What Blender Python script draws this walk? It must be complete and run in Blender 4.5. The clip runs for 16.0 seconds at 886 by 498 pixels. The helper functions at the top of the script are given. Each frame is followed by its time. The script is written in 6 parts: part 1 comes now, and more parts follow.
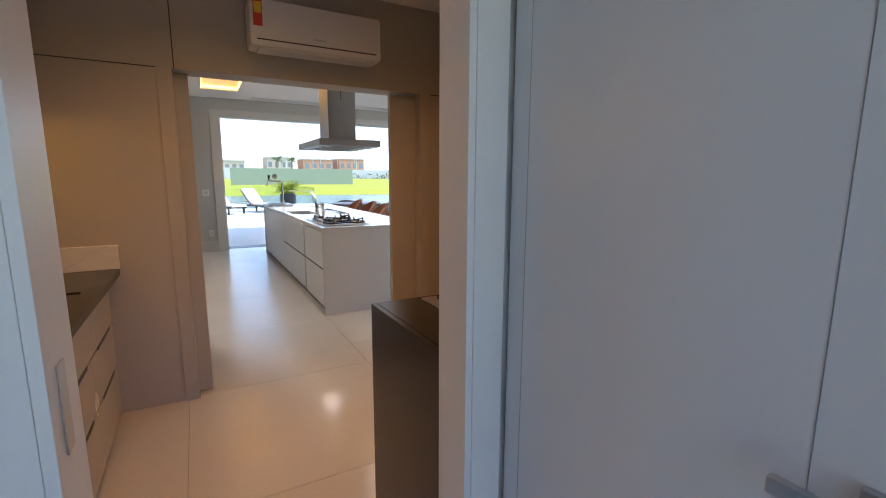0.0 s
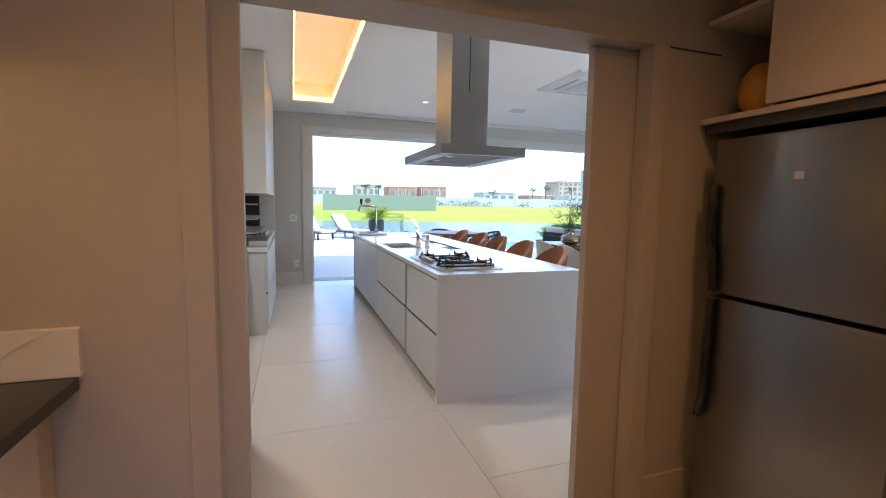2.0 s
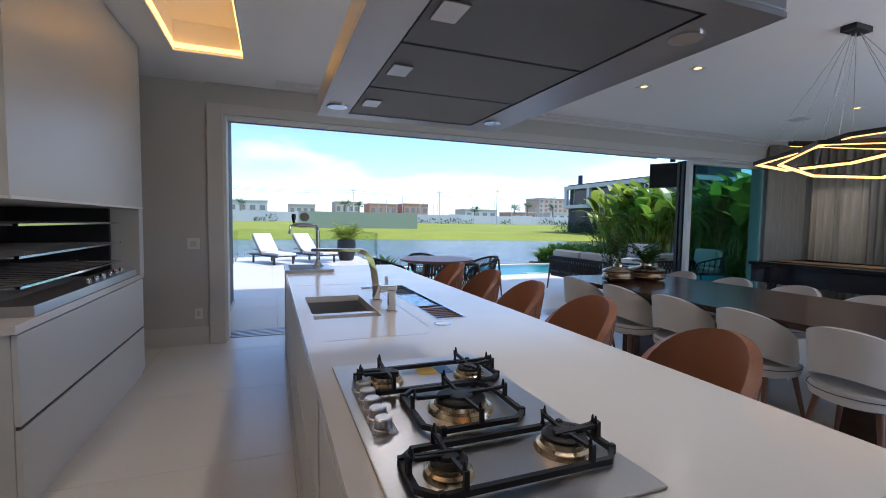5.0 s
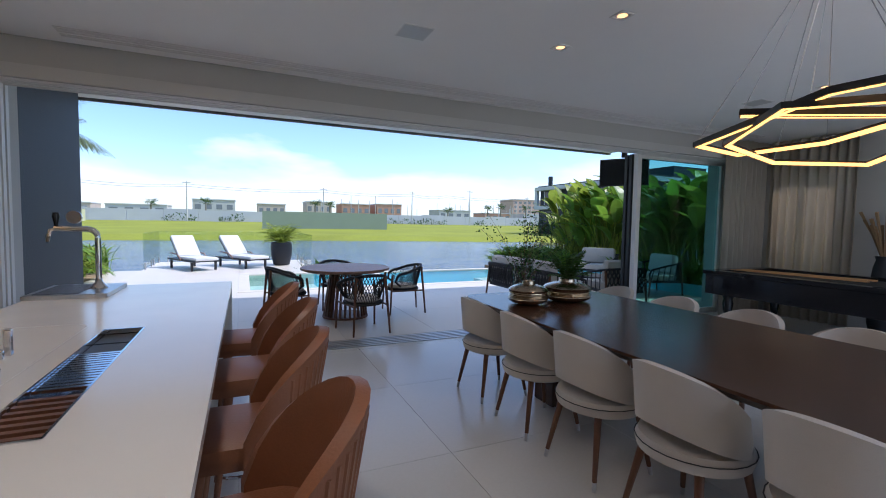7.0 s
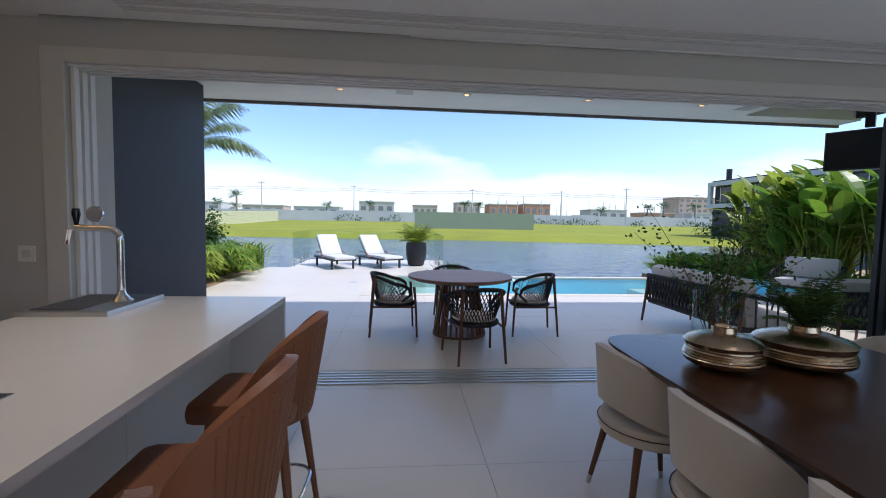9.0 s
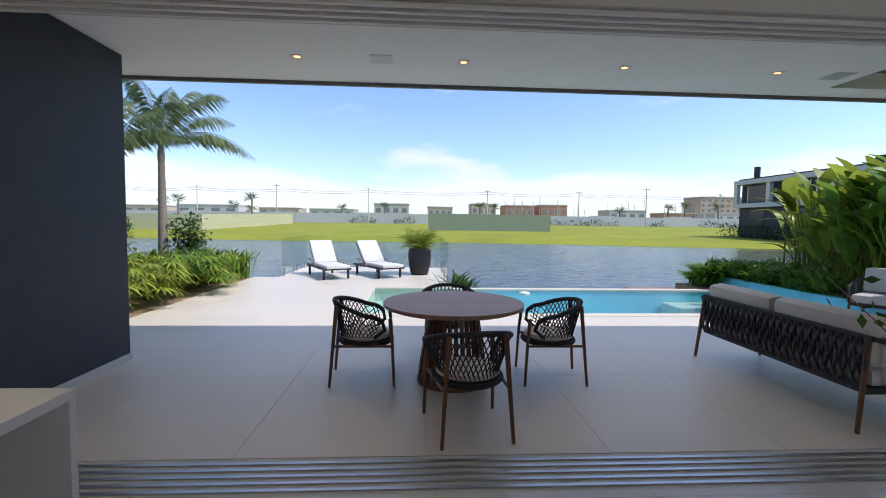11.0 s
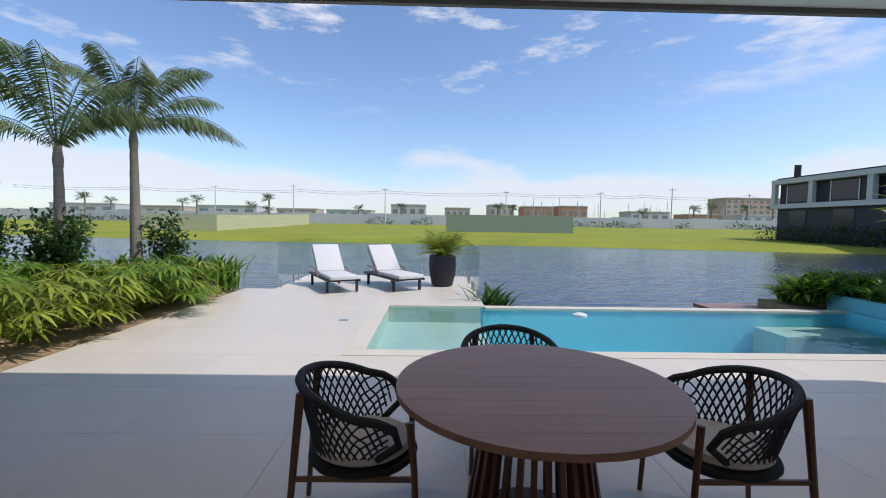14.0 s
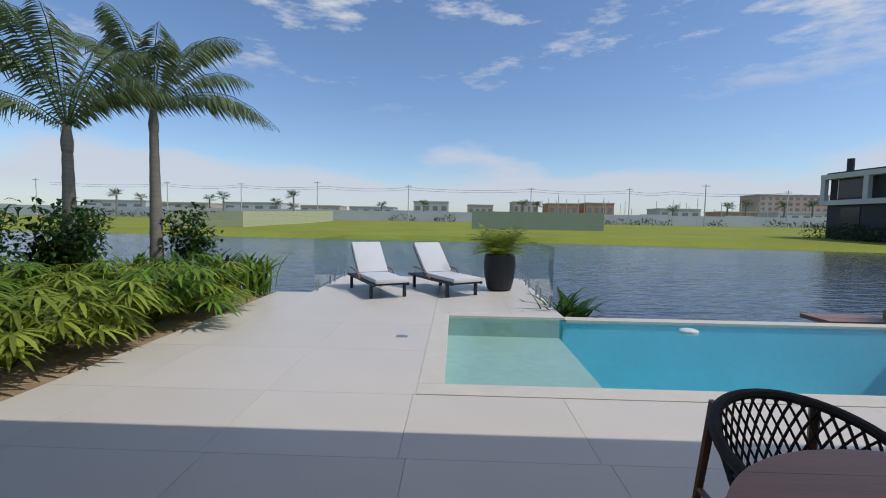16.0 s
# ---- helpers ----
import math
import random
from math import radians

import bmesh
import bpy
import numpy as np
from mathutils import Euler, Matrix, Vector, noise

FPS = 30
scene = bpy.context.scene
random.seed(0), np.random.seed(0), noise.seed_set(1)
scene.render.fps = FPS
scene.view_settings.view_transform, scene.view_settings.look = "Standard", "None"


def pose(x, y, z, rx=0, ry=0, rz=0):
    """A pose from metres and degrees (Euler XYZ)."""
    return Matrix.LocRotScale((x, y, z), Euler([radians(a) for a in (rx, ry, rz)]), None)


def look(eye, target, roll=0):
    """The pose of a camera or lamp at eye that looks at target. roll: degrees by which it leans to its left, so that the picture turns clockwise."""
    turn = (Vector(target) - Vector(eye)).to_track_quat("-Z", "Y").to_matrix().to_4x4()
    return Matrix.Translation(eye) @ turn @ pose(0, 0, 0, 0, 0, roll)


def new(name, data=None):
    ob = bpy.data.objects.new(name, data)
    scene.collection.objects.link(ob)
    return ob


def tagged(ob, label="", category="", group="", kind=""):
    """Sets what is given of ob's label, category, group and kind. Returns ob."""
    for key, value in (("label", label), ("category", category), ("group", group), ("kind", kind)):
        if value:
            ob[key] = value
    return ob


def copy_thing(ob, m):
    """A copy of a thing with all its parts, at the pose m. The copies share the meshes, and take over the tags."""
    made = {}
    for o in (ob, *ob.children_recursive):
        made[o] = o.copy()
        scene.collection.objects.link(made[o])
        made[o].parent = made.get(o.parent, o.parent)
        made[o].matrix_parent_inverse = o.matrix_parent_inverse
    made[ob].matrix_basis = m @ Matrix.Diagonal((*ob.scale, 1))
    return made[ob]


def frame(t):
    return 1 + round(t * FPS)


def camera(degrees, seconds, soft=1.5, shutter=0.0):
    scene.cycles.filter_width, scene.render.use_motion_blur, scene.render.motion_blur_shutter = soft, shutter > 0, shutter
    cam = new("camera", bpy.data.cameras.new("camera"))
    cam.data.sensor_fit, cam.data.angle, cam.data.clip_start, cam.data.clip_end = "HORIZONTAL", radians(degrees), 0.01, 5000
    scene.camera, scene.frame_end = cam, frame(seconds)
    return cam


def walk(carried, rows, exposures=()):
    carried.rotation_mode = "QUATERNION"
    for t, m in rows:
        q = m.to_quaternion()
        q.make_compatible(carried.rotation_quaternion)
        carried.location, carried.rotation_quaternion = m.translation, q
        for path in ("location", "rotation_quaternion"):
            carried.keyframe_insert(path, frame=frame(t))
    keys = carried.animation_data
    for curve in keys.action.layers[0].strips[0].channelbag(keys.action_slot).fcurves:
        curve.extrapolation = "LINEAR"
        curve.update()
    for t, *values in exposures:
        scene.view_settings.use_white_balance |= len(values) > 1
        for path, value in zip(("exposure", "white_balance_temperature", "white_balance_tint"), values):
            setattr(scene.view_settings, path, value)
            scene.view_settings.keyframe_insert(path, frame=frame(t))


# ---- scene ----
cam = camera(89.9, 16.0, 1.0)
PATH = [
    (0, (0.593, -0.078, 1.433), (1.549, 1.65, 1.115), 0.2),
    (0.5, (0.62, 0.289, 1.433), (1.366, 2.123, 1.149), 0.2),
    (1, (0.631, 0.73, 1.407), (1.286, 2.601, 1.148), 0.6),
    (1.5, (0.684, 1.164, 1.404), (1.318, 3.048, 1.179), 0.7),
    (2, (0.748, 1.585, 1.401), (1.388, 3.469, 1.202), 1.0),
    (2.5, (0.785, 2.044, 1.42), (1.437, 3.925, 1.231), 0.9),
    (3, (0.872, 2.464, 1.408), (1.533, 4.345, 1.239), 1.2),
    (3.2, (0.882, 2.613, 1.41), (1.547, 4.493, 1.25), 1.5),
    (5.3, (1.752, 4.167, 1.409), (2.493, 6.021, 1.29), 0.7),
    (5.5, (1.879, 4.253, 1.404), (2.645, 6.096, 1.284), 0.9),
    (6, (2.224, 4.396, 1.415), (3.025, 6.224, 1.296), 0.8),
    (6.5, (2.587, 4.591, 1.442), (3.408, 6.411, 1.319), 0.9),
    (7, (2.935, 4.763, 1.443), (3.754, 6.584, 1.327), 1.0),
    (7.5, (3.162, 4.949, 1.441), (3.817, 6.835, 1.319), 1.2),
    (8, (3.331, 5.275, 1.42), (3.76, 7.225, 1.299), 1.3),
    (8.5, (3.466, 5.572, 1.432), (3.732, 7.55, 1.305), 1.3),
    (9, (3.602, 5.913, 1.44), (3.786, 7.9, 1.313), 1.1),
    (9.5, (3.694, 6.237, 1.489), (3.843, 8.227, 1.359), 0.8),
    (9.7, (3.735, 6.38, 1.492), (3.885, 8.37, 1.362), 0.8),
    (11.8, (4.102, 7.927, 1.507), (4.181, 9.922, 1.39), 0.8),
    (12, (4.11, 8.067, 1.498), (4.183, 10.062, 1.379), 0.8),
    (12.5, (4.112, 8.438, 1.515), (4.176, 10.433, 1.396), 0.7),
    (13, (4.143, 8.799, 1.498), (4.2, 10.795, 1.381), 0.8),
    (13.5, (4.037, 9.094, 1.496), (4.084, 11.09, 1.378), 0.9),
    (14, (3.854, 9.447, 1.497), (3.892, 11.443, 1.38), 0.9),
    (14.5, (3.65, 9.765, 1.493), (3.677, 11.761, 1.37), 1.0),
    (15, (3.528, 10.055, 1.466), (3.525, 12.051, 1.346), 1.2),
    (15.5, (3.323, 10.403, 1.444), (3.298, 12.399, 1.319), 1.1),
    (16, (3.123, 10.802, 1.434), (3.068, 12.797, 1.303), 1.0),
]
EXPOSURES = [(0.0, 1.8, 6150, 10), (1.0, 2.0, 6600, 10), (1.5, 2.0, 6100, 10), (2.2, 1.9, 5650, 10), (3.0, 1.48, 5400, 10), (5.3, 0.95, 5750, 14), (7.0, 0.8, 5900, 15), (9.5, 0.68, 6200, 15), (12.0, 0.55, 6650, 14), (13.4, 0.42, 6650, 14), (14.5, 0.14, 6500, 12), (16.0, -0.14, 6400, 11)]
walk(cam, [(t, look(eye, target, roll)) for t, eye, target, roll in PATH], EXPOSURES)

# ---- light ----
SUN = Vector((0.75, -0.21, 1.0)).normalized()      # towards the sun
SUN_EL, SUN_AZ = math.asin(SUN.z), math.atan2(SUN.x, SUN.y)

world = bpy.data.worlds.new("sky")
scene.world = world
world.use_nodes = True
wn, wl = world.node_tree.nodes, world.node_tree.links
wn.clear()
w_out = wn.new("ShaderNodeOutputWorld")
w_bg = wn.new("ShaderNodeBackground")
w_bg.inputs["Strength"].default_value = 0.135
sky = wn.new("ShaderNodeTexSky")
sky.sky_type, sky.sun_disc = "NISHITA", False
sky.sun_elevation, sky.sun_rotation = SUN_EL, SUN_AZ
sky.air_density, sky.dust_density, sky.ozone_density = 1.0, 0.6, 2.5
w_tc = wn.new("ShaderNodeTexCoord")
w_sep = wn.new("ShaderNodeSeparateXYZ")
wl.new(w_tc.outputs["Generated"], w_sep.inputs[0])


def w_math(op, a, b=0.0, clamp=False):
    n = wn.new("ShaderNodeMath")
    n.operation, n.use_clamp = op, clamp
    for k, v in enumerate((a, b)):
        if isinstance(v, (int, float)):
            n.inputs[k].default_value = v
        else:
            wl.new(v, n.inputs[k])
    return n.outputs[0]


def w_noise(scale, stretch, detail=8.0, rough=0.6):
    m = wn.new("ShaderNodeMapping")
    m.inputs["Scale"].default_value = stretch
    wl.new(w_tc.outputs["Generated"], m.inputs[0])
    n = wn.new("ShaderNodeTexNoise")
    n.inputs["Scale"].default_value, n.inputs["Detail"].default_value, n.inputs["Roughness"].default_value = scale, detail, rough
    wl.new(m.outputs[0], n.inputs["Vector"])
    return n.outputs["Fac"]


height = w_sep.outputs["Z"]
# a long low bank of cloud over the horizon
bank_noise = w_noise(3.2, (1, 1, 3.0), 6.0, 0.5)
bank_top = w_math("ADD", w_math("MULTIPLY", bank_noise, 0.28), -0.015)
bank = w_math("MULTIPLY", w_math("SUBTRACT", bank_top, height), 22.0, True)
bank = w_math("MULTIPLY", bank, w_math("MULTIPLY", height, 16.0, True))
bank = w_math("MULTIPLY", bank, 0.85)
# broken fair-weather clouds higher up
puff = w_noise(3.6, (1, 1, 3.6), 10.0, 0.62)
puff = w_math("MULTIPLY", w_math("SUBTRACT", puff, 0.545), 9.0, True)
puff = w_math("MULTIPLY", puff, w_math("MULTIPLY", w_math("SUBTRACT", height, 0.2), 7.0, True))
clouds = w_math("MAXIMUM", bank, puff)
w_mix = wn.new("ShaderNodeMix")
w_mix.data_type = "RGBA"
wl.new(clouds, w_mix.inputs["Factor"])
w_tint = wn.new("ShaderNodeMix")
w_tint.data_type, w_tint.blend_type = "RGBA", "MULTIPLY"
w_tint.inputs["Factor"].default_value = 1.0
w_tint.inputs["B"].default_value = (0.92, 1.0, 1.10, 1)
wl.new(sky.outputs[0], w_tint.inputs["A"])
wl.new(w_tint.outputs["Result"], w_mix.inputs["A"])
w_mix.inputs["B"].default_value = (4.8, 5.1, 5.7, 1)
wl.new(w_mix.outputs["Result"], w_bg.inputs["Color"])
wl.new(w_bg.outputs[0], w_out.inputs[0])

sun_data = bpy.data.lights.new("sun", "SUN")
sun_data.energy, sun_data.angle, sun_data.color = 2.75, radians(0.53), (1.0, 0.96, 0.9)
sun_ob = new("sun", sun_data)
sun_ob.matrix_world = look((0, 0, 30), Vector((0, 0, 30)) - SUN)


# ---- materials ----
def mat(name, color, rough=0.5, metal=0.0, var=0.06, scale=2.0, fine=60.0, bump=0.05, per_object=0.0, per_island=0.0,
        spec=0.5, stretch=(1, 1, 1), sheen=0.0, coat=0.0, transmission=0.0, ior=1.45, subsurface=0.0, rough_var=0.08):
    m = bpy.data.materials.new(name)
    m.use_nodes = True
    nt = m.node_tree
    b = nt.nodes["Principled BSDF"]
    b.inputs["Roughness"].default_value, b.inputs["Metallic"].default_value = rough, metal
    b.inputs["Specular IOR Level"].default_value, b.inputs["IOR"].default_value = spec, ior
    b.inputs["Sheen Weight"].default_value, b.inputs["Coat Weight"].default_value = sheen, coat
    b.inputs["Transmission Weight"].default_value = transmission
    tc = nt.nodes.new("ShaderNodeTexCoord")
    mp = nt.nodes.new("ShaderNodeMapping")
    mp.inputs["Scale"].default_value = stretch
    nt.links.new(tc.outputs["Object"], mp.inputs[0])
    big, small = nt.nodes.new("ShaderNodeTexNoise"), nt.nodes.new("ShaderNodeTexNoise")
    for n, s, d in ((big, scale, 4.0), (small, fine, 3.0)):
        n.inputs["Scale"].default_value, n.inputs["Detail"].default_value = s, d
        nt.links.new(mp.outputs[0], n.inputs["Vector"])

    def calc(op, a, bb):
        n = nt.nodes.new("ShaderNodeMath")
        n.operation = op
        for k, v in enumerate((a, bb)):
            if isinstance(v, (int, float)):
                n.inputs[k].default_value = v
            else:
                nt.links.new(v, n.inputs[k])
        return n.outputs[0]

    f = calc("ADD", calc("MULTIPLY", calc("SUBTRACT", big.outputs["Fac"], 0.5), 2.4 * var), calc("MULTIPLY", calc("SUBTRACT", small.outputs["Fac"], 0.5), 1.6 * var))
    f = calc("ADD", f, 1.0)
    if per_object:
        info = nt.nodes.new("ShaderNodeObjectInfo")
        f = calc("ADD", f, calc("MULTIPLY", calc("SUBTRACT", info.outputs["Random"], 0.5), 2 * per_object))
    if per_island:
        geo = nt.nodes.new("ShaderNodeNewGeometry")
        f = calc("ADD", f, calc("MULTIPLY", calc("SUBTRACT", geo.outputs["Random Per Island"], 0.5), 2 * per_island))
    mul = nt.nodes.new("ShaderNodeVectorMath")
    mul.operation = "SCALE"
    mul.inputs[0].default_value = color
    nt.links.new(f, mul.inputs["Scale"])
    nt.links.new(mul.outputs[0], b.inputs["Base Color"])
    if rough_var:
        nt.links.new(calc("ADD", calc("MULTIPLY", calc("SUBTRACT", big.outputs["Fac"], 0.5), 2 * rough_var), rough), b.inputs["Roughness"])
    if bump:
        bp = nt.nodes.new("ShaderNodeBump")
        bp.inputs["Strength"].default_value, bp.inputs["Distance"].default_value = bump, 0.01
        nt.links.new(small.outputs["Fac"], bp.inputs["Height"])
        nt.links.new(bp.outputs[0], b.inputs["Normal"])
    return m


def glow(name, color, strength):
    m = bpy.data.materials.new(name)
    m.use_nodes = True
    b = m.node_tree.nodes["Principled BSDF"]
    b.inputs["Base Color"].default_value = (*color, 1)
    b.inputs["Emission Color"].default_value, b.inputs["Emission Strength"].default_value = (*color, 1), strength
    return m


def clear_glass(name, color, rough=0.0, edge=0.7):
    m = bpy.data.materials.new(name)
    m.use_nodes = True
    nt = m.node_tree
    nt.nodes.remove(nt.nodes["Principled BSDF"])
    tr, gl, mx, lw, pw_, ml = (nt.nodes.new("ShaderNode" + k) for k in ("BsdfTransparent", "BsdfGlossy", "MixShader", "LayerWeight", "Math", "Math"))
    tr.inputs[0].default_value = (*color, 1)
    gl.inputs["Roughness"].default_value = rough
    pw_.operation, ml.operation = "POWER", "MULTIPLY_ADD"
    pw_.inputs[1].default_value = 4.0
    ml.inputs[1].default_value, ml.inputs[2].default_value = edge, 0.035
    nt.links.new(lw.outputs["Facing"], pw_.inputs[0])
    nt.links.new(pw_.outputs[0], ml.inputs[0])
    nt.links.new(ml.outputs[0], mx.inputs[0])
    nt.links.new(tr.outputs[0], mx.inputs[1])
    nt.links.new(gl.outputs[0], mx.inputs[2])
    nt.links.new(mx.outputs[0], nt.nodes["Material Output"].inputs[0])
    return m


WALL = mat("grey_wall_paint", (0.50, 0.49, 0.47), 0.75, var=0.025, bump=0.03, fine=180)
GREIGE = mat("greige_satin_paint", (0.44, 0.395, 0.34), 0.55, var=0.03, bump=0.02, fine=120)
CEIL = mat("white_ceiling_paint", (0.87, 0.865, 0.85), 0.8, var=0.02, bump=0.03, fine=200)
MOULD = mat("grey_moulding_paint", (0.58, 0.57, 0.55), 0.5, var=0.025, bump=0.02)
TRIM = mat("white_trim_paint", (0.72, 0.71, 0.69), 0.4, var=0.03, bump=0.01)
DOOR = mat("white_lacquer_door", (0.66, 0.68, 0.71), 0.3, var=0.004, bump=0.0, rough_var=0.0)
TILE = mat("porcelain_floor_tile", (0.60, 0.58, 0.54), 0.2, var=0.05, scale=1.3, fine=45, bump=0.012, per_object=0.015)
GROUT = mat("floor_grout", (0.47, 0.45, 0.42), 0.8)
DECK = mat("outdoor_stone_tile", (0.64, 0.575, 0.49), 0.38, var=0.06, scale=1.1, fine=70, bump=0.05, per_object=0.02)
COPING = mat("pale_travertine_coping", (0.62, 0.57, 0.48), 0.65, var=0.09, scale=5, fine=60, bump=0.1)
QUARTZ = mat("white_quartz", (0.66, 0.64, 0.61), 0.16, var=0.015, scale=4, fine=300, bump=0.0)
LACQUER = mat("light_grey_lacquer", (0.55, 0.55, 0.54), 0.35, var=0.02, bump=0.01)
CREAM = mat("cream_lacquer", (0.52, 0.46, 0.38), 0.25, var=0.02, bump=0.01)
MARBLE = mat("white_veined_marble", (0.72, 0.69, 0.64), 0.2, var=0.12, scale=2.4, fine=14, bump=0.0, stretch=(1, 1.6, 2.4))
BLACKSTONE = mat("black_granite", (0.022, 0.021, 0.021), 0.22, var=0.3, scale=8, fine=200, bump=0.01)
HOODPAINT = mat("grey_fascia_paint", (0.16, 0.15, 0.14), 0.5)
# near-black colour stands in for shade in gaps, slots, grooves and on plinths
SHADOWGAP = mat("painted_gap_shade", (0.05, 0.05, 0.05), 0.6)
STEEL = mat("brushed_steel", (0.55, 0.55, 0.56), 0.32, 1.0, var=0.06, scale=3, fine=90, bump=0.02, stretch=(1, 1, 18))
FRIDGESTEEL = mat("dark_inox", (0.27, 0.26, 0.25), 0.34, 1.0, var=0.05, scale=2, fine=90, bump=0.015, stretch=(1, 18, 1))
HOODSTEEL = mat("dark_brushed_steel", (0.42, 0.42, 0.43), 0.36, 1.0, var=0.06, scale=3, fine=90, bump=0.02, stretch=(1, 1, 18))
CHROME = mat("polished_chrome", (0.75, 0.75, 0.76), 0.1, 1.0, var=0.02, bump=0.0)
MESHSTEEL = mat("grease_filter_mesh", (0.16, 0.16, 0.17), 0.5, 0.8, var=0.15, scale=30, fine=600, bump=0.3)
IRON = mat("cast_iron", (0.02, 0.02, 0.022), 0.5, 0.2, var=0.2, fine=300, bump=0.1)
BRASS = mat("brass_burner_ring", (0.75, 0.6, 0.4), 0.25, 1.0, var=0.05)
BLACKGLOSS = mat("black_gloss", (0.012, 0.012, 0.014), 0.06, var=0.1, bump=0.0)
BLACKMATT = mat("black_powder_coat", (0.025, 0.025, 0.028), 0.5, var=0.1, fine=200)
LEATHER = mat("tan_leather", (0.22, 0.085, 0.04), 0.45, var=0.12, scale=6, fine=140, bump=0.12)
LINEN = mat("light_linen", (0.50, 0.465, 0.42), 0.9, var=0.06, scale=5, fine=320, bump=0.25, sheen=0.2)
WHITECLOTH = mat("white_outdoor_cushion", (0.62, 0.62, 0.61), 0.9, var=0.04, scale=6, fine=260, bump=0.2)
DARKWOOD = mat("dark_walnut_top", (0.055, 0.024, 0.013), 0.24, var=0.35, scale=2, fine=20, bump=0.02, stretch=(7, 0.7, 7))
WALNUT = mat("walnut_legs", (0.13, 0.055, 0.028), 0.4, var=0.25, scale=6, fine=40, bump=0.04, stretch=(5, 5, 1))
TEAK = mat("weathered_brown_teak", (0.29, 0.155, 0.105), 0.42, var=0.25, scale=2.5, fine=22, bump=0.06, stretch=(0.8, 9, 9), per_object=0.06)
ROPE = mat("charcoal_rope", (0.028, 0.029, 0.032), 0.8, var=0.2, scale=20, fine=400, bump=0.4)
STRAP = mat("grey_woven_strap", (0.055, 0.055, 0.06), 0.8, var=0.25, scale=12, fine=300, bump=0.4, per_object=0.2)
SLATE = mat("blue_black_stone_cladding", (0.030, 0.034, 0.046), 0.6, var=0.35, scale=5, fine=50, bump=0.25)
GRASS = mat("mown_grass", (0.25, 0.27, 0.035), 0.9, var=0.28, scale=0.12, fine=3.5, bump=0.4, spec=0.2)
SOIL = mat("bark_mulch_soil", (0.34, 0.24, 0.14), 0.95, var=0.4, scale=6, fine=60, bump=0.6)
LEAF = mat("broad_green_leaf", (0.15, 0.26, 0.03), 0.38, var=0.25, scale=4, fine=30, bump=0.05, per_island=0.45)
LEAFDARK = mat("deep_green_leaf", (0.05, 0.11, 0.022), 0.4, var=0.25, scale=4, fine=30, bump=0.05, per_island=0.45)
LEAFLIGHT = mat("yellow_green_leaf", (0.27, 0.33, 0.045), 0.42, var=0.25, scale=4, fine=30, bump=0.05, per_island=0.45)
PALMLEAF = mat("windblown_palm_leaflets", (0.15, 0.20, 0.085), 0.5, var=0.3, scale=3, fine=30, bump=0.05, per_island=0.5)
TRUNK = mat("ringed_palm_bark", (0.24, 0.21, 0.17), 0.85, var=0.25, scale=3, fine=25, bump=0.4, stretch=(1, 1, 9))
GREENPAINT = mat("sage_green_render", (0.25, 0.30, 0.22), 0.8, var=0.05, scale=0.6, fine=10, bump=0.05)
CREAMFENCE = mat("cream_metal_hoarding", (0.46, 0.46, 0.28), 0.6, var=0.05, per_object=0.03)
WHITEWALL = mat("white_boundary_wall", (0.52, 0.53, 0.54), 0.8, var=0.08, scale=0.3, fine=6)
CONCRETE = mat("pale_concrete", (0.50, 0.50, 0.48), 0.8, var=0.12, scale=0.5, fine=8, bump=0.1)
BRICKRED = mat("red_clay_block", (0.46, 0.27, 0.19), 0.9, var=0.2, scale=0.8, fine=6, bump=0.2)
BEIGE = mat("beige_render", (0.50, 0.43, 0.36), 0.85, var=0.1, scale=0.4, fine=6)
PINK = mat("pink_render", (0.50, 0.36, 0.31), 0.85, var=0.08, scale=0.2, fine=4)
# far window glass, with distance haze mixed into its colour as paler grey
HAZEGLASS = mat("hazed_far_window_glass", (0.20, 0.22, 0.24), 0.2, var=0.1, bump=0.0)
DARKGLASS = mat("dark_window_glass", (0.02, 0.024, 0.03), 0.12, var=0.1, bump=0.0)
POOLTILE = mat("turquoise_pool_tile", (0.19, 0.64, 0.74), 0.4, var=0.08, scale=1.5, fine=14, bump=0.0)
POOLSTONE = mat("pale_green_pool_stone", (0.40, 0.52, 0.44), 0.5, var=0.14, scale=2.5, fine=10, bump=0.02)
COPPER = mat("hammered_bronze", (0.50, 0.40, 0.29), 0.22, 1.0, var=0.12, scale=12, fine=90, bump=0.15)
CURTAIN = mat("sheer_beige_curtain", (0.62, 0.56, 0.48), 0.9, var=0.05, scale=4, fine=300, bump=0.15, transmission=0.0)
DRYGRASS = mat("dried_pampas", (0.36, 0.23, 0.12), 0.9, var=0.3, per_island=0.4)
POT = mat("black_fibre_pot", (0.02, 0.021, 0.025), 0.55, var=0.15)
CUEWOOD = mat("cue_maple", (0.55, 0.30, 0.12), 0.3, var=0.1)
PAPERRED = mat("red_ribbon_label", (0.65, 0.06, 0.03), 0.5)
PAPERYEL = mat("yellow_label", (0.75, 0.5, 0.05), 0.5)
PAPERBLUE = mat("blue_label", (0.08, 0.22, 0.5), 0.5)
GOLD = mat("amber_ornament", (0.6, 0.3, 0.06), 0.3, 0.3, var=0.15)
WARM = glow("warm_led", (1.0, 0.50, 0.10), 2.2)
WARMDIM = glow("warm_led_strip", (1.0, 0.50, 0.13), 1.5)
LAMPGLOW = glow("warm_spot_lamp", (1.0, 0.50, 0.20), 1.3)
STRIP = glow("warm_shelf_strip", (1.0, 0.55, 0.14), 7.0)
GLASS = clear_glass("clear_glass", (0.93, 0.97, 0.96))
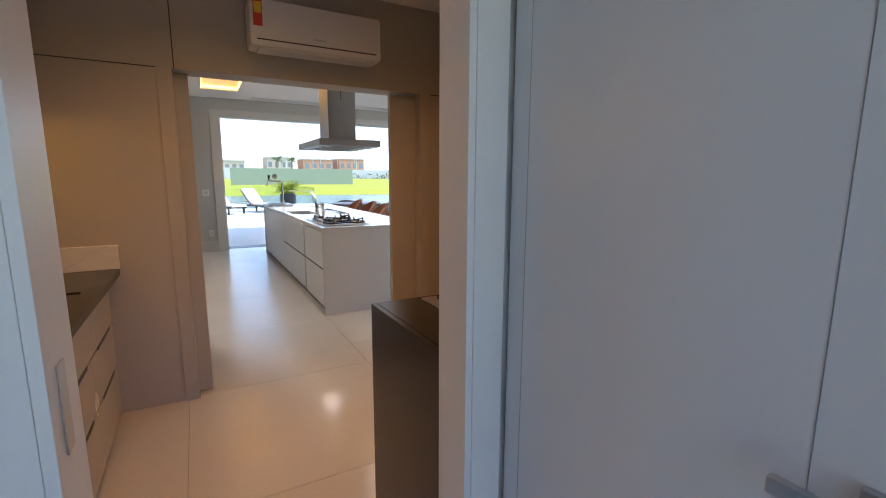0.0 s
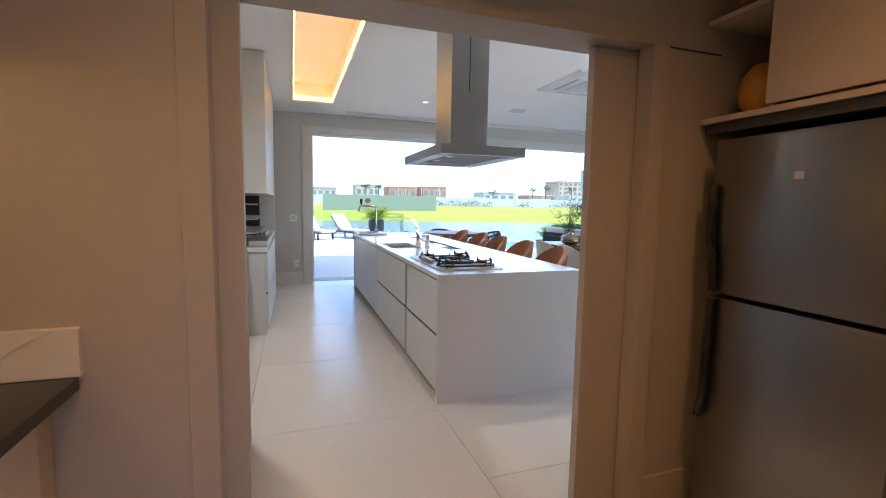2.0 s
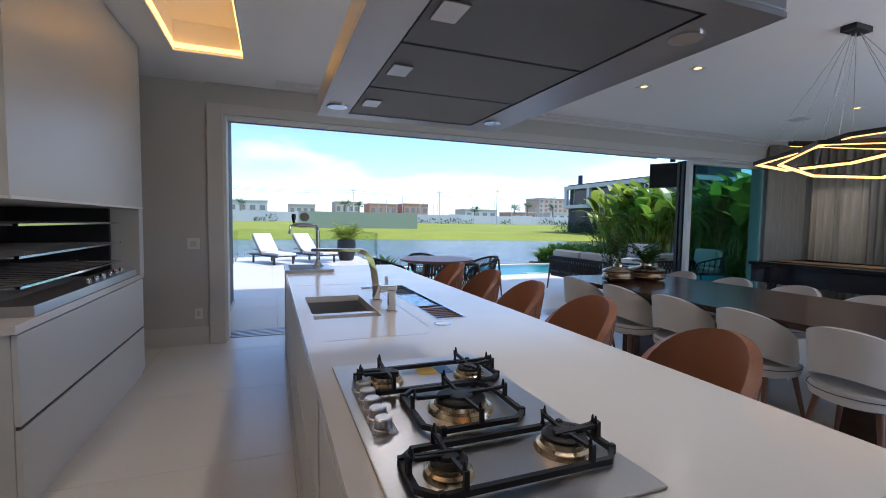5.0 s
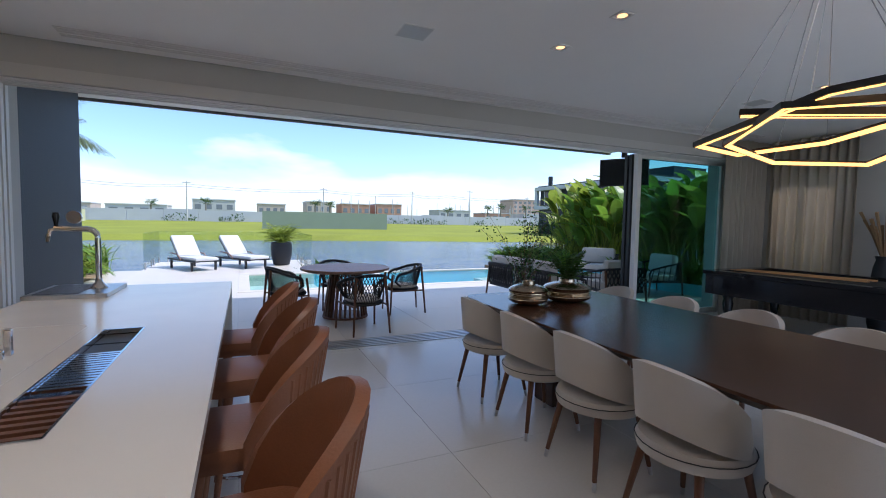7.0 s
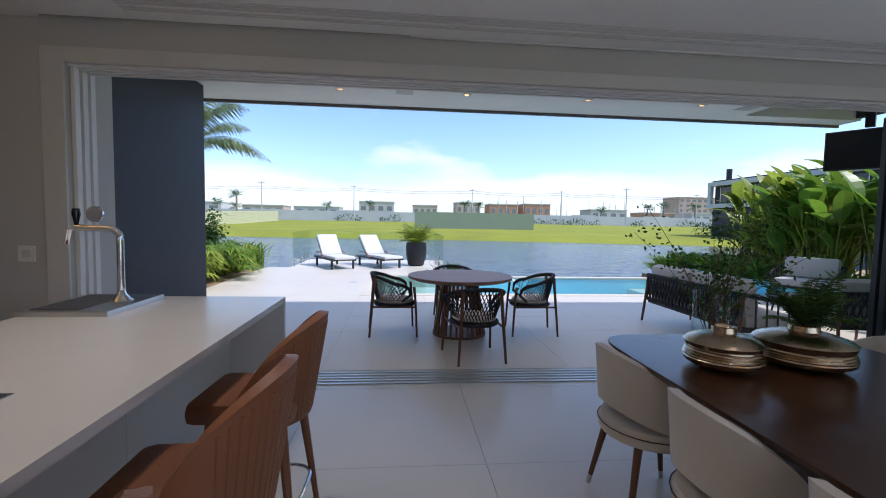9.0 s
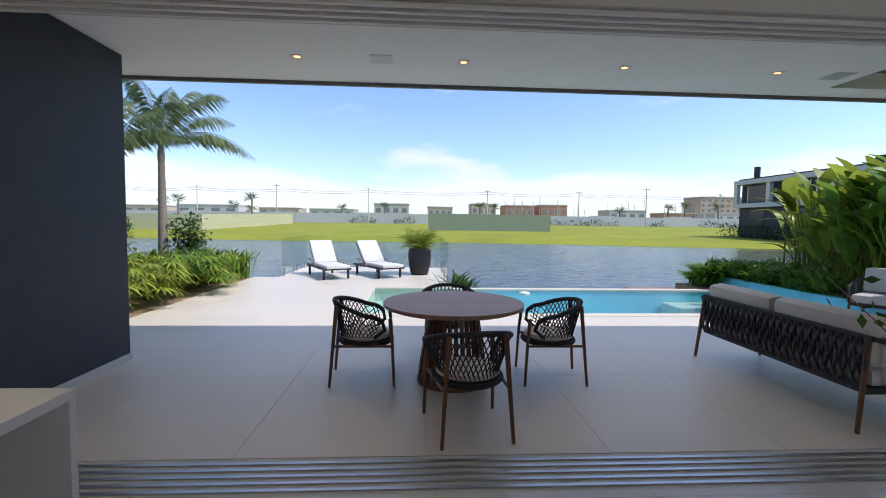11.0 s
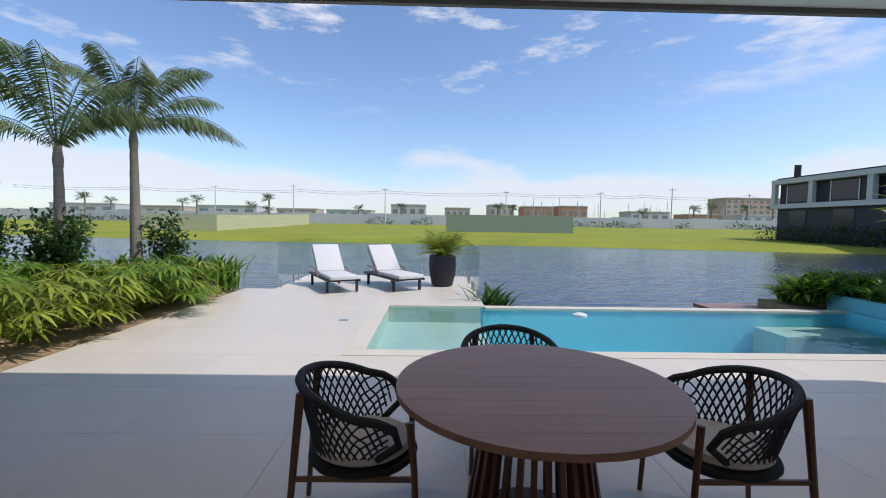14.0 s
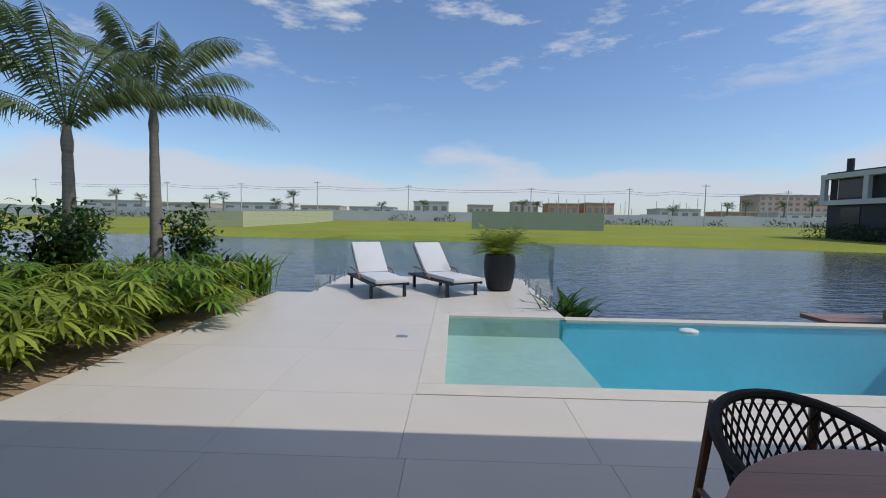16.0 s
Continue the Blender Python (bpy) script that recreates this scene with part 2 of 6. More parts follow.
TEAL = clear_glass("green_tinted_glass", (0.42, 0.66, 0.64))


def let_light_through(m, share):
    """thin leaf or cloth: part of the light passes to the other side"""
    nt = m.node_tree
    b, out = nt.nodes["Principled BSDF"], nt.nodes["Material Output"]
    t, mx = nt.nodes.new("ShaderNodeBsdfTranslucent"), nt.nodes.new("ShaderNodeMixShader")
    nt.links.new(b.inputs["Base Color"].links[0].from_socket, t.inputs["Color"])
    mx.inputs[0].default_value = share
    nt.links.new(b.outputs[0], mx.inputs[1])
    nt.links.new(t.outputs[0], mx.inputs[2])
    nt.links.new(mx.outputs[0], out.inputs[0])


for m_leaf in (LEAF, LEAFDARK, LEAFLIGHT, PALMLEAF, CURTAIN):
    let_light_through(m_leaf, 0.42)

# rippled lake surface: dark water that mirrors the sky
LAKE = mat("lake_water", (0.030, 0.040, 0.075), 0.12, var=0.1, scale=0.1, fine=2.2, bump=0.9, stretch=(0.45, 1.3, 1), rough_var=0.04)
LAKE.node_tree.nodes["Bump"].inputs["Distance"].default_value = 0.09
WATER = clear_glass("pool_water", (0.80, 0.96, 0.97), 0.02, 0.3)
w_nt = WATER.node_tree
w_no, w_bp, w_tx = (w_nt.nodes.new("ShaderNode" + k) for k in ("TexNoise", "Bump", "TexCoord"))
w_no.inputs["Scale"].default_value = 5.0
w_bp.inputs["Strength"].default_value, w_bp.inputs["Distance"].default_value = 0.25, 0.02
w_nt.links.new(w_tx.outputs["Object"], w_no.inputs["Vector"])
w_nt.links.new(w_no.outputs["Fac"], w_bp.inputs["Height"])
for key in ("Glossy BSDF", "Layer Weight"):
    w_nt.links.new(w_bp.outputs[0], w_nt.nodes[key].inputs["Normal"])


# ---- building helpers ----
def box(bm, x0, y0, z0, x1, y1, z1, bevel=0.0):
    r = bmesh.ops.create_cube(bm, size=1.0)
    vs = r["verts"]
    bmesh.ops.scale(bm, verts=vs, vec=(x1 - x0, y1 - y0, z1 - z0))
    bmesh.ops.translate(bm, verts=vs, vec=((x0 + x1) / 2, (y0 + y1) / 2, (z0 + z1) / 2))
    if bevel:
        es = list({e for v in vs for e in v.link_edges})
        bmesh.ops.bevel(bm, geom=es, offset=bevel, segments=2, affect="EDGES", profile=0.6)
    return bm


def bx(*a, bevel=0.0):
    return box(bmesh.new(), *a, bevel=bevel)


def boxes(rows, bevel=0.0):
    bm = bmesh.new()
    for r in rows:
        box(bm, *r, bevel=bevel)
    return bm


def cyl(bm, p, r, h, seg=20, top=None):
    """an upright cylinder or cone standing on p"""
    m = Matrix.Translation((p[0], p[1], p[2] + h / 2))
    bmesh.ops.create_cone(bm, cap_ends=True, segments=seg, radius1=r, radius2=r if top is None else top, depth=h, matrix=m)
    return bm


def lathe(bm, profile, seg=24, centre=(0, 0, 0), sx=1.0, sy=1.0):
    rings = []
    for r, z in profile:
        rings.append([bm.verts.new((centre[0] + sx * r * math.cos(2 * math.pi * k / seg), centre[1] + sy * r * math.sin(2 * math.pi * k / seg), centre[2] + z)) for k in range(seg)])
    for a, b in zip(rings, rings[1:]):
        for k in range(seg):
            bm.faces.new((a[k], a[(k + 1) % seg], b[(k + 1) % seg], b[k]))
    bm.faces.new(rings[0][::-1])
    bm.faces.new(rings[-1])
    return bm


def tube(bm, pts, r, seg=8, r_end=None, closed=False):
    pts = [Vector(p) for p in pts]
    n = len(pts)
    rings = []
    for k, p in enumerate(pts):
        if closed:
            d = pts[(k + 1) % n] - pts[k - 1]
        else:
            d = pts[min(k + 1, n - 1)] - pts[max(k - 1, 0)]
        d.normalize()
        side = d.cross(Vector((0, 0, 1)))
        if side.length < 0.05:
            side = Vector((1, 0, 0))
        side.normalize()
        up = side.cross(d)
        rr = r if r_end is None else r + (r_end - r) * k / max(n - 1, 1)
        off = math.pi / 4 if seg == 4 else 0
        rings.append([bm.verts.new(p + rr * (math.cos(off + 2 * math.pi * j / seg) * side + math.sin(off + 2 * math.pi * j / seg) * up)) for j in range(seg)])
    pairs = list(zip(rings, rings[1:])) + ([(rings[-1], rings[0])] if closed else [])
    for a, b in pairs:
        for j in range(seg):
            bm.faces.new((a[j], a[(j + 1) % seg], b[(j + 1) % seg], b[j]))
    if not closed:
        bm.faces.new(rings[0][::-1])
        bm.faces.new(rings[-1])
    return bm


def finish(name, bm, material, smooth=False):
    bmesh.ops.recalc_face_normals(bm, faces=bm.faces)
    me = bpy.data.meshes.new(name)
    bm.to_mesh(me)
    bm.free()
    me.materials.append(material)
    if smooth:
        me.polygons.foreach_set("use_smooth", [True] * len(me.polygons))
        me.set_sharp_from_angle(angle=radians(38))
    return me


def part(name, bm, material, parent, label="", smooth=False):
    ob = new(name, finish(name, bm, material, smooth))
    ob.parent = parent
    return tagged(ob, label, kind="stuff" if name in ("stems", "stalks", "leaves", "fronds", "branches", "foliage") else "")


def piece(name, me, parent, m):
    ob = new(name, me)
    ob.parent = parent
    ob.matrix_basis = m
    return ob


def thing(name, label, category, m=None, group=""):
    ob = new(name)
    ob.empty_display_size = 0.1
    ob.matrix_basis = m or Matrix()
    return tagged(ob, label, category, group)


def solid(name, bm, material, label="", category="", group="", kind="", smooth=False):
    return tagged(new(name, finish(name, bm, material, smooth)), label, category, group, kind)


def structure(name, bm, material, label="", smooth=False):
    return solid(name, bm, material, label, kind="structure", smooth=smooth)


# ---- the house ----
W0, W1 = 9.56, 10.12          # garden wall
CEILING = 2.89
# hall before the scullery, with a window behind
structure("wall_hall_south", boxes([(-1.2, -1.95, 0, -0.6, -1.8, 2.7), (1.9, -1.95, 0, 2.6, -1.8, 2.7), (-0.6, -1.95, 2.4, 1.9, -1.8, 2.7), (-0.6, -1.95, 0, 1.9, -1.8, 0.5)]), WALL, "pale painted hall wall with a window opening")
structure("wall_hall_west", bx(-1.35, -1.95, 0, -1.2, 0.86, 2.7), WALL, "pale painted hall wall")
structure("wall_hall_east", bx(2.6, -1.95, 0, 2.75, 0.86, 2.7), WALL, "pale painted hall wall")
structure("ceiling_hall", bx(-1.35, -1.95, 2.7, 2.75, 0.86, 2.9), CEIL, "white hall ceiling")
structure("wall_entry", boxes([(-1.35, 0.86, 0, 0.335, 1.02, 2.9), (1.26, 0.86, 0, 3.25, 1.02, 2.9), (1.19, 0.86, 0, 1.26, 0.985, 2.9), (0.335, 0.86, 2.12, 1.19, 0.985, 2.9)]), WALL, "painted wall with a doorway into the scullery")
# scullery
structure("wall_scullery_west", bx(-0.57, 1.02, 0, -0.42, 3.08, 2.9), GREIGE, "greige painted scullery wall")
structure("wall_scullery_east", bx(3.06, 1.02, 0, 3.25, 3.08, 2.9), GREIGE, "greige painted scullery wall")
structure("ceiling_scullery", bx(-0.57, 1.02, 2.66, 3.25, 3.08, 2.9), CEIL, "white scullery ceiling")
structure("wall_between", boxes([(-0.57, 3.08, 0, 0.52, 3.15, 3.0), (-0.57, 3.21, 0, 0.52, 3.28, 3.0), (2.13, 3.08, 0, 4.3, 3.15, 3.0), (2.13, 3.21, 0, 4.3, 3.28, 3.0), (10.9, 3.08, 0, 11.3, 3.28, 3.0), (4.3, 3.08, 2.6, 10.9, 3.28, 3.0),
                                 (0.52, 3.08, 2.06, 2.13, 3.28, 3.0)]), GREIGE, "greige panelled wall with a pocket-door opening")
structure("trim_pocket_left", boxes([(0.44, 3.066, 0, 0.52, 3.08, 2.06), (2.13, 3.066, 0, 2.21, 3.08, 2.06)], bevel=0.002), GREIGE, "greige pocket door casing")
structure("baseboard_scullery", boxes([(2.21, 3.064, 0, 2.5, 3.08, 0.2)]), GREIGE, "greige skirting board")
structure("trim_wall_groove", boxes([(-0.42, 3.076, 2.055, 0.52, 3.0805, 2.06), (0.53, 3.076, 2.06, 0.536, 3.0805, 2.66), (2.13, 3.076, 2.055, 2.5, 3.0805, 2.06)]), SHADOWGAP, "thin dark joints between wall panels")
# living kitchen
# invented opening in the unseen south wall, added to bring in daylight
south = tagged(new("window_3", finish("window_3", boxes([(4.3, 3.15, 0, 4.36, 3.21, 2.6), (10.84, 3.15, 0, 10.9, 3.21, 2.6), (7.56, 3.15, 0, 7.64, 3.21, 2.6), (4.36, 3.15, 2.54, 10.84, 3.21, 2.6)]), TRIM)), "white framed glass doors added out of view for daylight", "window", kind="structure")
structure("wall_west", bx(-0.57, 3.28, 0, -0.40, 9.56, 3.15), WALL, "grey painted wall")
structure("wall_east", boxes([(11.15, 3.28, 0, 11.3, 8.35, 3.15), (11.15, 9.3, 0, 11.3, 10.12, 3.15), (11.15, 8.35, 2.5, 11.3, 9.3, 3.15), (11.15, 8.35, 0, 11.3, 9.3, 0.4)]), WALL, "grey painted wall with a window behind curtains")
structure("wall_garden", boxes([(-0.57, W0, 0, 1.06, W1, 3.4), (10.5, W0, 0, 11.3, W1, 3.4), (1.06, W0, 2.57, 10.5, 9.87, 3.4)]), WALL, "grey wall with a wide sliding-door opening")
slot = (0.78, 4.3, 1.34, 8.55)
SLOTS = ((1.62, 9.15), (1.62, 9.21), (1.62, 9.31))      # diffuser slots: left end and line
cut = [(-0.57, 3.28, 11.3, slot[1]), (-0.57, slot[1], slot[0], slot[3]), (slot[2], slot[1], 11.3, slot[3]), (-0.57, slot[3], 11.3, SLOTS[0][1])]
for (xs_0, ya), yb in zip(SLOTS, [y for _, y in SLOTS[1:]] + [W0 - 0.05]):
    cut += [(-0.57, ya, xs_0, ya + 0.024), (10.4, ya, 11.3, ya + 0.024), (-0.57, ya + 0.024, 11.3, yb)]
cut += [(-0.57, W0 - 0.05, 0.9, W0), (10.5, W0 - 0.05, 11.3, W0)]
structure("ceiling", boxes([(x0, y0, CEILING, x1, y1, 3.15) for x0, y0, x1, y1 in cut] + [(slot[0] - 0.05, slot[1] - 0.05, 3.13, slot[2] + 0.05, slot[3] + 0.05, 3.2)]), CEIL, "white plaster ceiling with a recessed light cove")
structure("roof", boxes([(-1.5, -2.1, 3.4, 3.4, 3.3, 3.75), (-1.5, 3.3, 3.4, 11.6, 12.75, 3.75)]), CONCRETE, "flat concrete roof slab")
structure("soffit_terrace", boxes([(-1.5, W1, 3.17, 8.9, 12.86, 3.36), (8.9, W1, 3.17, 11.6, 10.6, 3.36), (1.06, 9.87, 3.17, 10.5, W1, 3.36), (8.9, 12.5, 3.17, 10.9, 12.86, 3.36)]), CEIL, "white terrace ceiling")
structure("trim_soffit_edge", boxes([(-1.5, 12.864, 3.13, 10.9, 12.91, 3.76)]), HOODPAINT, "grey metal fascia at the roof edge")
structure("wall_terrace_dark", bx(-0.6, W1, 0, 0.96, 12.17, 3.16), SLATE, "blue-black stone clad side wall")
structure("baseboard_terrace", bx(0.962, W1 + 0.02, 0, 0.975, 12.18, 0.07), CONCRETE, "low stone skirting")
structure("baseboard_kitchen", boxes([(-0.38, W0 - 0.018, 0, 0.90, W0 - 0.002, 0.2)]), MOULD, "grey skirting board")
structure("trim_opening", boxes([(0.91, W0 - 0.022, 0, 1.07, W0 - 0.002, 2.68), (1.07, W0 - 0.022, 2.57, 10.5, W0 - 0.002, 2.68)], bevel=0.003), MOULD, "grey casing round the garden opening")

structure("trim_head_track", boxes([(1.07, 9.585 + 0.07 * k, 2.552, 10.49, 9.61 + 0.07 * k, 2.5695) for k in range(4)]), TRIM, "white aluminium head tracks of the sliding doors")

cove = thing("cove_light", "warm LED strip glowing in a ceiling recess", "light", pose(0, 0, 0))
part("led_strip", boxes([(slot[0], slot[1], 2.895, slot[0] + 0.012, slot[3], 2.935), (slot[2] - 0.012, slot[1], 2.895, slot[2], slot[3], 2.935), (slot[0] + 0.012, slot[3] - 0.012, 2.895, slot[2] - 0.012, slot[3], 2.935)]), WARM, cove)
part("trim_edge", boxes([(slot[0] - 0.012, slot[1], 2.872, slot[0], slot[3], 2.905), (slot[2], slot[1], 2.872, slot[2] + 0.012, slot[3], 2.905), (slot[0] - 0.012, slot[3], 2.872, slot[2] + 0.012, slot[3] + 0.012, 2.905)]), CEIL, cove)

for xs_0, ya in SLOTS:
    dif = thing("linear_diffuser", "long white slot diffuser set into the ceiling", "air vent", pose(0, 0, 0), "ceiling diffusers")
    part("lip", boxes([(xs_0, ya - 0.014, CEILING - 0.007, 10.4, ya - 0.001, CEILING - 0.0005), (xs_0, ya + 0.025, CEILING - 0.007, 10.4, ya + 0.038, CEILING - 0.0005)]), TRIM, dif)
    part("backing", bx(xs_0, ya, CEILING + 0.03, 10.4, ya + 0.024, CEILING + 0.05), SHADOWGAP, dif)
blind = thing("roller_blind", "white roller blind housing in the ceiling recess", "blind", pose(0, 0, 0))
part("housing", bx(3.64, W0 - 0.046, CEILING - 0.012, 10.4, W0 - 0.026, CEILING + 0.1, bevel=0.003), TRIM, blind)

# ground under everything: lawn beyond the lake, lake bed, garden
def shore(x):
    return 53.5 - 0.13 * x + 1.0 * math.sin(x * 0.11)


def land(x, y):
    if y < 23.0:
        return -1.75
    d = y - shore(x)
    if d < -2:
        return -1.6
    if d < 3:
        return -0.9 + (d + 2) / 5 * 0.75
    return -0.15 + min(0.013 * (d - 3), 1.1) + 0.05 * math.sin(x * 0.3) * math.sin(y * 0.21)


ys = [-900, -200, -40, -5, 10, 18, 19.5, 21, 24, 35] + [42 + 0.6 * k for k in range(38)] + [66, 70, 76, 84, 95, 110, 130, 160, 220, 350, 700, 1500, 3000]
xs = [-2500, -900, -400, -200] + [-120 + 5 * k for k in range(49)] + [200, 400, 900, 2500]
verts = [(x, y, land(x, y)) for y in ys for x in xs]
nx = len(xs)
faces = [(j * nx + i, j * nx + i + 1, (j + 1) * nx + i + 1, (j + 1) * nx + i) for j in range(len(ys) - 1) for i in range(nx - 1)]
g_me = bpy.data.meshes.new("ground")
g_me.from_pydata(verts, [], faces)
g_me.materials.append(GRASS)
g_me.polygons.foreach_set("use_smooth", [True] * len(g_me.polygons))
tagged(new("ground", g_me), "mown lawn running down to the lake", kind="structure")
lake_bm = bmesh.new()
lake_bm.faces.new([lake_bm.verts.new(p) for p in ((-400, 18.9, -0.62), (400, 18.9, -0.62), (400, 100, -0.62), (-400, 100, -0.62))])
structure("water_lake", lake_bm, LAKE, "rippled blue-grey lake")

# floors: base slabs, the tiles follow at the end
structure("floor", boxes([(-1.35, -1.95, -0.3, 11.3, 9.72, -0.012)]), GROUT, "large pale porcelain floor tiles")
structure("pavement", boxes([(-0.3, W1 - 0.004, -0.8, 14.0, 14.35, -0.012), (-0.3, 14.35, -0.8, 2.82, 19.2, -0.012), (2.82, 17.62, -0.8, 4.78, 19.2, -0.012), (0.36, 19.2, -0.8, 4.78, 21.9, -0.012),
                             (-1.5, W1, -0.8, -0.3, 12.4, -0.012)]), GROUT, "pale stone terrace paving")
# unseen pale slabs added as reflectors, replacing green bounce from the grass
structure("pavement_rear", boxes([(-6, -9, -0.8, 14, -1.96, -0.03), (3.3, -1.96, -0.8, 14, 3.07, -0.03)]), CONCRETE, "pale slab added out of view to bounce light indoors")
sill = thing("sliding_door_track", "aluminium sliding door track in the floor", "door track", pose(0, 0, 0))
part("track_base", bx(1.06, 9.7201, -0.2, 10.5, W1 - 0.002, -0.004), CONCRETE, sill)
for k in range(5):
    part("rail", bx(1.06, 9.76 + 0.07 * k, -0.004, 10.5, 9.785 + 0.07 * k, 0.006), STEEL, sill)

# pool
structure("pool_basin", boxes([(2.84, 14.62, -1.5, 11.5, 17.38, -1.35), (4.75, 17.38, -1.5, 11.5, 17.56, -0.05), (2.84, 17.42, -1.5, 4.75, 17.6, -0.02), (2.84, 14.4, -1.5, 11.5, 14.62, -0.03), (11.4, 14.4, -1.5, 11.6, 17.56, -0.03)]), POOLTILE, "turquoise tiled pool basin")
structure("pool_shelf", boxes([(2.86, 14.62, -1.34, 4.70, 17.42, -0.30), (3.03, 17.385, -0.3, 4.7, 17.42, -0.022), (2.86, 14.62, -0.3, 3.04, 17.38, -0.022)]), POOLSTONE, "shallow pool shelf in pale green stone")
structure("pool_steps", boxes([(9.7, 16.1, -1.34, 11.39, 16.6, -0.75), (9.7, 16.602, -1.34, 11.39, 17.355, -0.3)], bevel=0.01), POOLSTONE, "pale stone steps at the far end of the pool")
structure("pool_coping", boxes([(2.82, 14.36, -0.03, 11.5, 14.6, 0.004), (2.82, 14.602, -0.03, 3.05, 17.6, 0.004), (3.052, 17.40, -0.03, 4.78, 17.62, 0.004)], bevel=0.004), COPING, "pale stone pool coping")
structure("pool_overflow_edge", bx(4.79, 17.36, -0.06, 11.5, 17.58, -0.018), COPING, "thin pale infinity edge")
pw = bmesh.new()
pw.faces.new([pw.verts.new(p) for p in ((3.0, 14.55, -0.045), (11.5, 14.55, -0.045), (11.5, 17.45, -0.045), (3.0, 17.45, -0.045))])
pool_water = structure("water_pool", pw, WATER, "clear turquoise pool water")
pool_water.visible_shadow = False
floater = thing("pool_floater", "small round white floating chlorine dispenser", "pool float", pose(6.35, 16.9, -0.05))
part("body", lathe(bmesh.new(), [(0.06, -0.03), (0.12, -0.01), (0.12, 0.03), (0.07, 0.05)], 20), TRIM, floater)


# ---- doors and windows ----
frame_1 = structure("door_frame", boxes([(0.33, 0.845, 0, 0.352, 1.035, 2.12), (1.172, 0.845, 0, 1.192, 0.992, 2.12), (0.352, 0.845, 2.1, 1.172, 0.992, 2.122),
                                         (0.235, 0.842, 0, 0.33, 0.858, 2.2), (1.192, 0.842, 0, 1.285, 0.858, 2.2), (0.33, 0.842, 2.122, 1.192, 0.858, 2.2)], bevel=0.002), TRIM, "white door frame and casing")
strike = solid("strike_plate", bx(0.3525, 0.90, 0.93, 0.356, 0.945, 1.1), STEEL, "steel strike plate set in the white door frame", "door hardware")
door_1 = tagged(new("door_1", finish("door_1", bx(1.30, -0.02, 0.01, 1.34, 0.84, 2.11, bevel=0.003), DOOR)), "white lacquered door standing open", "door", kind="structure")
part("groove", boxes([(1.2992, 0.776, 0.02, 1.3005, 0.778, 2.1), (1.2992, 0.161, 0.02, 1.3005, 0.1625, 2.1)]), HOODSTEEL, door_1)
handle = part("door_handle", box(box(bmesh.new(), 1.285, 0.05, 1.0, 1.30, 0.105, 1.055, bevel=0.002), 1.245, 0.065, 1.018, 1.285, 0.085, 1.038), STEEL, door_1, "brushed steel lever handle")
part("lever", bx(1.235, 0.065, 1.015, 1.25, 0.185, 1.04, bevel=0.003), STEEL, handle)
win_hall = tagged(new("window_1", finish("window_1", boxes([(-0.6, -1.9, 0.5, -0.55, -1.84, 2.4), (1.85, -1.9, 0.5, 1.9, -1.84, 2.4), (0.62, -1.9, 0.5, 0.68, -1.84, 2.4), (-0.6, -1.9, 2.35, 1.9, -1.84, 2.4), (-0.6, -1.9, 0.5, 1.9, -1.84, 0.55)]), TRIM)), "white framed hall window", "window", kind="structure")
for k, (a, b, lbl) in enumerate(((0.30, 0.60, "left"), (1.92, 2.35, "right"))):
    leaf = tagged(new("door_pocket_leaf", finish("leaf", bx(a, 3.158, 0.01, b, 3.202, 2.05, bevel=0.003), GREIGE)), "greige sliding pocket door pushed into the wall", "door", kind="structure")
    px = 0.555 if k == 0 else 1.965
    part("recessed_pull", boxes([(px - 0.016, 3.1555, 0.93, px + 0.016, 3.1585, 1.06)]), GREIGE, leaf, "slim recessed pull")


def sliding_stack(x0, x1, y0, n, material, label):
    st = thing("sliding_door_stack", label, "sliding door", pose(0, 0, 0))
    for k in range(n):
        y = y0 + 0.09 * k
        part("stile", bx(x0, y, 0.006, x1, y + 0.055, 2.568, bevel=0.003), material, st)
    return st


sliding_stack(1.063, 1.095, 9.62, 3, TRIM, "white aluminium stiles of stacked sliding doors")
sliding_stack(8.46, 8.53, 9.93, 2, BLACKMATT, "dark aluminium stiles of stacked sliding doors")
panel = thing("glass_door_panel", "green-tinted fixed glass door panel in white frame", "glass door", pose(0, 0, 0))
part("frame", boxes([(8.47, 9.82, 0.006, 8.55, 9.90, 2.568), (10.42, 9.82, 0.006, 10.498, 9.90, 2.568), (8.55, 9.82, 2.50, 10.42, 9.90, 2.568), (8.55, 9.82, 0.006, 10.42, 9.90, 0.07)], bevel=0.002), TRIM, panel)
pane = part("pane", bx(8.55, 9.855, 0.07, 10.42, 9.863, 2.50), TEAL, panel)
pane.visible_shadow = False


def curtain(name, path, z0, z1):
    """pleated cloth along a plan line"""
    (ax, ay), (bx_, by) = path
    L = math.hypot(bx_ - ax, by - ay)
    n = int(L / 0.012)
    d = Vector(((bx_ - ax) / L, (by - ay) / L, 0))
    side = Vector((-d.y, d.x, 0))
    bm = bmesh.new()
    rows = []
    for z in (z0, (z0 + z1) / 2, z1):
        rows.append([bm.verts.new(Vector((ax, ay, z)) + d * (L * k / n) + side * (0.035 * math.sin(k * 0.62 + 0.9 * math.sin(k * 0.07)) + 0.015 * math.sin(k * 0.19 + z))) for k in range(n + 1)])
    for a, b in zip(rows, rows[1:]):
        for k in range(n):
            bm.faces.new((a[k], a[k + 1], b[k + 1], b[k]))
    ob = solid(name, bm, CURTAIN, "floor-length beige pleated sheer curtain", "curtain", "curtains", smooth=True)
    ob.modifiers.new("thickness", "SOLIDIFY").thickness = 0.003
    return ob


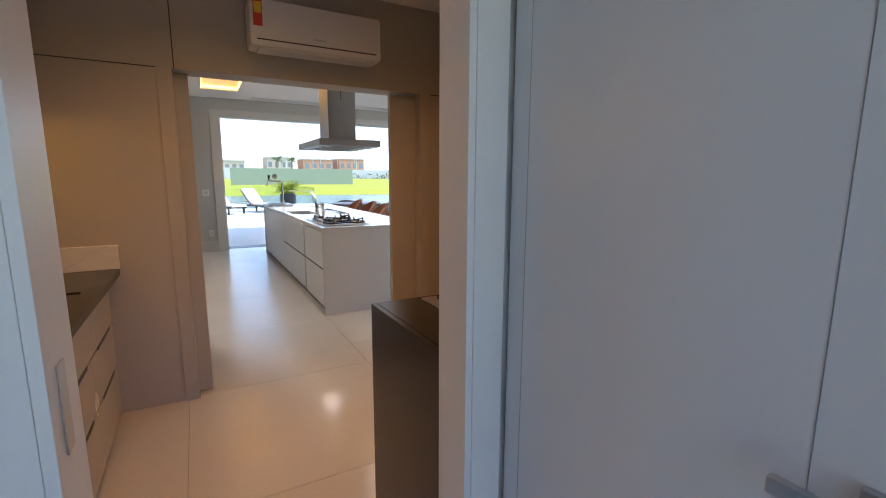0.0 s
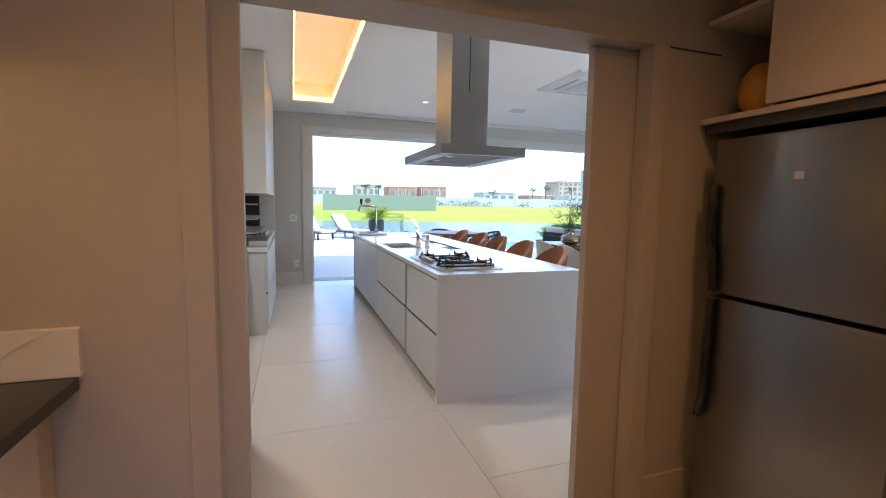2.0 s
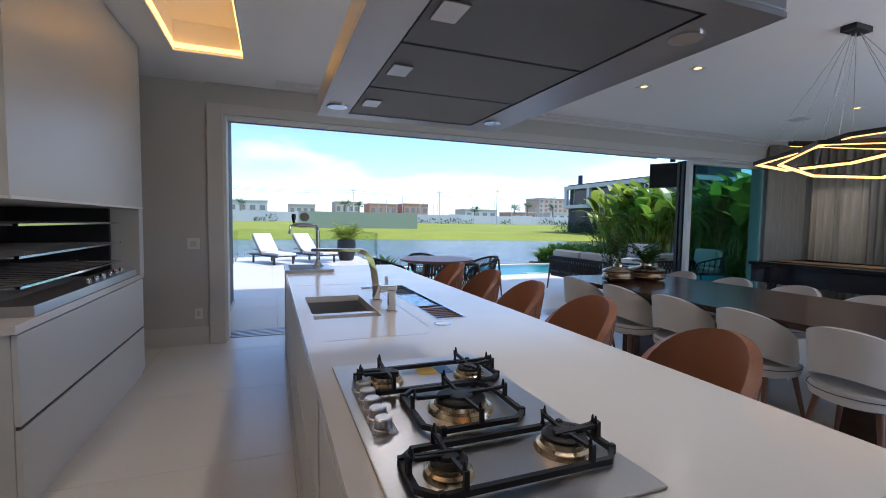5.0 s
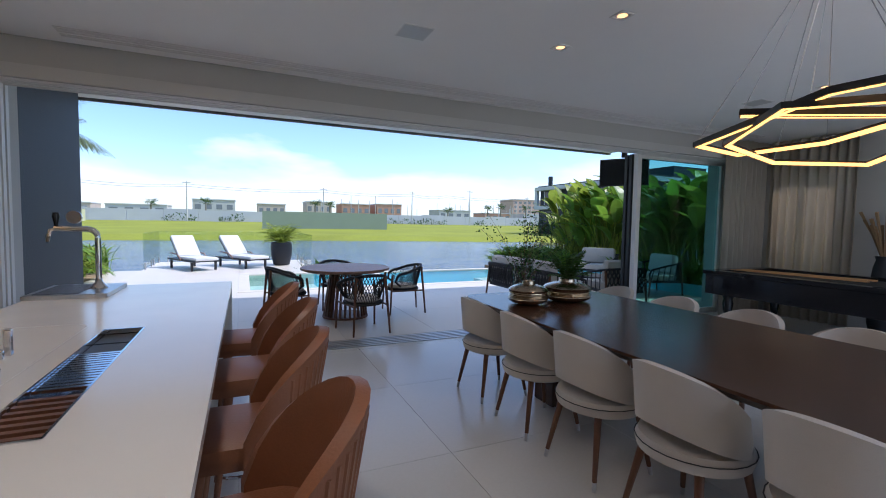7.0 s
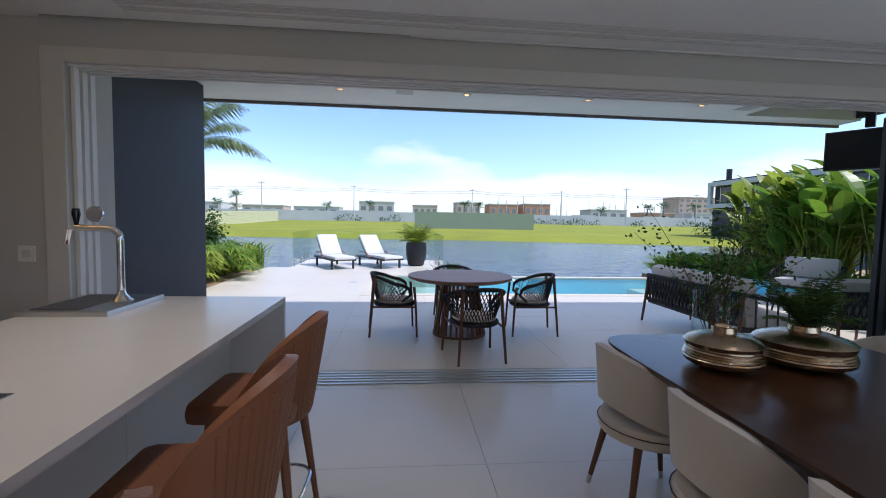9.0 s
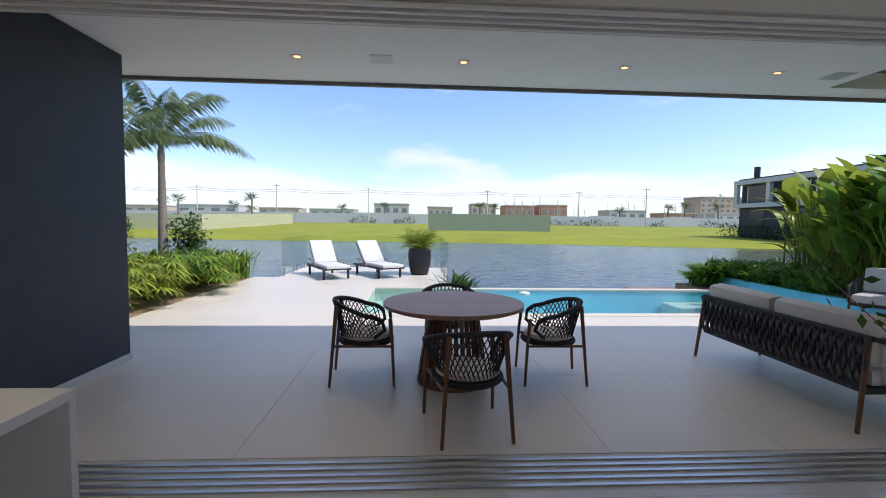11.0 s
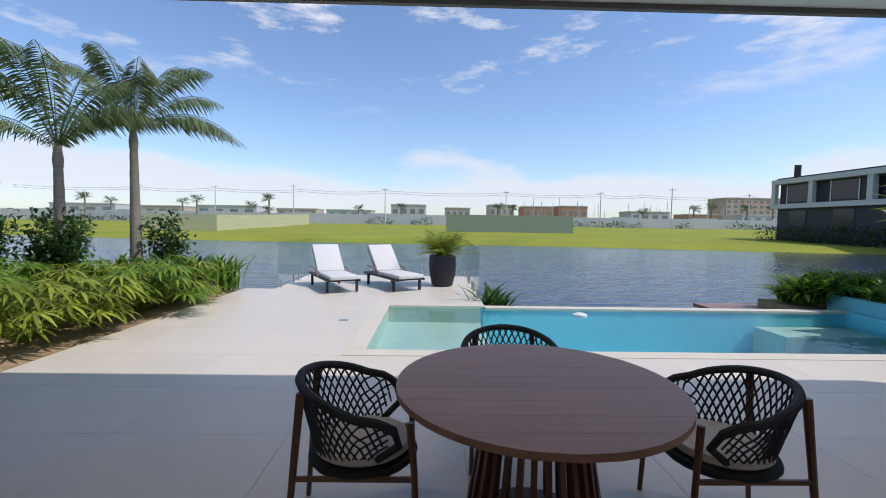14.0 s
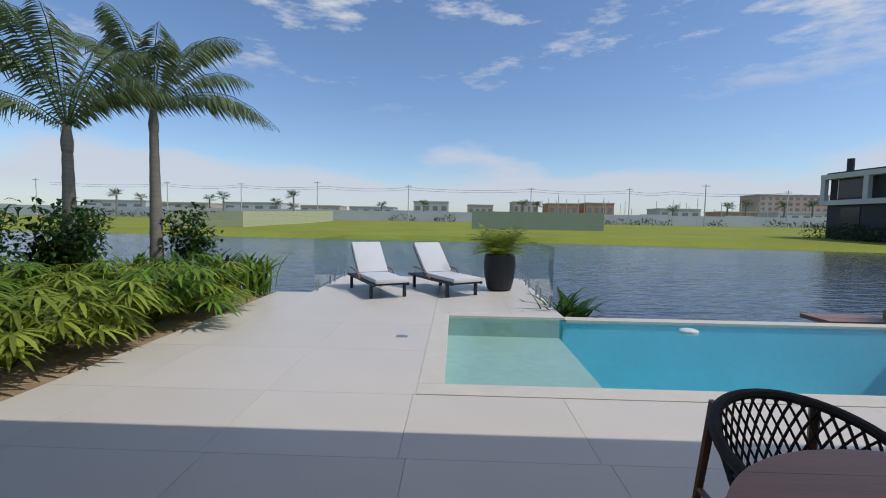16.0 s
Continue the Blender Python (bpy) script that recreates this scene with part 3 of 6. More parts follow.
curtain("curtain", ((9.98, 9.44), (10.95, 9.44)), 0.02, 2.87)
curtain("curtain", ((10.99, 9.36), (10.99, 8.18)), 0.02, 2.87)
win_e = tagged(new("window_2", finish("window_2", boxes([(11.2, 8.35, 0.4, 11.25, 8.4, 2.5), (11.2, 9.25, 0.4, 11.25, 9.3, 2.5), (11.2, 8.35, 2.45, 11.25, 9.3, 2.5), (11.2, 8.35, 0.4, 11.25, 9.3, 0.45), (11.2, 8.81, 0.4, 11.25, 8.85, 2.5)]), BLACKMATT)), "dark framed window behind a sheer curtain", "window", kind="structure")


# ---- lamps and ceiling fittings ----
def spot_data(name, power, color, angle=120, blend=0.8):
    d = bpy.data.lights.new(name, "SPOT")
    d.energy, d.color, d.spot_size, d.spot_blend, d.shadow_soft_size = power, color, radians(angle), blend, 0.06
    return d


# added fill lamp across the unseen south opening, standing in for sky light
day = bpy.data.lights.new("south_fill_lamp", "AREA")
day.shape, day.size, day.size_y, day.energy, day.color = "RECTANGLE", 6.4, 2.4, 13, (0.93, 0.97, 1.0)
day_ob = new("south_fill_lamp", day)
day_ob.matrix_world = look((7.6, 3.3, 1.3), (7.6, 6.0, 1.3))
DINING_SPOT = spot_data("dining_spot", 6, (1.0, 0.88, 0.74), 150, 1.0)
ROOM_SPOT = spot_data("room_spot", 34, (1.0, 0.88, 0.74), 150, 1.0)
TERRACE_SPOT = spot_data("terrace_spot", 16, (1.0, 0.85, 0.66))
SCULLERY_FILL = spot_data("scullery_fill", 14, (1.0, 0.44, 0.13), 150, 1.0)


def downlight(x, y, z, lamp=None):
    t = thing("downlight", "small square recessed downlight with a warm lamp", "ceiling light", pose(x, y, z), "downlights")
    part("bezel", boxes([(-0.06, -0.06, -0.006, -0.042, 0.06, 0), (0.042, -0.06, -0.006, 0.06, 0.06, 0), (-0.042, -0.06, -0.006, 0.042, -0.042, 0), (-0.042, 0.042, -0.006, 0.042, 0.06, 0)]), TRIM, t)
    part("lamp_face", lathe(bmesh.new(), [(0.034, -0.004), (0.034, 0.0)], 16), LAMPGLOW, t)
    part("reflector", bx(-0.042, -0.042, -0.003, 0.042, 0.042, -0.0005), STEEL, t)
    if lamp:
        s = new("spot_lamp", lamp)
        s.parent = t
        s.location = (0, 0, -0.02)


for x, y, lit in ((2.71, 5.32, 1), (2.62, 8.01, 1), (2.63, 7.36, 0), (5.32, 7.13, 1), (5.30, 7.76, 0), (8.32, 7.37, 1), (5.36, 4.6, 1), (8.3, 4.9, 1), (0.2, 4.9, 1), (2.6, 4.0, 0)):
    downlight(x, y, CEILING, (ROOM_SPOT if x < 3 else DINING_SPOT) if lit else None)
for x in (2.75, 4.46, 6.18, 7.88):
    downlight(x, 12.07, 3.17, TERRACE_SPOT)
# two unseen scullery downlights, added and placed as warm fill
for x, y in ((0.7, 2.0), (1.7, 1.9)):
    downlight(x, y, 2.66, SCULLERY_FILL)


def speaker(x, y, z):
    t = thing("ceiling_speaker", "square white perforated ceiling speaker grille", "speaker", pose(x, y, z), "ceiling speakers")
    part("grille", bx(-0.11, -0.11, -0.008, 0.11, 0.11, 0, bevel=0.003), LACQUER, t)
    part("rim", boxes([(-0.12, -0.12, -0.005, 0.12, -0.11, 0), (-0.12, 0.11, -0.005, 0.12, 0.12, 0), (-0.12, -0.11, -0.005, -0.11, 0.11, 0), (0.11, -0.11, -0.005, 0.12, 0.11, 0)]), TRIM, t)


for x, y, z in ((4.13, 8.02, CEILING), (4.27, 5.38, CEILING), (8.33, 8.03, CEILING), (3.61, 12.06, 3.17), (8.6, 12.1, 3.17)):
    speaker(x, y, z)

cas = thing("cassette_air_conditioner", "white four-way cassette air conditioner in ceiling", "air conditioner", pose(4.2, 6.3, CEILING))
bm = bmesh.new()
lathe(bm, [(0.66, 0.0), (0.64, -0.02), (0.52, -0.04)], 4)
bmesh.ops.rotate(bm, verts=bm.verts, cent=(0, 0, 0), matrix=Matrix.Rotation(radians(45), 3, "Z"))
part("panel", bm, TRIM, cas)
part("grille", bx(-0.22, -0.22, -0.052, 0.22, 0.22, -0.041, bevel=0.004), LACQUER, cas)
for a in range(4):
    o = part("louvre", bx(-0.24, 0.275, -0.046, 0.24, 0.33, -0.0405, bevel=0.002), WHITECLOTH, cas)
    o.matrix_basis = pose(0, 0, 0, 0, 0, 90 * a)
    o2 = part("slot", bx(-0.25, 0.335, -0.043, 0.25, 0.343, -0.0398), SHADOWGAP, cas)
    o2.matrix_basis = pose(0, 0, 0, 0, 0, 90 * a)

# chandelier of overlapping polygon rings
ch = thing("chandelier", "dark bronze chandelier of three overlapping lit polygon rings", "pendant lamp", pose(5.60, 6.05, 0))
part("canopy", bx(-0.1, -0.05, 2.85, 0.1, 0.05, CEILING), BLACKMATT, ch)


def led_ring(pts, z, tilt_x, tilt_y, turn):
    m = pose(0, 0, z, tilt_x, tilt_y, turn)
    outer = [m @ Vector((0.86 * x, 0.86 * y, 0)) for x, y in pts]
    part("ring_frame", tube(bmesh.new(), outer, 0.022, 4, closed=True), BLACKMATT, ch)
    inner = [m @ Vector((0.86 * x * 0.975, 0.86 * y * 0.985, -0.01)) for x, y in pts]
    part("light_strip", tube(bmesh.new(), inner, 0.014, 4, closed=True), WARMDIM, ch, "glowing warm strip")
    for k in (0, 2, 4):
        part("cable", tube(bmesh.new(), [outer[k], (0.02 * k - 0.04, 0, 2.86)], 0.0025, 4), STEEL, ch)


led_ring([(-0.28, 0.66), (0.12, 0.70), (0.36, 0.25), (0.30, -0.55), (-0.10, -0.80), (-0.36, -0.30)], 1.99, -6, 5, -12)
led_ring([(-0.22, 0.36), (0.15, 0.46), (0.26, 0.12), (0.22, -0.36), (-0.16, -0.44), (-0.26, -0.05)], 2.03, 9, -8, 18)
led_ring([(-0.40, 0.20), (0.25, 0.50), (0.70, 0.22), (0.74, -0.30), (0.05, -0.56), (-0.42, -0.22)], 1.95, 4, 9, 30)


# ---- scullery ----
# a wall-hung air conditioner
ac = thing("wall_air_conditioner", "white split air conditioner above the doorway", "air conditioner", pose(1.345, 3.08, 2.32))
bm = bx(-0.41, -0.2, -0.12, 0.41, 0, 0.15, bevel=0.03)
part("casing", bm, TRIM, ac, smooth=True)
part("air_flap", bx(-0.36, -0.196, -0.135, 0.36, -0.06, -0.118, bevel=0.004), LACQUER, ac)
part("flap_gap", bx(-0.37, -0.203, -0.085, 0.37, -0.1985, -0.078), SHADOWGAP, ac)
part("energy_label", bx(-0.385, -0.206, -0.01, -0.335, -0.2005, 0.13), PAPERRED, ac, "red and yellow ribbon label")
part("seal", bx(-0.38, -0.208, 0.06, -0.34, -0.2065, 0.12), PAPERYEL, ac)
part("logo_bar", bx(-0.04, -0.203, -0.05, 0.04, -0.2005, -0.04), LACQUER, ac)

# left counter run
for k, (y0, y1) in enumerate(((1.03, 1.7), (1.702, 2.35), (2.352, 2.93))):
    cu = thing("base_cabinet", "cream lacquered drawer cabinet under the dark counter", "cabinet", pose(0, 0, 0), "scullery cabinets")
    part("body", bx(-0.41, y0, 0.08, 0.10, y1, 0.695), CREAM, cu)
    # toe-recess shade is put into the plinth's colour
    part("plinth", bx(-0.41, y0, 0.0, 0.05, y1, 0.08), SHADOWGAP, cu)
    for z0, z1 in ((0.085, 0.36), (0.375, 0.61), (0.625, 0.855)):
        part("drawer", bx(0.10, y0 + 0.002, z0, 0.125, y1 - 0.002, z1, bevel=0.002), CREAM, cu)
        part("finger_groove", bx(0.124, y0 + 0.14, z1 - 0.004, 0.127, y1 - 0.1, z1 + 0.012), SHADOWGAP, cu)
solid("filler_panel", bx(-0.41, 2.935, 0, 0.09, 3.075, 0.86), CREAM, "cream filler panel beside the drawer units", "panel")
ct = thing("countertop", "black granite countertop with a sunken sink", "countertop", pose(0, 0, 0))
part("slab", boxes([(-0.42, 1.02, 0.865, -0.3, 3.055, 0.9), (0.06, 1.02, 0.865, 0.17, 3.055, 0.9), (-0.3, 1.02, 0.865, 0.06, 1.45, 0.9), (-0.3, 2.15, 0.865, 0.06, 3.055, 0.9)]), BLACKSTONE, ct)
part("sink_bowl", boxes([(-0.3, 1.45, 0.70, 0.06, 2.15, 0.71), (-0.31, 1.44, 0.70, -0.3, 2.16, 0.865), (0.06, 1.44, 0.70, 0.07, 2.16, 0.865), (-0.3, 1.44, 0.70, 0.06, 1.45, 0.865), (-0.3, 2.15, 0.70, 0.06, 2.16, 0.865)]), BLACKSTONE, ct)
part("draining_step", bx(-0.38, 2.475, 0.9, 0.09, 2.492, 0.906, bevel=0.002), BLACKGLOSS, ct, "polished raised edge")
bs = thing("backsplash", "white marble upstand with grey veins", "backsplash", pose(0, 0, 0))
part("upstand", bx(-0.42, 3.055, 0.901, 0.175, 3.079, 1.04, bevel=0.002), MARBLE, bs)
part("vein", tube(bmesh.new(), [(-0.10, 3.0548, 0.91), (-0.02, 3.0548, 0.95), (0.04, 3.0548, 1.0), (0.12, 3.0548, 1.035)], 0.003, 4), LACQUER, bs, "grey vein")
for y0, y1 in ((1.03, 2.05), (2.052, 3.07)):
    cu = thing("wall_cabinet", "cream lacquered wall cabinet with light strip underneath", "cabinet", pose(0, 0, 0), "scullery cabinets")
    part("body", bx(-0.415, y0, 1.765, -0.15, y1, 2.655), CREAM, cu)
    part("door", bx(-0.15, y0 + 0.002, 1.757, -0.128, y1 - 0.002, 2.655, bevel=0.002), CREAM, cu)
    part("led_strip", bx(-0.335, y0 + 0.02, 1.755, -0.32, y1 - 0.04, 1.7645), STRIP, cu)

# peninsula with hob
pen = thing("peninsula_counter", "black granite peninsula with waterfall end", "countertop", pose(0, 0, 0))
part("slab", boxes([(1.215, 1.025, 0.88, 3.055, 1.61, 0.92), (2.47, 1.612, 0.88, 3.055, 2.235, 0.92)], bevel=0.002), BLACKSTONE, pen)
part("waterfall_end", bx(1.19, 1.025, 0.0, 1.213, 1.61, 0.92, bevel=0.002), BLACKSTONE, pen)
part("front_panel", bx(1.215, 1.56, 0.08, 2.5, 1.6, 0.875), BLACKSTONE, pen)
cu = thing("base_cabinet", "cream lacquered drawer cabinet beside the refrigerator", "cabinet", pose(0, 0, 0), "scullery cabinets")
part("body", bx(2.52, 1.63, 0.08, 3.05, 2.235, 0.86), CREAM, cu)
part("drawer", bx(2.495, 1.635, 0.50, 2.52, 2.21, 0.835, bevel=0.002), CREAM, cu)
part("drawer", bx(2.495, 1.635, 0.09, 2.52, 2.21, 0.485, bevel=0.002), CREAM, cu)
part("grip_profile", bx(2.50, 1.635, 0.84, 2.52, 2.21, 0.862), STEEL, cu)
part("grip_profile", bx(2.505, 1.635, 0.487, 2.52, 2.21, 0.498), STEEL, cu)
solid("tall_panel", bx(2.45, 2.24, 0, 3.05, 2.275, 2.655), CREAM, "tall cream end panel beside the refrigerator", "panel")
solid("marble_cladding", boxes([(3.035, 1.03, 0.921, 3.058, 2.238, 1.44), (2.5, 2.222, 0.921, 3.034, 2.2385, 1.44)]), MARBLE, "pale veined marble wall cladding", "wall cladding")
led = thing("under_shelf_light", "warm LED strip under the microwave shelf", "light", pose(0, 0, 0))
part("led_strip", bx(2.98, 1.1, 1.43, 2.995, 2.2, 1.439), STRIP, led)
solid("microwave_shelf", bx(2.68, 1.03, 1.44, 3.055, 2.236, 1.47, bevel=0.002), BLACKMATT, "black shelf carrying the microwave", "shelf")
mw = thing("microwave", "black glass microwave with a curved steel handle", "microwave", pose(2.72, 1.92, 1.471))
part("body", bx(0.02, -0.28, 0, 0.32, 0.28, 0.3, bevel=0.004), STEEL, mw)
part("door_glass", bx(0.0, -0.17, 0.01, 0.02, 0.275, 0.295, bevel=0.003), BLACKGLOSS, mw)
part("control_panel", bx(0.0, -0.28, 0.01, 0.02, -0.172, 0.295, bevel=0.003), BLACKMATT, mw)
part("handle", tube(bmesh.new(), [(0.0, -0.15, 0.04), (-0.035, -0.15, 0.09), (-0.045, -0.15, 0.16), (-0.035, -0.15, 0.23), (0.0, -0.15, 0.27)], 0.012, 8), STEEL, mw, smooth=True)
cu = thing("wall_cabinet", "cream lacquered cabinet above the microwave", "cabinet", pose(0, 0, 0), "scullery cabinets")
part("body", bx(2.76, 1.03, 1.80, 3.055, 2.236, 2.65), CREAM, cu)
part("door", bx(2.738, 1.035, 1.81, 2.76, 1.63, 2.65, bevel=0.002), CREAM, cu)
part("door", bx(2.738, 1.634, 1.81, 2.76, 2.232, 2.65, bevel=0.002), CREAM, cu)
ho = thing("scullery_hood", "low steel cooker hood above the hob", "cooker hood", pose(0, 0, 0))
part("canopy", bx(1.74, 1.025, 1.84, 2.45, 1.56, 1.95, bevel=0.004), HOODSTEEL, ho)
part("duct_cover", bx(1.95, 1.025, 1.952, 2.2, 1.3, 2.655), HOODSTEEL, ho)
part("filter", bx(1.82, 1.08, 1.832, 2.37, 1.5, 1.8395), MESHSTEEL, ho)

# refrigerator in its niche
fr = thing("refrigerator", "brushed steel two-door refrigerator in a cabinet niche", "refrigerator", pose(0, 0, 0))
part("body", bx(2.46, 2.33, 0.03, 3.03, 2.97, 1.68, bevel=0.006), BLACKMATT, fr)
d1 = part("freezer_door", bx(2.385, 2.33, 1.06, 2.458, 2.97, 1.68, bevel=0.012), FRIDGESTEEL, fr, smooth=True)
d2 = part("lower_door", bx(2.385, 2.33, 0.06, 2.458, 2.97, 1.045, bevel=0.012), FRIDGESTEEL, fr, smooth=True)
part("badge", bx(2.3838, 2.63, 1.51, 2.3855, 2.66, 1.535), LACQUER, d1, "small pale maker's badge")
part("door_handle", tube(bmesh.new(), [(2.372, 2.93, 1.07), (2.365, 2.935, 1.2), (2.372, 2.955, 1.28), (2.372, 2.955, 1.50)], 0.018, 6), BLACKGLOSS, d1, "black grip")
part("door_handle", tube(bmesh.new(), [(2.372, 2.93, 1.04), (2.365, 2.935, 0.62), (2.372, 2.955, 0.53)], 0.018, 6), BLACKGLOSS, d2, "black grip")
cu = thing("wall_cabinet", "cream cabinet with open shelves over the refrigerator", "cabinet", pose(0, 0, 0), "scullery cabinets")
part("body", bx(2.62, 2.28, 1.78, 3.05, 2.80, 2.65), CREAM, cu)
part("door", bx(2.405, 2.285, 1.79, 2.425, 2.80, 2.30, bevel=0.002), CREAM, cu)
part("door", bx(2.405, 2.285, 2.305, 2.425, 2.80, 2.65, bevel=0.002), CREAM, cu)
part("side_panel", bx(2.425, 2.78, 1.78, 2.62, 2.80, 2.65), CREAM, cu)
part("base_board", bx(2.40, 2.28, 1.755, 3.05, 3.07, 1.778), CREAM, cu)
# near-black block painted as the shade between refrigerator and cabinet
part("shadow_strip", bx(2.42, 2.285, 1.715, 3.0, 3.06, 1.754), SHADOWGAP, cu)
part("shelf", bx(2.41, 2.802, 2.16, 3.05, 3.07, 2.18), CREAM, cu)
part("back_panel", bx(2.8, 2.802, 1.78, 2.82, 3.07, 2.65), GREIGE, cu)
orn = thing("ornament", "round amber ornament on the open shelf", "ornament", pose(2.5, 2.9, 1.779))
part("disc", lathe(bmesh.new(), [(0.03, 0), (0.075, 0.04), (0.085, 0.09), (0.07, 0.15), (0.03, 0.19)], 18, sx=0.5), GOLD, orn, smooth=True)
orn2 = thing("ornament", "small woven amber bowl on the upper shelf", "ornament", pose(2.5, 2.92, 2.181))
part("bowl", lathe(bmesh.new(), [(0.03, 0), (0.07, 0.03), (0.075, 0.07), (0.05, 0.1)], 18), GOLD, orn2, smooth=True)


# gas hob, built round its own centre: x across, y along
def gas_hob(m, w, d, burners, grates, label, knob_line):
    h = thing("gas_hob", label, "hob", m, "gas hobs")
    part("plate", bx(-w / 2, -d / 2, 0, w / 2, d / 2, 0.008, bevel=0.003), STEEL, h)
    for bx_, by, r in burners:
        bu = part("burner", lathe(bmesh.new(), [(r * 1.4, 0.008), (r * 1.3, 0.02), (r * 1.12, 0.024), (r * 1.08, 0.034)], 24, (bx_, by, 0)), BRASS, h, "brass and steel burner ring", smooth=True)
        part("cap", lathe(bmesh.new(), [(r * 1.0, 0.034), (r * 1.02, 0.041), (r * 0.85, 0.045), (r * 0.55, 0.042), (r * 0.5, 0.048), (r * 0.2, 0.049)], 24, (bx_, by, 0)), IRON, bu, "black burner cap", smooth=True)
    for x0, y0, x1, y1 in grates:
        g = bmesh.new()
        c_ = 0.035
        ring = [(x0 + c_, y0), (x1 - c_, y0), (x1, y0 + c_), (x1, y1 - c_), (x1 - c_, y1), (x0 + c_, y1), (x0, y1 - c_), (x0, y0 + c_)]
        tube(g, [(x, y, 0.02) for x, y in ring], 0.0085, 4, closed=True)
        for x, y in ring[::2]:
            tube(g, [(x, y, 0.009), (x, y, 0.03)], 0.008, 4)
        part("pan_support", g, IRON, h, "cast iron pan support")
        for bx_, by, r in burners:
            if not (x0 < bx_ < x1 and y0 < by < y1):
                continue
            for fx, fy in ((x0, by), (x1, by), (bx_, y0), (bx_, y1)):
                e, c2 = Vector((fx, fy, 0)), Vector((bx_, by, 0))
                d_ = (c2 - e).normalized()
                reach = min((c2 - e).length - 0.35 * r, 0.11)
                f = bmesh.new()
                tube(f, [e + Vector((0, 0, 0.02)), e + Vector((0, 0, 0.058)), e + d_ * 0.012 + Vector((0, 0, 0.05)), e + d_ * reach + Vector((0, 0, 0.046))], 0.0075, 4, 0.005)
                cyl(f, e + d_ * 0.006 + Vector((0, 0, 0.05)), 0.007, 0.022, 4, 0.002)
                part("finger", f, IRON, h)
    for k in range(5):
        kx, ky = knob_line[0] + knob_line[2] * k, knob_line[1] + knob_line[3] * k
        kb = part("knob", lathe(bmesh.new(), [(0.025, 0.008), (0.025, 0.014), (0.022, 0.016), (0.021, 0.036), (0.018, 0.039)], 16, (kx, ky, 0)), STEEL, h, smooth=True)
    part("knob_strip", bx(min(knob_line[0], knob_line[0] + 4 * knob_line[2]) - 0.03, min(knob_line[1], knob_line[1] + 4 * knob_line[3]) - 0.03, 0.0085,
                          max(knob_line[0], knob_line[0] + 4 * knob_line[2]) + 0.03, max(knob_line[1], knob_line[1] + 4 * knob_line[3]) + 0.03, 0.0105), CHROME, h)
    return h


five = [(0.0, 0.02, 0.062), (-0.22, 0.14, 0.04), (0.22, 0.14, 0.034), (-0.22, -0.12, 0.034), (0.22, -0.12, 0.046)]
gas_hob(pose(1.76, 1.34, 0.9205), 0.72, 0.46, five, [(-0.31, -0.2, -0.13, 0.2), (-0.12, -0.115, 0.12, 0.15), (0.13, -0.2, 0.31, 0.2)], "five-burner steel gas hob set in black granite", (-0.18, 0.195, 0.065, 0))
hob2 = [(0.02, 0.0, 0.062), (0.14, 0.21, 0.036), (-0.12, 0.24, 0.04), (0.15, -0.26, 0.046), (-0.12, -0.27, 0.036)]
big_hob = gas_hob(pose(2.0, 5.03, 0.9205), 0.5, 0.88, hob2, [(-0.20, 0.14, 0.22, 0.325), (-0.11, -0.125, 0.15, 0.125), (-0.20, -0.35, 0.23, -0.18)], "five-burner steel gas hob set in the white island", (-0.195, -0.05, 0.0, 0.06))
part("sticker", bx(0.0, 0.27, 0.0084, 0.06, 0.34, 0.009), PAPERYEL, big_hob, "yellow and blue energy label")
part("sticker", bx(0.062, 0.26, 0.0084, 0.11, 0.33, 0.009), PAPERBLUE, big_hob)


# ---- island ----
IX0, IX1, IY0, IY1 = 1.69, 2.84, 4.44, 8.90
top = thing("island_worktop", "white quartz island worktop with waterfall ends", "worktop", pose(0, 0, 0))
ho_x0, ho_x1 = 1.76, 2.10
def slab_with_holes(xs_, ys_, holes, z0, z1):
    bm_ = bmesh.new()
    g = {(i, j): bm_.verts.new((x, y, z1)) for i, x in enumerate(xs_) for j, y in enumerate(ys_)}
    fs = [bm_.faces.new((g[i, j], g[i + 1, j], g[i + 1, j + 1], g[i, j + 1])) for i in range(len(xs_) - 1) for j in range(len(ys_) - 1) if (i, j) not in holes]
    ex = bmesh.ops.extrude_face_region(bm_, geom=fs)
    bmesh.ops.translate(bm_, verts=[v for v in ex["geom"] if isinstance(v, bmesh.types.BMVert)], vec=(0, 0, z0 - z1))
    return bm_


part("slab", slab_with_holes([IX0, 1.76, 2.10, 2.34, 2.50, IX1], [IY0, 6.07, 6.24, 6.92, 7.26, IY1], {(1, 2), (3, 1), (3, 2), (3, 3)}, 0.885, 0.92), QUARTZ, top)
part("waterfall_end", bx(IX0, IY0, 0.0, IX1, IY0 + 0.03, 0.884), QUARTZ, top)
part("waterfall_end", bx(IX0, IY1 - 0.03, 0.0, IX1, IY1, 0.884), QUARTZ, top)
part("milled_outline", tube(bmesh.new(), [(1.74, 5.82, 0.9195), (2.2, 5.82, 0.9195), (2.25, 5.88, 0.9195), (2.25, 7.38, 0.9195), (2.2, 7.44, 0.9195), (1.74, 7.44, 0.9195)], 0.002, 4), LACQUER, top)
sink = thing("sink", "white quartz sink with dark bowls", "sink", pose(0, 0, 0))
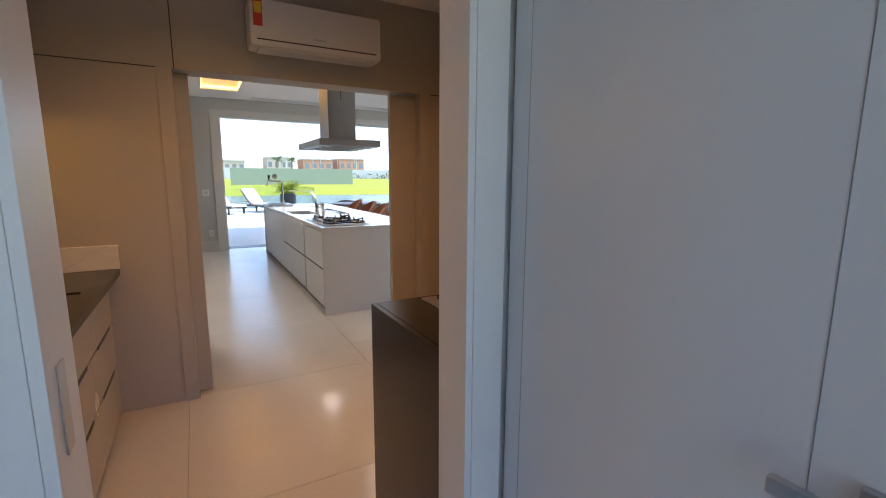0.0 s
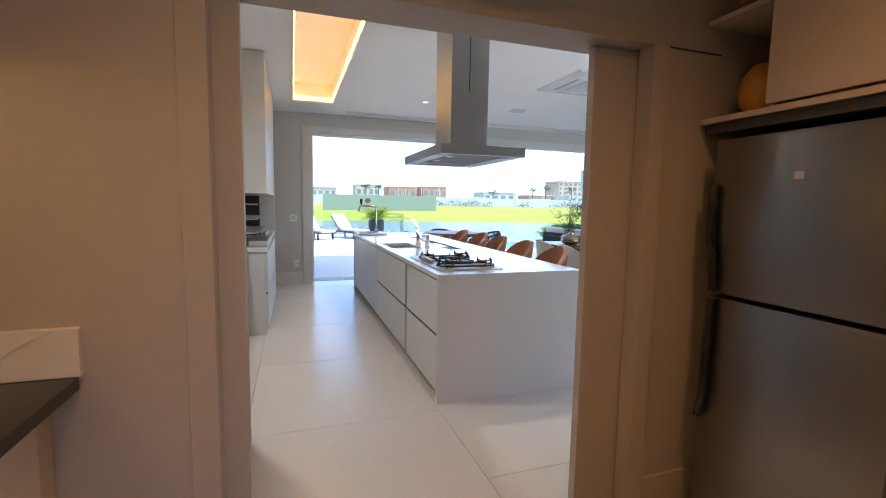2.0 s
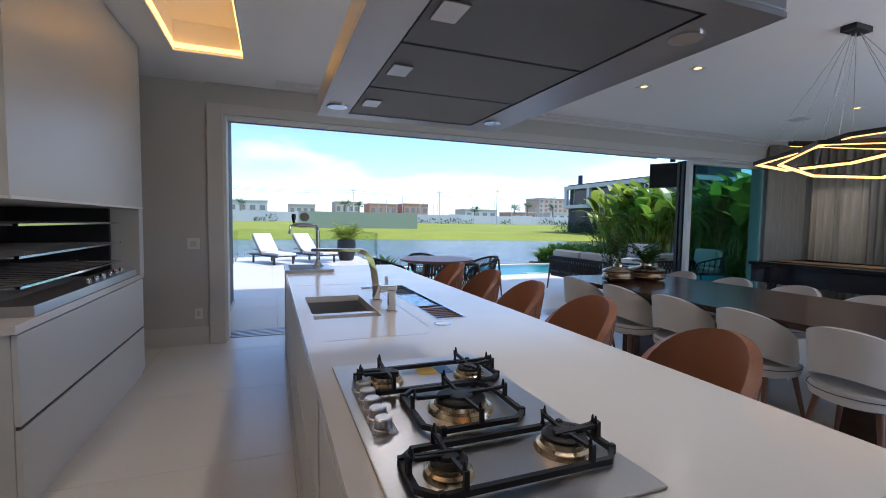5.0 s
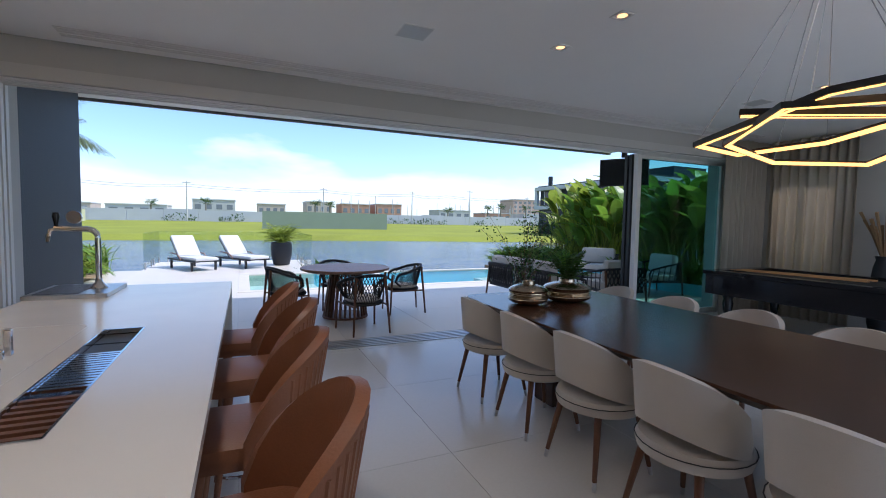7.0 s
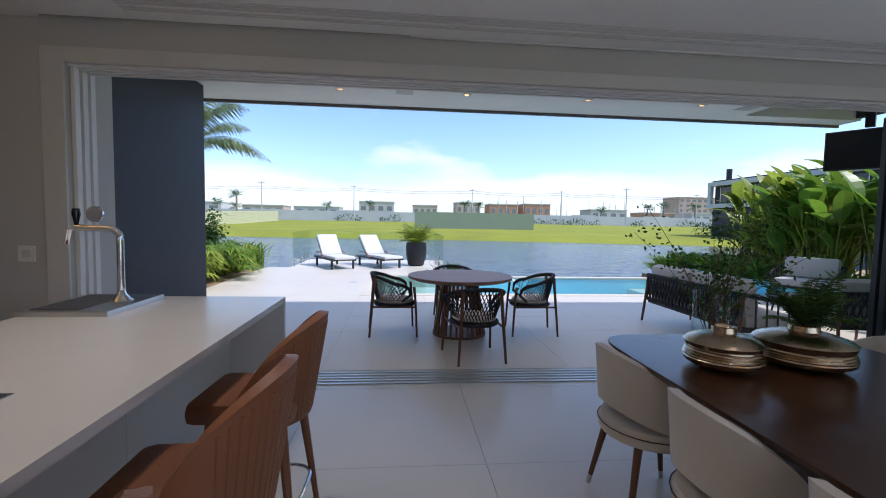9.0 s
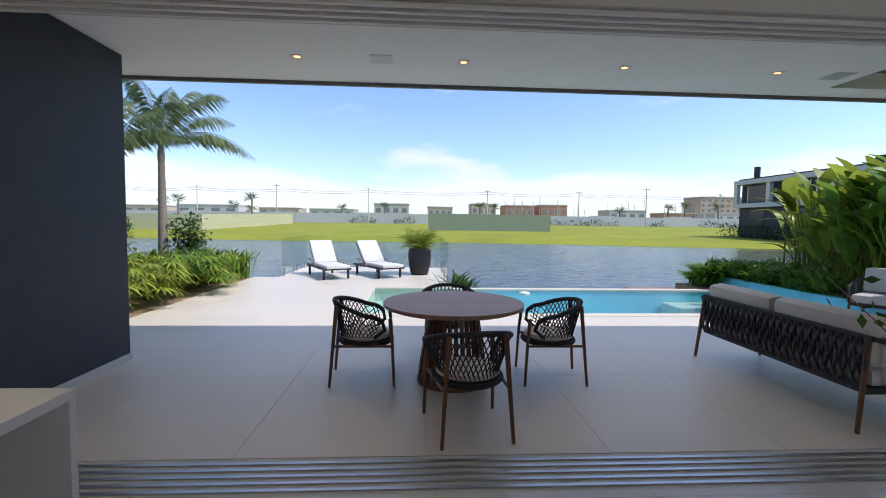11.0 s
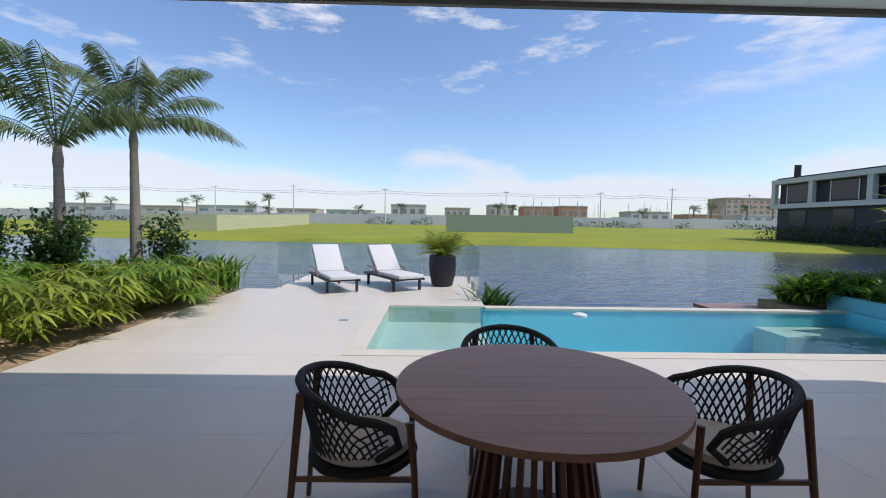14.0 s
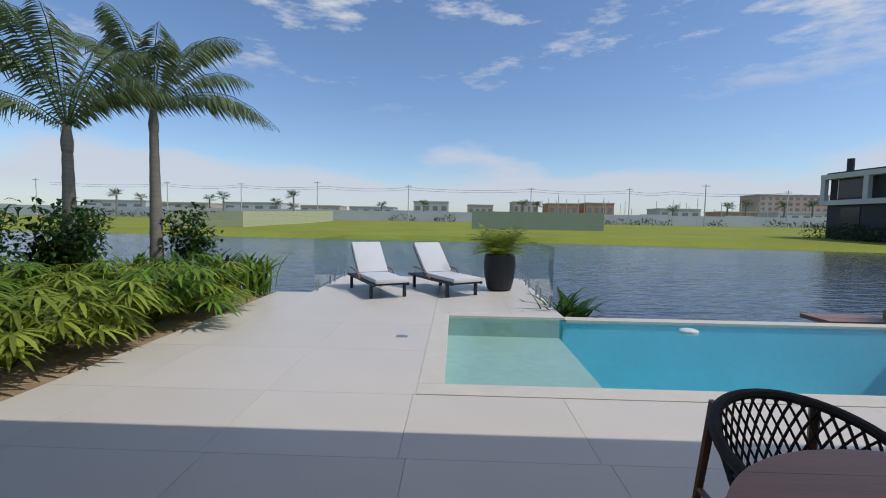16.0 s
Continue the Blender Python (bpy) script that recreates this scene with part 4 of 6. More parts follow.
for n, (y0, y1, z) in (("bowl", (6.42, 6.92, 0.74)), ("slot", (6.24, 6.36, 0.80))):
    part(n, boxes([(1.76, y0, z, 2.10, y1, z + 0.006), (1.755, y0, z, 1.762, y1, 0.884), (2.098, y0, z, 2.105, y1, 0.884), (1.76, y0 - 0.004, z, 2.10, y0 + 0.004, 0.884), (1.76, y1 - 0.004, z, 2.10, y1 + 0.004, 0.884)]), HOODSTEEL, sink)
part("divider", bx(1.762, 6.364, 0.80, 2.098, 6.416, 0.912), QUARTZ, sink)
ch2 = thing("accessory_channel", "steel accessory channel with racks sunk into the worktop", "sink accessory", pose(0, 0, 0))
part("tray", boxes([(2.34, 6.07, 0.85, 2.50, 7.26, 0.856), (2.338, 6.07, 0.85, 2.345, 7.26, 0.923), (2.495, 6.07, 0.85, 2.502, 7.26, 0.923), (2.34, 6.065, 0.85, 2.5, 6.075, 0.923), (2.34, 7.255, 0.85, 2.5, 7.265, 0.923)]), CHROME, ch2)
for k in range(14):
    part("rib", bx(2.348, 6.46 + 0.03 * k, 0.905, 2.492, 6.478 + 0.03 * k, 0.915), CHROME, ch2)
for k in range(7):
    part("wood_bar", bx(2.348, 6.10 + 0.045 * k, 0.87, 2.492, 6.12 + 0.045 * k, 0.915), WALNUT, ch2)
part("dark_insert", boxes([(2.348, 6.92, 0.87, 2.492, 7.06, 0.9), (2.348, 7.08, 0.87, 2.492, 7.245, 0.9)]), BLACKMATT, ch2)
pop = thing("pop_up_socket", "round chrome pop-up socket lid in worktop", "socket", pose(2.33, 5.97, 0.9203))
part("lid", lathe(bmesh.new(), [(0.034, 0), (0.034, 0.003), (0.03, 0.004)], 20), QUARTZ, pop)
part("rim", lathe(bmesh.new(), [(0.042, 0), (0.042, 0.0022)], 20), CHROME, pop)
tap = thing("kitchen_tap", "angular chrome kitchen tap", "tap", pose(2.16, 6.66, 0.92))
part("base", bx(-0.033, -0.033, 0, 0.033, 0.033, 0.014, bevel=0.003), CHROME, tap)
part("column", tube(bmesh.new(), [(0, 0, 0.012), (0, 0, 0.10), (-0.012, 0.004, 0.18), (-0.03, 0.008, 0.25), (-0.06, 0.015, 0.295), (-0.10, 0.024, 0.31)], 0.031, 4, 0.02), CHROME, tap)
part("spout", bx(-0.29, -0.02, -0.009, 0.0, 0.02, 0.009, bevel=0.003), CHROME, tap).matrix_basis = pose(-0.09, 0.02, 0.312, 0, 0, -12)
part("lever", box(bx(0.02, -0.016, 0.05, 0.055, 0.016, 0.082, bevel=0.004), 0.055, -0.01, 0.06, 0.075, 0.01, 0.15, bevel=0.003), CHROME, tap)
part("side_outlet", bx(-0.09, -0.012, 0.075, -0.02, 0.012, 0.09, bevel=0.003), CHROME, tap)
soap = thing("soap_dispenser", "small square chrome soap dispenser", "soap dispenser", pose(2.17, 6.32, 0.92))
part("base", bx(-0.028, -0.028, 0, 0.028, 0.028, 0.01, bevel=0.002), CHROME, soap)
part("stem", bx(-0.019, -0.019, 0.01, 0.019, 0.019, 0.12, bevel=0.003), CHROME, soap)
part("nozzle", bx(-0.065, -0.021, 0.12, 0.024, 0.021, 0.145, bevel=0.003), CHROME, soap)
beer = thing("beer_tower", "chrome beer tap tower on a steel drip tray", "beer tap", pose(1.9, 8.55, 0.92))
tr = part("drip_tray", boxes([(-0.22, -0.27, 0, 0.22, 0.27, 0.028)], bevel=0.004), STEEL, beer)
part("grate", bx(-0.18, -0.23, 0.0285, 0.06, 0.23, 0.031), MESHSTEEL, tr)
part("foot", lathe(bmesh.new(), [(0.06, 0.028), (0.045, 0.04), (0.025, 0.065), (0.02, 0.09)], 20, (0.1, 0.05, 0)), CHROME, beer, smooth=True)
arc = [(0.1, 0.05, 0.08), (0.1, 0.05, 0.38)] + [(0.1 - 0.06 * (1 - math.cos(a * 0.26)), 0.05, 0.38 + 0.06 * math.sin(a * 0.26)) for a in range(1, 7)] + [(-0.14, 0.05, 0.442)]
part("column", tube(bmesh.new(), arc, 0.019, 12), CHROME, beer, smooth=True)
fa = part("faucet", tube(bmesh.new(), [(-0.12, 0.05, 0.44), (-0.16, 0.04, 0.43), (-0.175, 0.03, 0.35)], 0.012, 8), CHROME, beer, smooth=True)
part("tap_handle", lathe(bmesh.new(), [(0.008, 0.44), (0.012, 0.47), (0.022, 0.52), (0.018, 0.55)], 12, (-0.13, 0.05, 0)), BLACKGLOSS, fa, "black tap handle", smooth=True)
bm = lathe(bmesh.new(), [(0.045, -0.008), (0.045, 0.008)], 20)
bmesh.ops.rotate(bm, verts=bm.verts, cent=(0, 0, 0), matrix=Matrix.Rotation(radians(90), 3, "X"))
bmesh.ops.translate(bm, verts=bm.verts, vec=(-0.03, 0.05, 0.52))
part("badge_medallion", bm, CHROME, beer, "round chrome medallion")

for k, (y0, y1, tall) in enumerate(((4.475, 5.36, 0), (5.42, 6.86, 0), (6.864, 7.86, 1), (7.864, 8.865, 1))):
    cu = thing("island_cabinet", "light grey handleless island cabinet", "cabinet", pose(0, 0, 0), "island cabinets")
    part("body", bx(IX0 + 0.03, y0, 0.07, 2.45, y1, 0.735), LACQUER, cu)
    # plinth coloured near-black to imitate shade under the unit
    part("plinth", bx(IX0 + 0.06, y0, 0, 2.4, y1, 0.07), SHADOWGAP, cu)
    if tall:
        part("door", bx(IX0 + 0.008, y0 + 0.002, 0.075, IX0 + 0.03, (y0 + y1) / 2 - 0.001, 0.87, bevel=0.002), LACQUER, cu)
        part("door", bx(IX0 + 0.008, (y0 + y1) / 2 + 0.001, 0.075, IX0 + 0.03, y1 - 0.002, 0.87, bevel=0.002), LACQUER, cu)
    else:
        part("drawer", bx(IX0 + 0.008, y0 + 0.002, 0.075, IX0 + 0.03, y1 - 0.002, 0.468, bevel=0.002), LACQUER, cu)
        part("drawer", bx(IX0 + 0.008, y0 + 0.002, 0.49, IX0 + 0.03, y1 - 0.002, 0.87, bevel=0.002), LACQUER, cu)
        part("grip_groove", bx(IX0 + 0.012, y0 + 0.002, 0.47, IX0 + 0.028, y1 - 0.002, 0.488), SHADOWGAP, cu)
solid("island_filler", bx(IX0 + 0.02, 5.362, 0.07, IX0 + 0.1, 5.418, 0.88), HOODSTEEL, "dark vertical grip profile between island units", "panel")
back = thing("island_back_panel", "light grey panels closing the island's seating side", "panel", pose(0, 0, 0))
for k in range(4):
    part("panel", bx(2.46, IY0 + 0.032 + 1.099 * k, 0, 2.50, IY0 + 0.032 + 1.099 * (k + 1) - 0.003, 0.845), LACQUER, back)

# island hood
hood = thing("island_hood", "brushed steel island hood hanging from ceiling", "cooker hood", pose(0, 0, 0))
part("chimney", bx(1.89, 4.81, 1.82, 2.19, 5.19, CEILING, bevel=0.002), HOODSTEEL, hood)
part("chimney_seam", bx(2.03, 4.8075, 2.25, 2.037, 4.8095, CEILING), SHADOWGAP, hood)
part("canopy", boxes([(1.71, 4.5, 1.762, 2.36, 5.53, 1.82)], bevel=0.004), HOODSTEEL, hood)
part("filter_frame", boxes([(1.71, 4.5, 1.752, 1.80, 5.53, 1.7615), (2.23, 4.5, 1.752, 2.36, 5.53, 1.7615), (1.80, 4.5, 1.752, 2.23, 4.54, 1.7615), (1.80, 5.46, 1.752, 2.23, 5.53, 1.7615)]), HOODSTEEL, hood)
for k in range(3):
    fl = part("grease_filter", bx(1.805, 4.55 + 0.305 * k, 1.754, 2.225, 4.845 + 0.305 * k, 1.7615), MESHSTEEL, hood)
    part("latch", bx(1.82, 4.66 + 0.305 * k, 1.750, 1.865, 4.73 + 0.305 * k, 1.7535), STEEL, fl)
for x, y in ((1.755, 4.62), (2.275, 4.62), (1.755, 5.38), (2.275, 5.38)):
    part("lamp", lathe(bmesh.new(), [(0.03, 1.748), (0.03, 1.752)], 20, (x, y, 0)), CHROME, hood)


# ---- cabinets along the west wall ----
sbs = thing("refrigerator", "side-by-side brushed steel refrigerator", "refrigerator", pose(0, 0, 0))
part("body", bx(-0.39, 3.70, 0.03, 0.35, 4.46, 1.70), HOODSTEEL, sbs)
for y0, y1, yh in ((3.70, 4.12, 4.075), (4.124, 4.46, 4.17)):
    d = part("door", bx(0.352, y0, 0.05, 0.42, y1, 1.70, bevel=0.012), STEEL, sbs, smooth=True)
    part("door_handle", tube(bmesh.new(), [(0.42, yh, 0.55), (0.455, yh, 0.62), (0.465, yh, 0.85), (0.468, yh, 1.05), (0.462, yh, 1.25), (0.45, yh, 1.42), (0.42, yh, 1.48)], 0.013, 8), CHROME, d, "bowed chrome handle", smooth=True)
part("badge", bx(0.42, 4.30, 1.52, 0.4225, 4.36, 1.545), BLACKMATT, sbs)
solid("tall_panel", bx(-0.39, 3.60, 0, 0.40, 3.69, 2.885), LACQUER, "tall light grey end panel beside the refrigerator", "panel")
solid("wall_panel", bx(-0.39, 3.285, 0, 0.36, 3.598, 2.885), LACQUER, "tall light grey pantry panel", "panel")
cu = thing("wall_cabinet", "light grey cabinet above the refrigerator", "cabinet", pose(0, 0, 0), "kitchen wall cabinets")
part("body", bx(-0.39, 3.695, 1.76, 0.38, 4.46, 2.885), LACQUER, cu)
part("door", bx(0.38, 3.70, 1.79, 0.40, 4.455, 2.88, bevel=0.002), LACQUER, cu)
part("vent_slot", bx(0.385, 4.2, 1.735, 0.405, 4.45, 1.77), SHADOWGAP, cu)
cu = thing("base_cabinet", "light grey base cabinet with fluted slatted front", "cabinet", pose(0, 0, 0), "kitchen base cabinets")
part("body", bx(-0.39, 4.47, 0.06, 0.27, 6.5, 0.875), LACQUER, cu)
for k in range(66):
    part("slat", bx(0.271, 4.48 + 0.0305 * k, 0.06, 0.29, 4.498 + 0.0305 * k, 0.87), LACQUER, cu)
solid("kitchen_worktop", boxes([(-0.39, 4.465, 0.88, 0.31, 6.5, 0.92), (-0.39, 6.5, 0.88, 0.50, 8.64, 0.92)]), QUARTZ, "white quartz worktop along the wall", "worktop")
cu = thing("wall_cabinet", "light grey wall cabinet with fluted doors", "cabinet", pose(0, 0, 0), "kitchen wall cabinets")
part("body", bx(-0.39, 4.47, 1.49, 0.0, 6.5, 2.885), LACQUER, cu)
for k in range(34):
    part("slat", bx(0.001, 4.48 + 0.06 * k, 1.49, 0.015, 4.515 + 0.06 * k, 2.88), LACQUER, cu)
cu = thing("base_cabinet", "light grey drawer unit below the barbecue", "cabinet", pose(0, 0, 0), "kitchen base cabinets")
part("body", bx(-0.39, 6.52, 0.0, 0.47, 8.62, 0.875), LACQUER, cu)
part("drawer", bx(0.472, 6.525, 0.06, 0.495, 8.615, 0.43, bevel=0.002), LACQUER, cu)
part("drawer", bx(0.472, 6.525, 0.45, 0.495, 8.615, 0.87, bevel=0.002), LACQUER, cu)
part("grip_groove", bx(0.474, 6.53, 0.432, 0.49, 8.61, 0.448), SHADOWGAP, cu)
cu = thing("chimney_breast", "tall light grey casing over the barbecue", "cabinet", pose(0, 0, 0))
part("casing", bx(-0.39, 6.5, 1.50, 0.50, 8.64, 2.885), LACQUER, cu)
part("side_panel", bx(-0.39, 8.52, 0.921, 0.50, 8.64, 1.499), LACQUER, cu)
part("lower_edge", bx(-0.39, 6.5, 1.485, 0.505, 8.645, 1.4995), TRIM, cu)
bbq = thing("barbecue_grill", "built-in steel barbecue with racks and knobs", "barbecue", pose(0, 0, 0))
part("firebox", boxes([(-0.385, 6.6, 0.921, -0.36, 8.5, 1.48), (-0.36, 8.46, 0.921, 0.3, 8.5, 1.48)]), BLACKMATT, bbq)
for z in (1.05, 1.2, 1.36):
    part("rack_rail", boxes([(-0.3, 6.75, z, 0.42, 6.765, z + 0.012), (-0.3, 8.3, z, 0.42, 8.315, z + 0.012), (0.40, 6.75, z, 0.42, 8.315, z + 0.012)]), CHROME, bbq)
    for k in range(14):
        part("rack_bar", tube(bmesh.new(), [(-0.3, 6.85 + 0.105 * k, z + 0.006), (0.4, 6.85 + 0.105 * k, z + 0.006)], 0.004, 5), STEEL, bbq)
pl = part("control_plate", bx(0.30, 6.7, 0.9215, 0.49, 8.45, 0.975, bevel=0.004), STEEL, bbq)
for k in range(6):
    part("knob", lathe(bmesh.new(), [(0.018, 0.975), (0.017, 1.0), (0.012, 1.003)], 14, (0.42, 7.6 + 0.14 * k, 0)), CHROME, pl, smooth=True)
hobs = thing("glass_hob", "low steel cooktop set in the worktop", "hob", pose(0.06, 6.2, 0.9202))
part("plate", bx(-0.26, -0.26, 0, 0.2, 0.26, 0.03, bevel=0.004), STEEL, hobs)
part("glass_top", bx(-0.24, -0.24, 0.0302, 0.1, 0.24, 0.034), BLACKGLOSS, hobs)
for k in range(5):
    part("knob", lathe(bmesh.new(), [(0.016, 0.03), (0.015, 0.045)], 12, (0.155, -0.2 + 0.1 * k, 0)), BLACKMATT, hobs, smooth=True)


def plate_switch(x, y, z, w, h, label, cat):
    t = thing(cat, label, cat.replace("_", " "), pose(x, y, z))
    part("cover", bx(-w / 2, -0.01, -h / 2, w / 2, 0, h / 2, bevel=0.002), TRIM, t)
    part("rocker", bx(-w / 4, -0.0125, -h / 4, w / 4, -0.0102, h / 4, bevel=0.001), LACQUER, t)


plate_switch(0.76, W0, 1.13, 0.12, 0.12, "white wall switch plate on the grey wall", "light_switch")
plate_switch(0.80, W0, 0.35, 0.075, 0.12, "white power outlet on the grey wall", "power_outlet")


# ---- dining area ----
def shell(bm, prof, thick):
    """prof(u, v) gives points of a curved sheet, which is thickened"""
    nu, nv = 18, 8
    grid = [[bm.verts.new(prof(i / nu, j / nv)) for i in range(nu + 1)] for j in range(nv + 1)]
    fs = [bm.faces.new((grid[j][i], grid[j][i + 1], grid[j + 1][i + 1], grid[j + 1][i])) for j in range(nv) for i in range(nu)]
    bmesh.ops.recalc_face_normals(bm, faces=fs)
    bmesh.ops.solidify(bm, geom=fs, thickness=thick)
    return bm


def dining_chair():
    """faces +x, on the origin"""
    t = thing("dining_chair", "light linen dining chair with curved open back and walnut legs", "chair", None, "chairs round the dining table")
    part("seat", lathe(bmesh.new(), [(0.20, 0.37), (0.245, 0.39), (0.255, 0.43), (0.24, 0.465), (0.15, 0.475)], 28, (0.02, 0, 0)), LINEN, t, smooth=True)

    def back(u, v):
        a = math.pi * (0.5 + 1.0 * u) + (u - 0.5) * 0.25
        lift = math.sin(math.pi * u)
        low = 0.46 + 0.09 * lift ** 1.5
        high = 0.53 + 0.30 * lift ** 0.5
        z = low + (high - low) * v
        r = 0.25 + 0.03 * (z - 0.46) / 0.35
        return (0.02 + r * math.cos(a), r * 1.0 * math.sin(a), z)

    part("backrest", shell(bmesh.new(), back, 0.035), LINEN, t, smooth=True)
    part("piping", tube(bmesh.new(), [(0.02 + 0.256 * math.cos(a * math.pi / 12), 0.256 * math.sin(a * math.pi / 12), 0.44) for a in range(24)], 0.0028, 5, closed=True), STRAP, t, "grey seam piping")
    for sx in (-1, 1):
        for sy in (-1, 1):
            lg = part("leg", tube(bmesh.new(), [(0.02 + sx * 0.15, sy * 0.15, 0.385), (0.02 + sx * 0.21, sy * 0.20, 0.05)], 0.021, 10, 0.013), WALNUT, t, smooth=True)
            part("ferrule", tube(bmesh.new(), [(0.02 + sx * 0.21, sy * 0.20, 0.05), (0.02 + sx * 0.218, sy * 0.207, 0.0)], 0.0135, 10, 0.011), STEEL, lg, "metal foot cap", smooth=True)
    return t


base_chair = dining_chair()
base_chair.matrix_basis = pose(4.86, 8.02, 0, 0, 0, 2)
for y, a in ((7.36, -2), (6.75, 1), (6.14, -1), (5.53, 3)):
    copy_thing(base_chair, pose(4.85, y, 0, 0, 0, a))
for y, a in ((8.12, 178), (7.44, 181), (6.8, 179), (6.15, 182), (5.5, 180)):
    copy_thing(base_chair, pose(6.24, y, 0, 0, 0, a))

tb = thing("dining_table", "long dark walnut dining table with chamfered edge", "table", pose(5.43, 6.65, 0))
bm = bmesh.new()
outline = []
for k in range(40):
    a = 2 * math.pi * k / 40
    c, s = math.cos(a), math.sin(a)
    outline.append((0.70 * math.copysign(abs(c) ** 0.16, c) * (1 - 0.06 * (abs(s) ** 6)), 1.74 * math.copysign(abs(s) ** 0.16, s)))
up = [bm.verts.new((x, y, 0.79)) for x, y in outline]
mid = [bm.verts.new((x, y, 0.775)) for x, y in outline]
lo = [bm.verts.new((x * 0.93, y * 0.97, 0.735)) for x, y in outline]
bm.faces.new(up)
bm.faces.new(lo[::-1])
for a, b in ((up, mid), (mid, lo)):
    for k in range(40):
        bm.faces.new((a[k], b[k], b[(k + 1) % 40], a[(k + 1) % 40]))
part("tabletop", bm, DARKWOOD, tb)
for y in (-1.0, 1.0):
    part("pedestal", bx(-0.28, y - 0.12, 0.0, 0.28, y + 0.12, 0.734, bevel=0.01), DARKWOOD, tb)


def vase(x, y, r, label):
    v = thing("vase", label, "vase", pose(x, y, 0.7902), "bronze vases")
    prof = [(r * 0.45, 0.0), (r * 0.8, 0.015)]
    for k in range(8):
        z = 0.03 + 0.012 * k
        w = r * (0.97 + 0.03 * math.sin(k))
        prof += [(w - 0.004, z), (w, z + 0.006)]
    prof += [(r * 0.9, 0.135), (r * 0.6, 0.155), (r * 0.33, 0.165)]
    part("neck", lathe(bmesh.new(), [(r * 0.32, 0.1655), (r * 0.3, 0.19), (r * 0.32, 0.195), (r * 0.26, 0.192), (r * 0.2, 0.17)], 28), COPPER, v, smooth=True)
    part("body", lathe(bmesh.new(), prof, 36), COPPER, v, smooth=True)
    return v


vase(5.08, 7.80, 0.165, "ribbed hammered bronze vase on the dining table")
vase(5.50, 7.82, 0.205, "wide ribbed bronze vase holding a fern")


def frond(bm, base, direction, length, droop, leaflets, width, rnd, arch=0.6, hang=0.0):
    """a feather leaf: midrib with paired leaflets"""
    d = Vector(direction).normalized()
    pts = []
    for k in range(leaflets + 1):
        u = k / leaflets
        pts.append(Vector(base) + d * length * u + Vector((0, 0, arch * length * (u - droop * u * u))))
    tube(bm, pts[:: max(1, leaflets // 6)] + [pts[-1]], 0.006 * length + 0.002, 4, 0.002)
    for k in range(2, leaflets):
        u = k / leaflets
        ax = (pts[k + 1] - pts[k - 1]).normalized() if k < leaflets else d
        side = ax.cross(Vector((0, 0, 1))).normalized()
        ll = width * math.sin(math.pi * min(0.95, 0.12 + 0.85 * u)) * rnd.uniform(0.8, 1.15)
        for s in (-1, 1):
            tip = pts[k] + side * s * ll * (1 - 0.5 * hang) + ax * ll * 0.55 - Vector((0, 0, ll * (hang + rnd.uniform(0.15, 0.5))))
            mid_ = pts[k] * 0.5 + tip * 0.5 + Vector((0, 0, ll * 0.08))
            w = ax * max(0.006, ll * (0.07 - 0.035 * hang))
            v = [bm.verts.new(p) for p in (pts[k] - w * 0.5, mid_ - w, tip, mid_ + w)]
            bm.faces.new(v)


rnd = random.Random(5)
fern = thing("fern", "small green fern growing from the bronze vase", "plant", pose(5.50, 7.82, 0.96))
bm = bmesh.new()
for k in range(34):
    a = rnd.uniform(0, 6.28)
    frond(bm, (0, 0, 0), (math.cos(a), math.sin(a), rnd.uniform(0.1, 1.3)), rnd.uniform(0.16, 0.33), 0.9, 14, 0.06, rnd, 0.7)
part("fronds", bm, LEAFDARK, fern)

glv = thing("glass_vase", "clear glass cylinder vase with leafy branches", "vase", pose(5.22, 8.08, 0.7902))
bm = bmesh.new()
lathe(bm, [(0.085, 0), (0.085, 0.30), (0.081, 0.30), (0.081, 0.01)], 28)
part("cylinder", bm, GLASS, glv, smooth=True)
br = thing("branches", "airy green branches standing in the glass vase", "plant", pose(5.22, 8.08, 0.80))
bm = bmesh.new()
bl = bmesh.new()
for k in range(20):
    a, ln = rnd.uniform(0, 6.28), rnd.uniform(0.42, 0.74)
    lean = rnd.uniform(0.1, 0.6)
    pts = [Vector((0.03 * math.cos(a), 0.03 * math.sin(a), 0.0))]
    for j in range(1, 8):
        u = j / 7
        pts.append(Vector((math.cos(a + 0.3 * u) * lean * ln * u * (0.4 + u), math.sin(a + 0.3 * u) * lean * ln * u * (0.4 + u), ln * u)))
    tube(bm, pts, 0.003, 4, 0.0012)
    for j in range(3, 8):
        for q in range(9):
            p = pts[j] + Vector((rnd.gauss(0, 0.03), rnd.gauss(0, 0.03), rnd.gauss(0, 0.03)))
            dv = Vector((rnd.gauss(0, 1), rnd.gauss(0, 1), rnd.gauss(0, 0.7))).normalized() * rnd.uniform(0.015, 0.034)
            sv = dv.cross(Vector((rnd.gauss(0, 1), rnd.gauss(0, 1), rnd.gauss(0, 1)))).normalized() * 0.008
            bl.faces.new([bl.verts.new(c) for c in (p, p + dv * 0.5 + sv, p + dv, p + dv * 0.5 - sv)])
tagged(part("stems", bm, WALNUT, br), kind="stuff")
tagged(part("leaves", bl, LEAFDARK, br), kind="stuff")


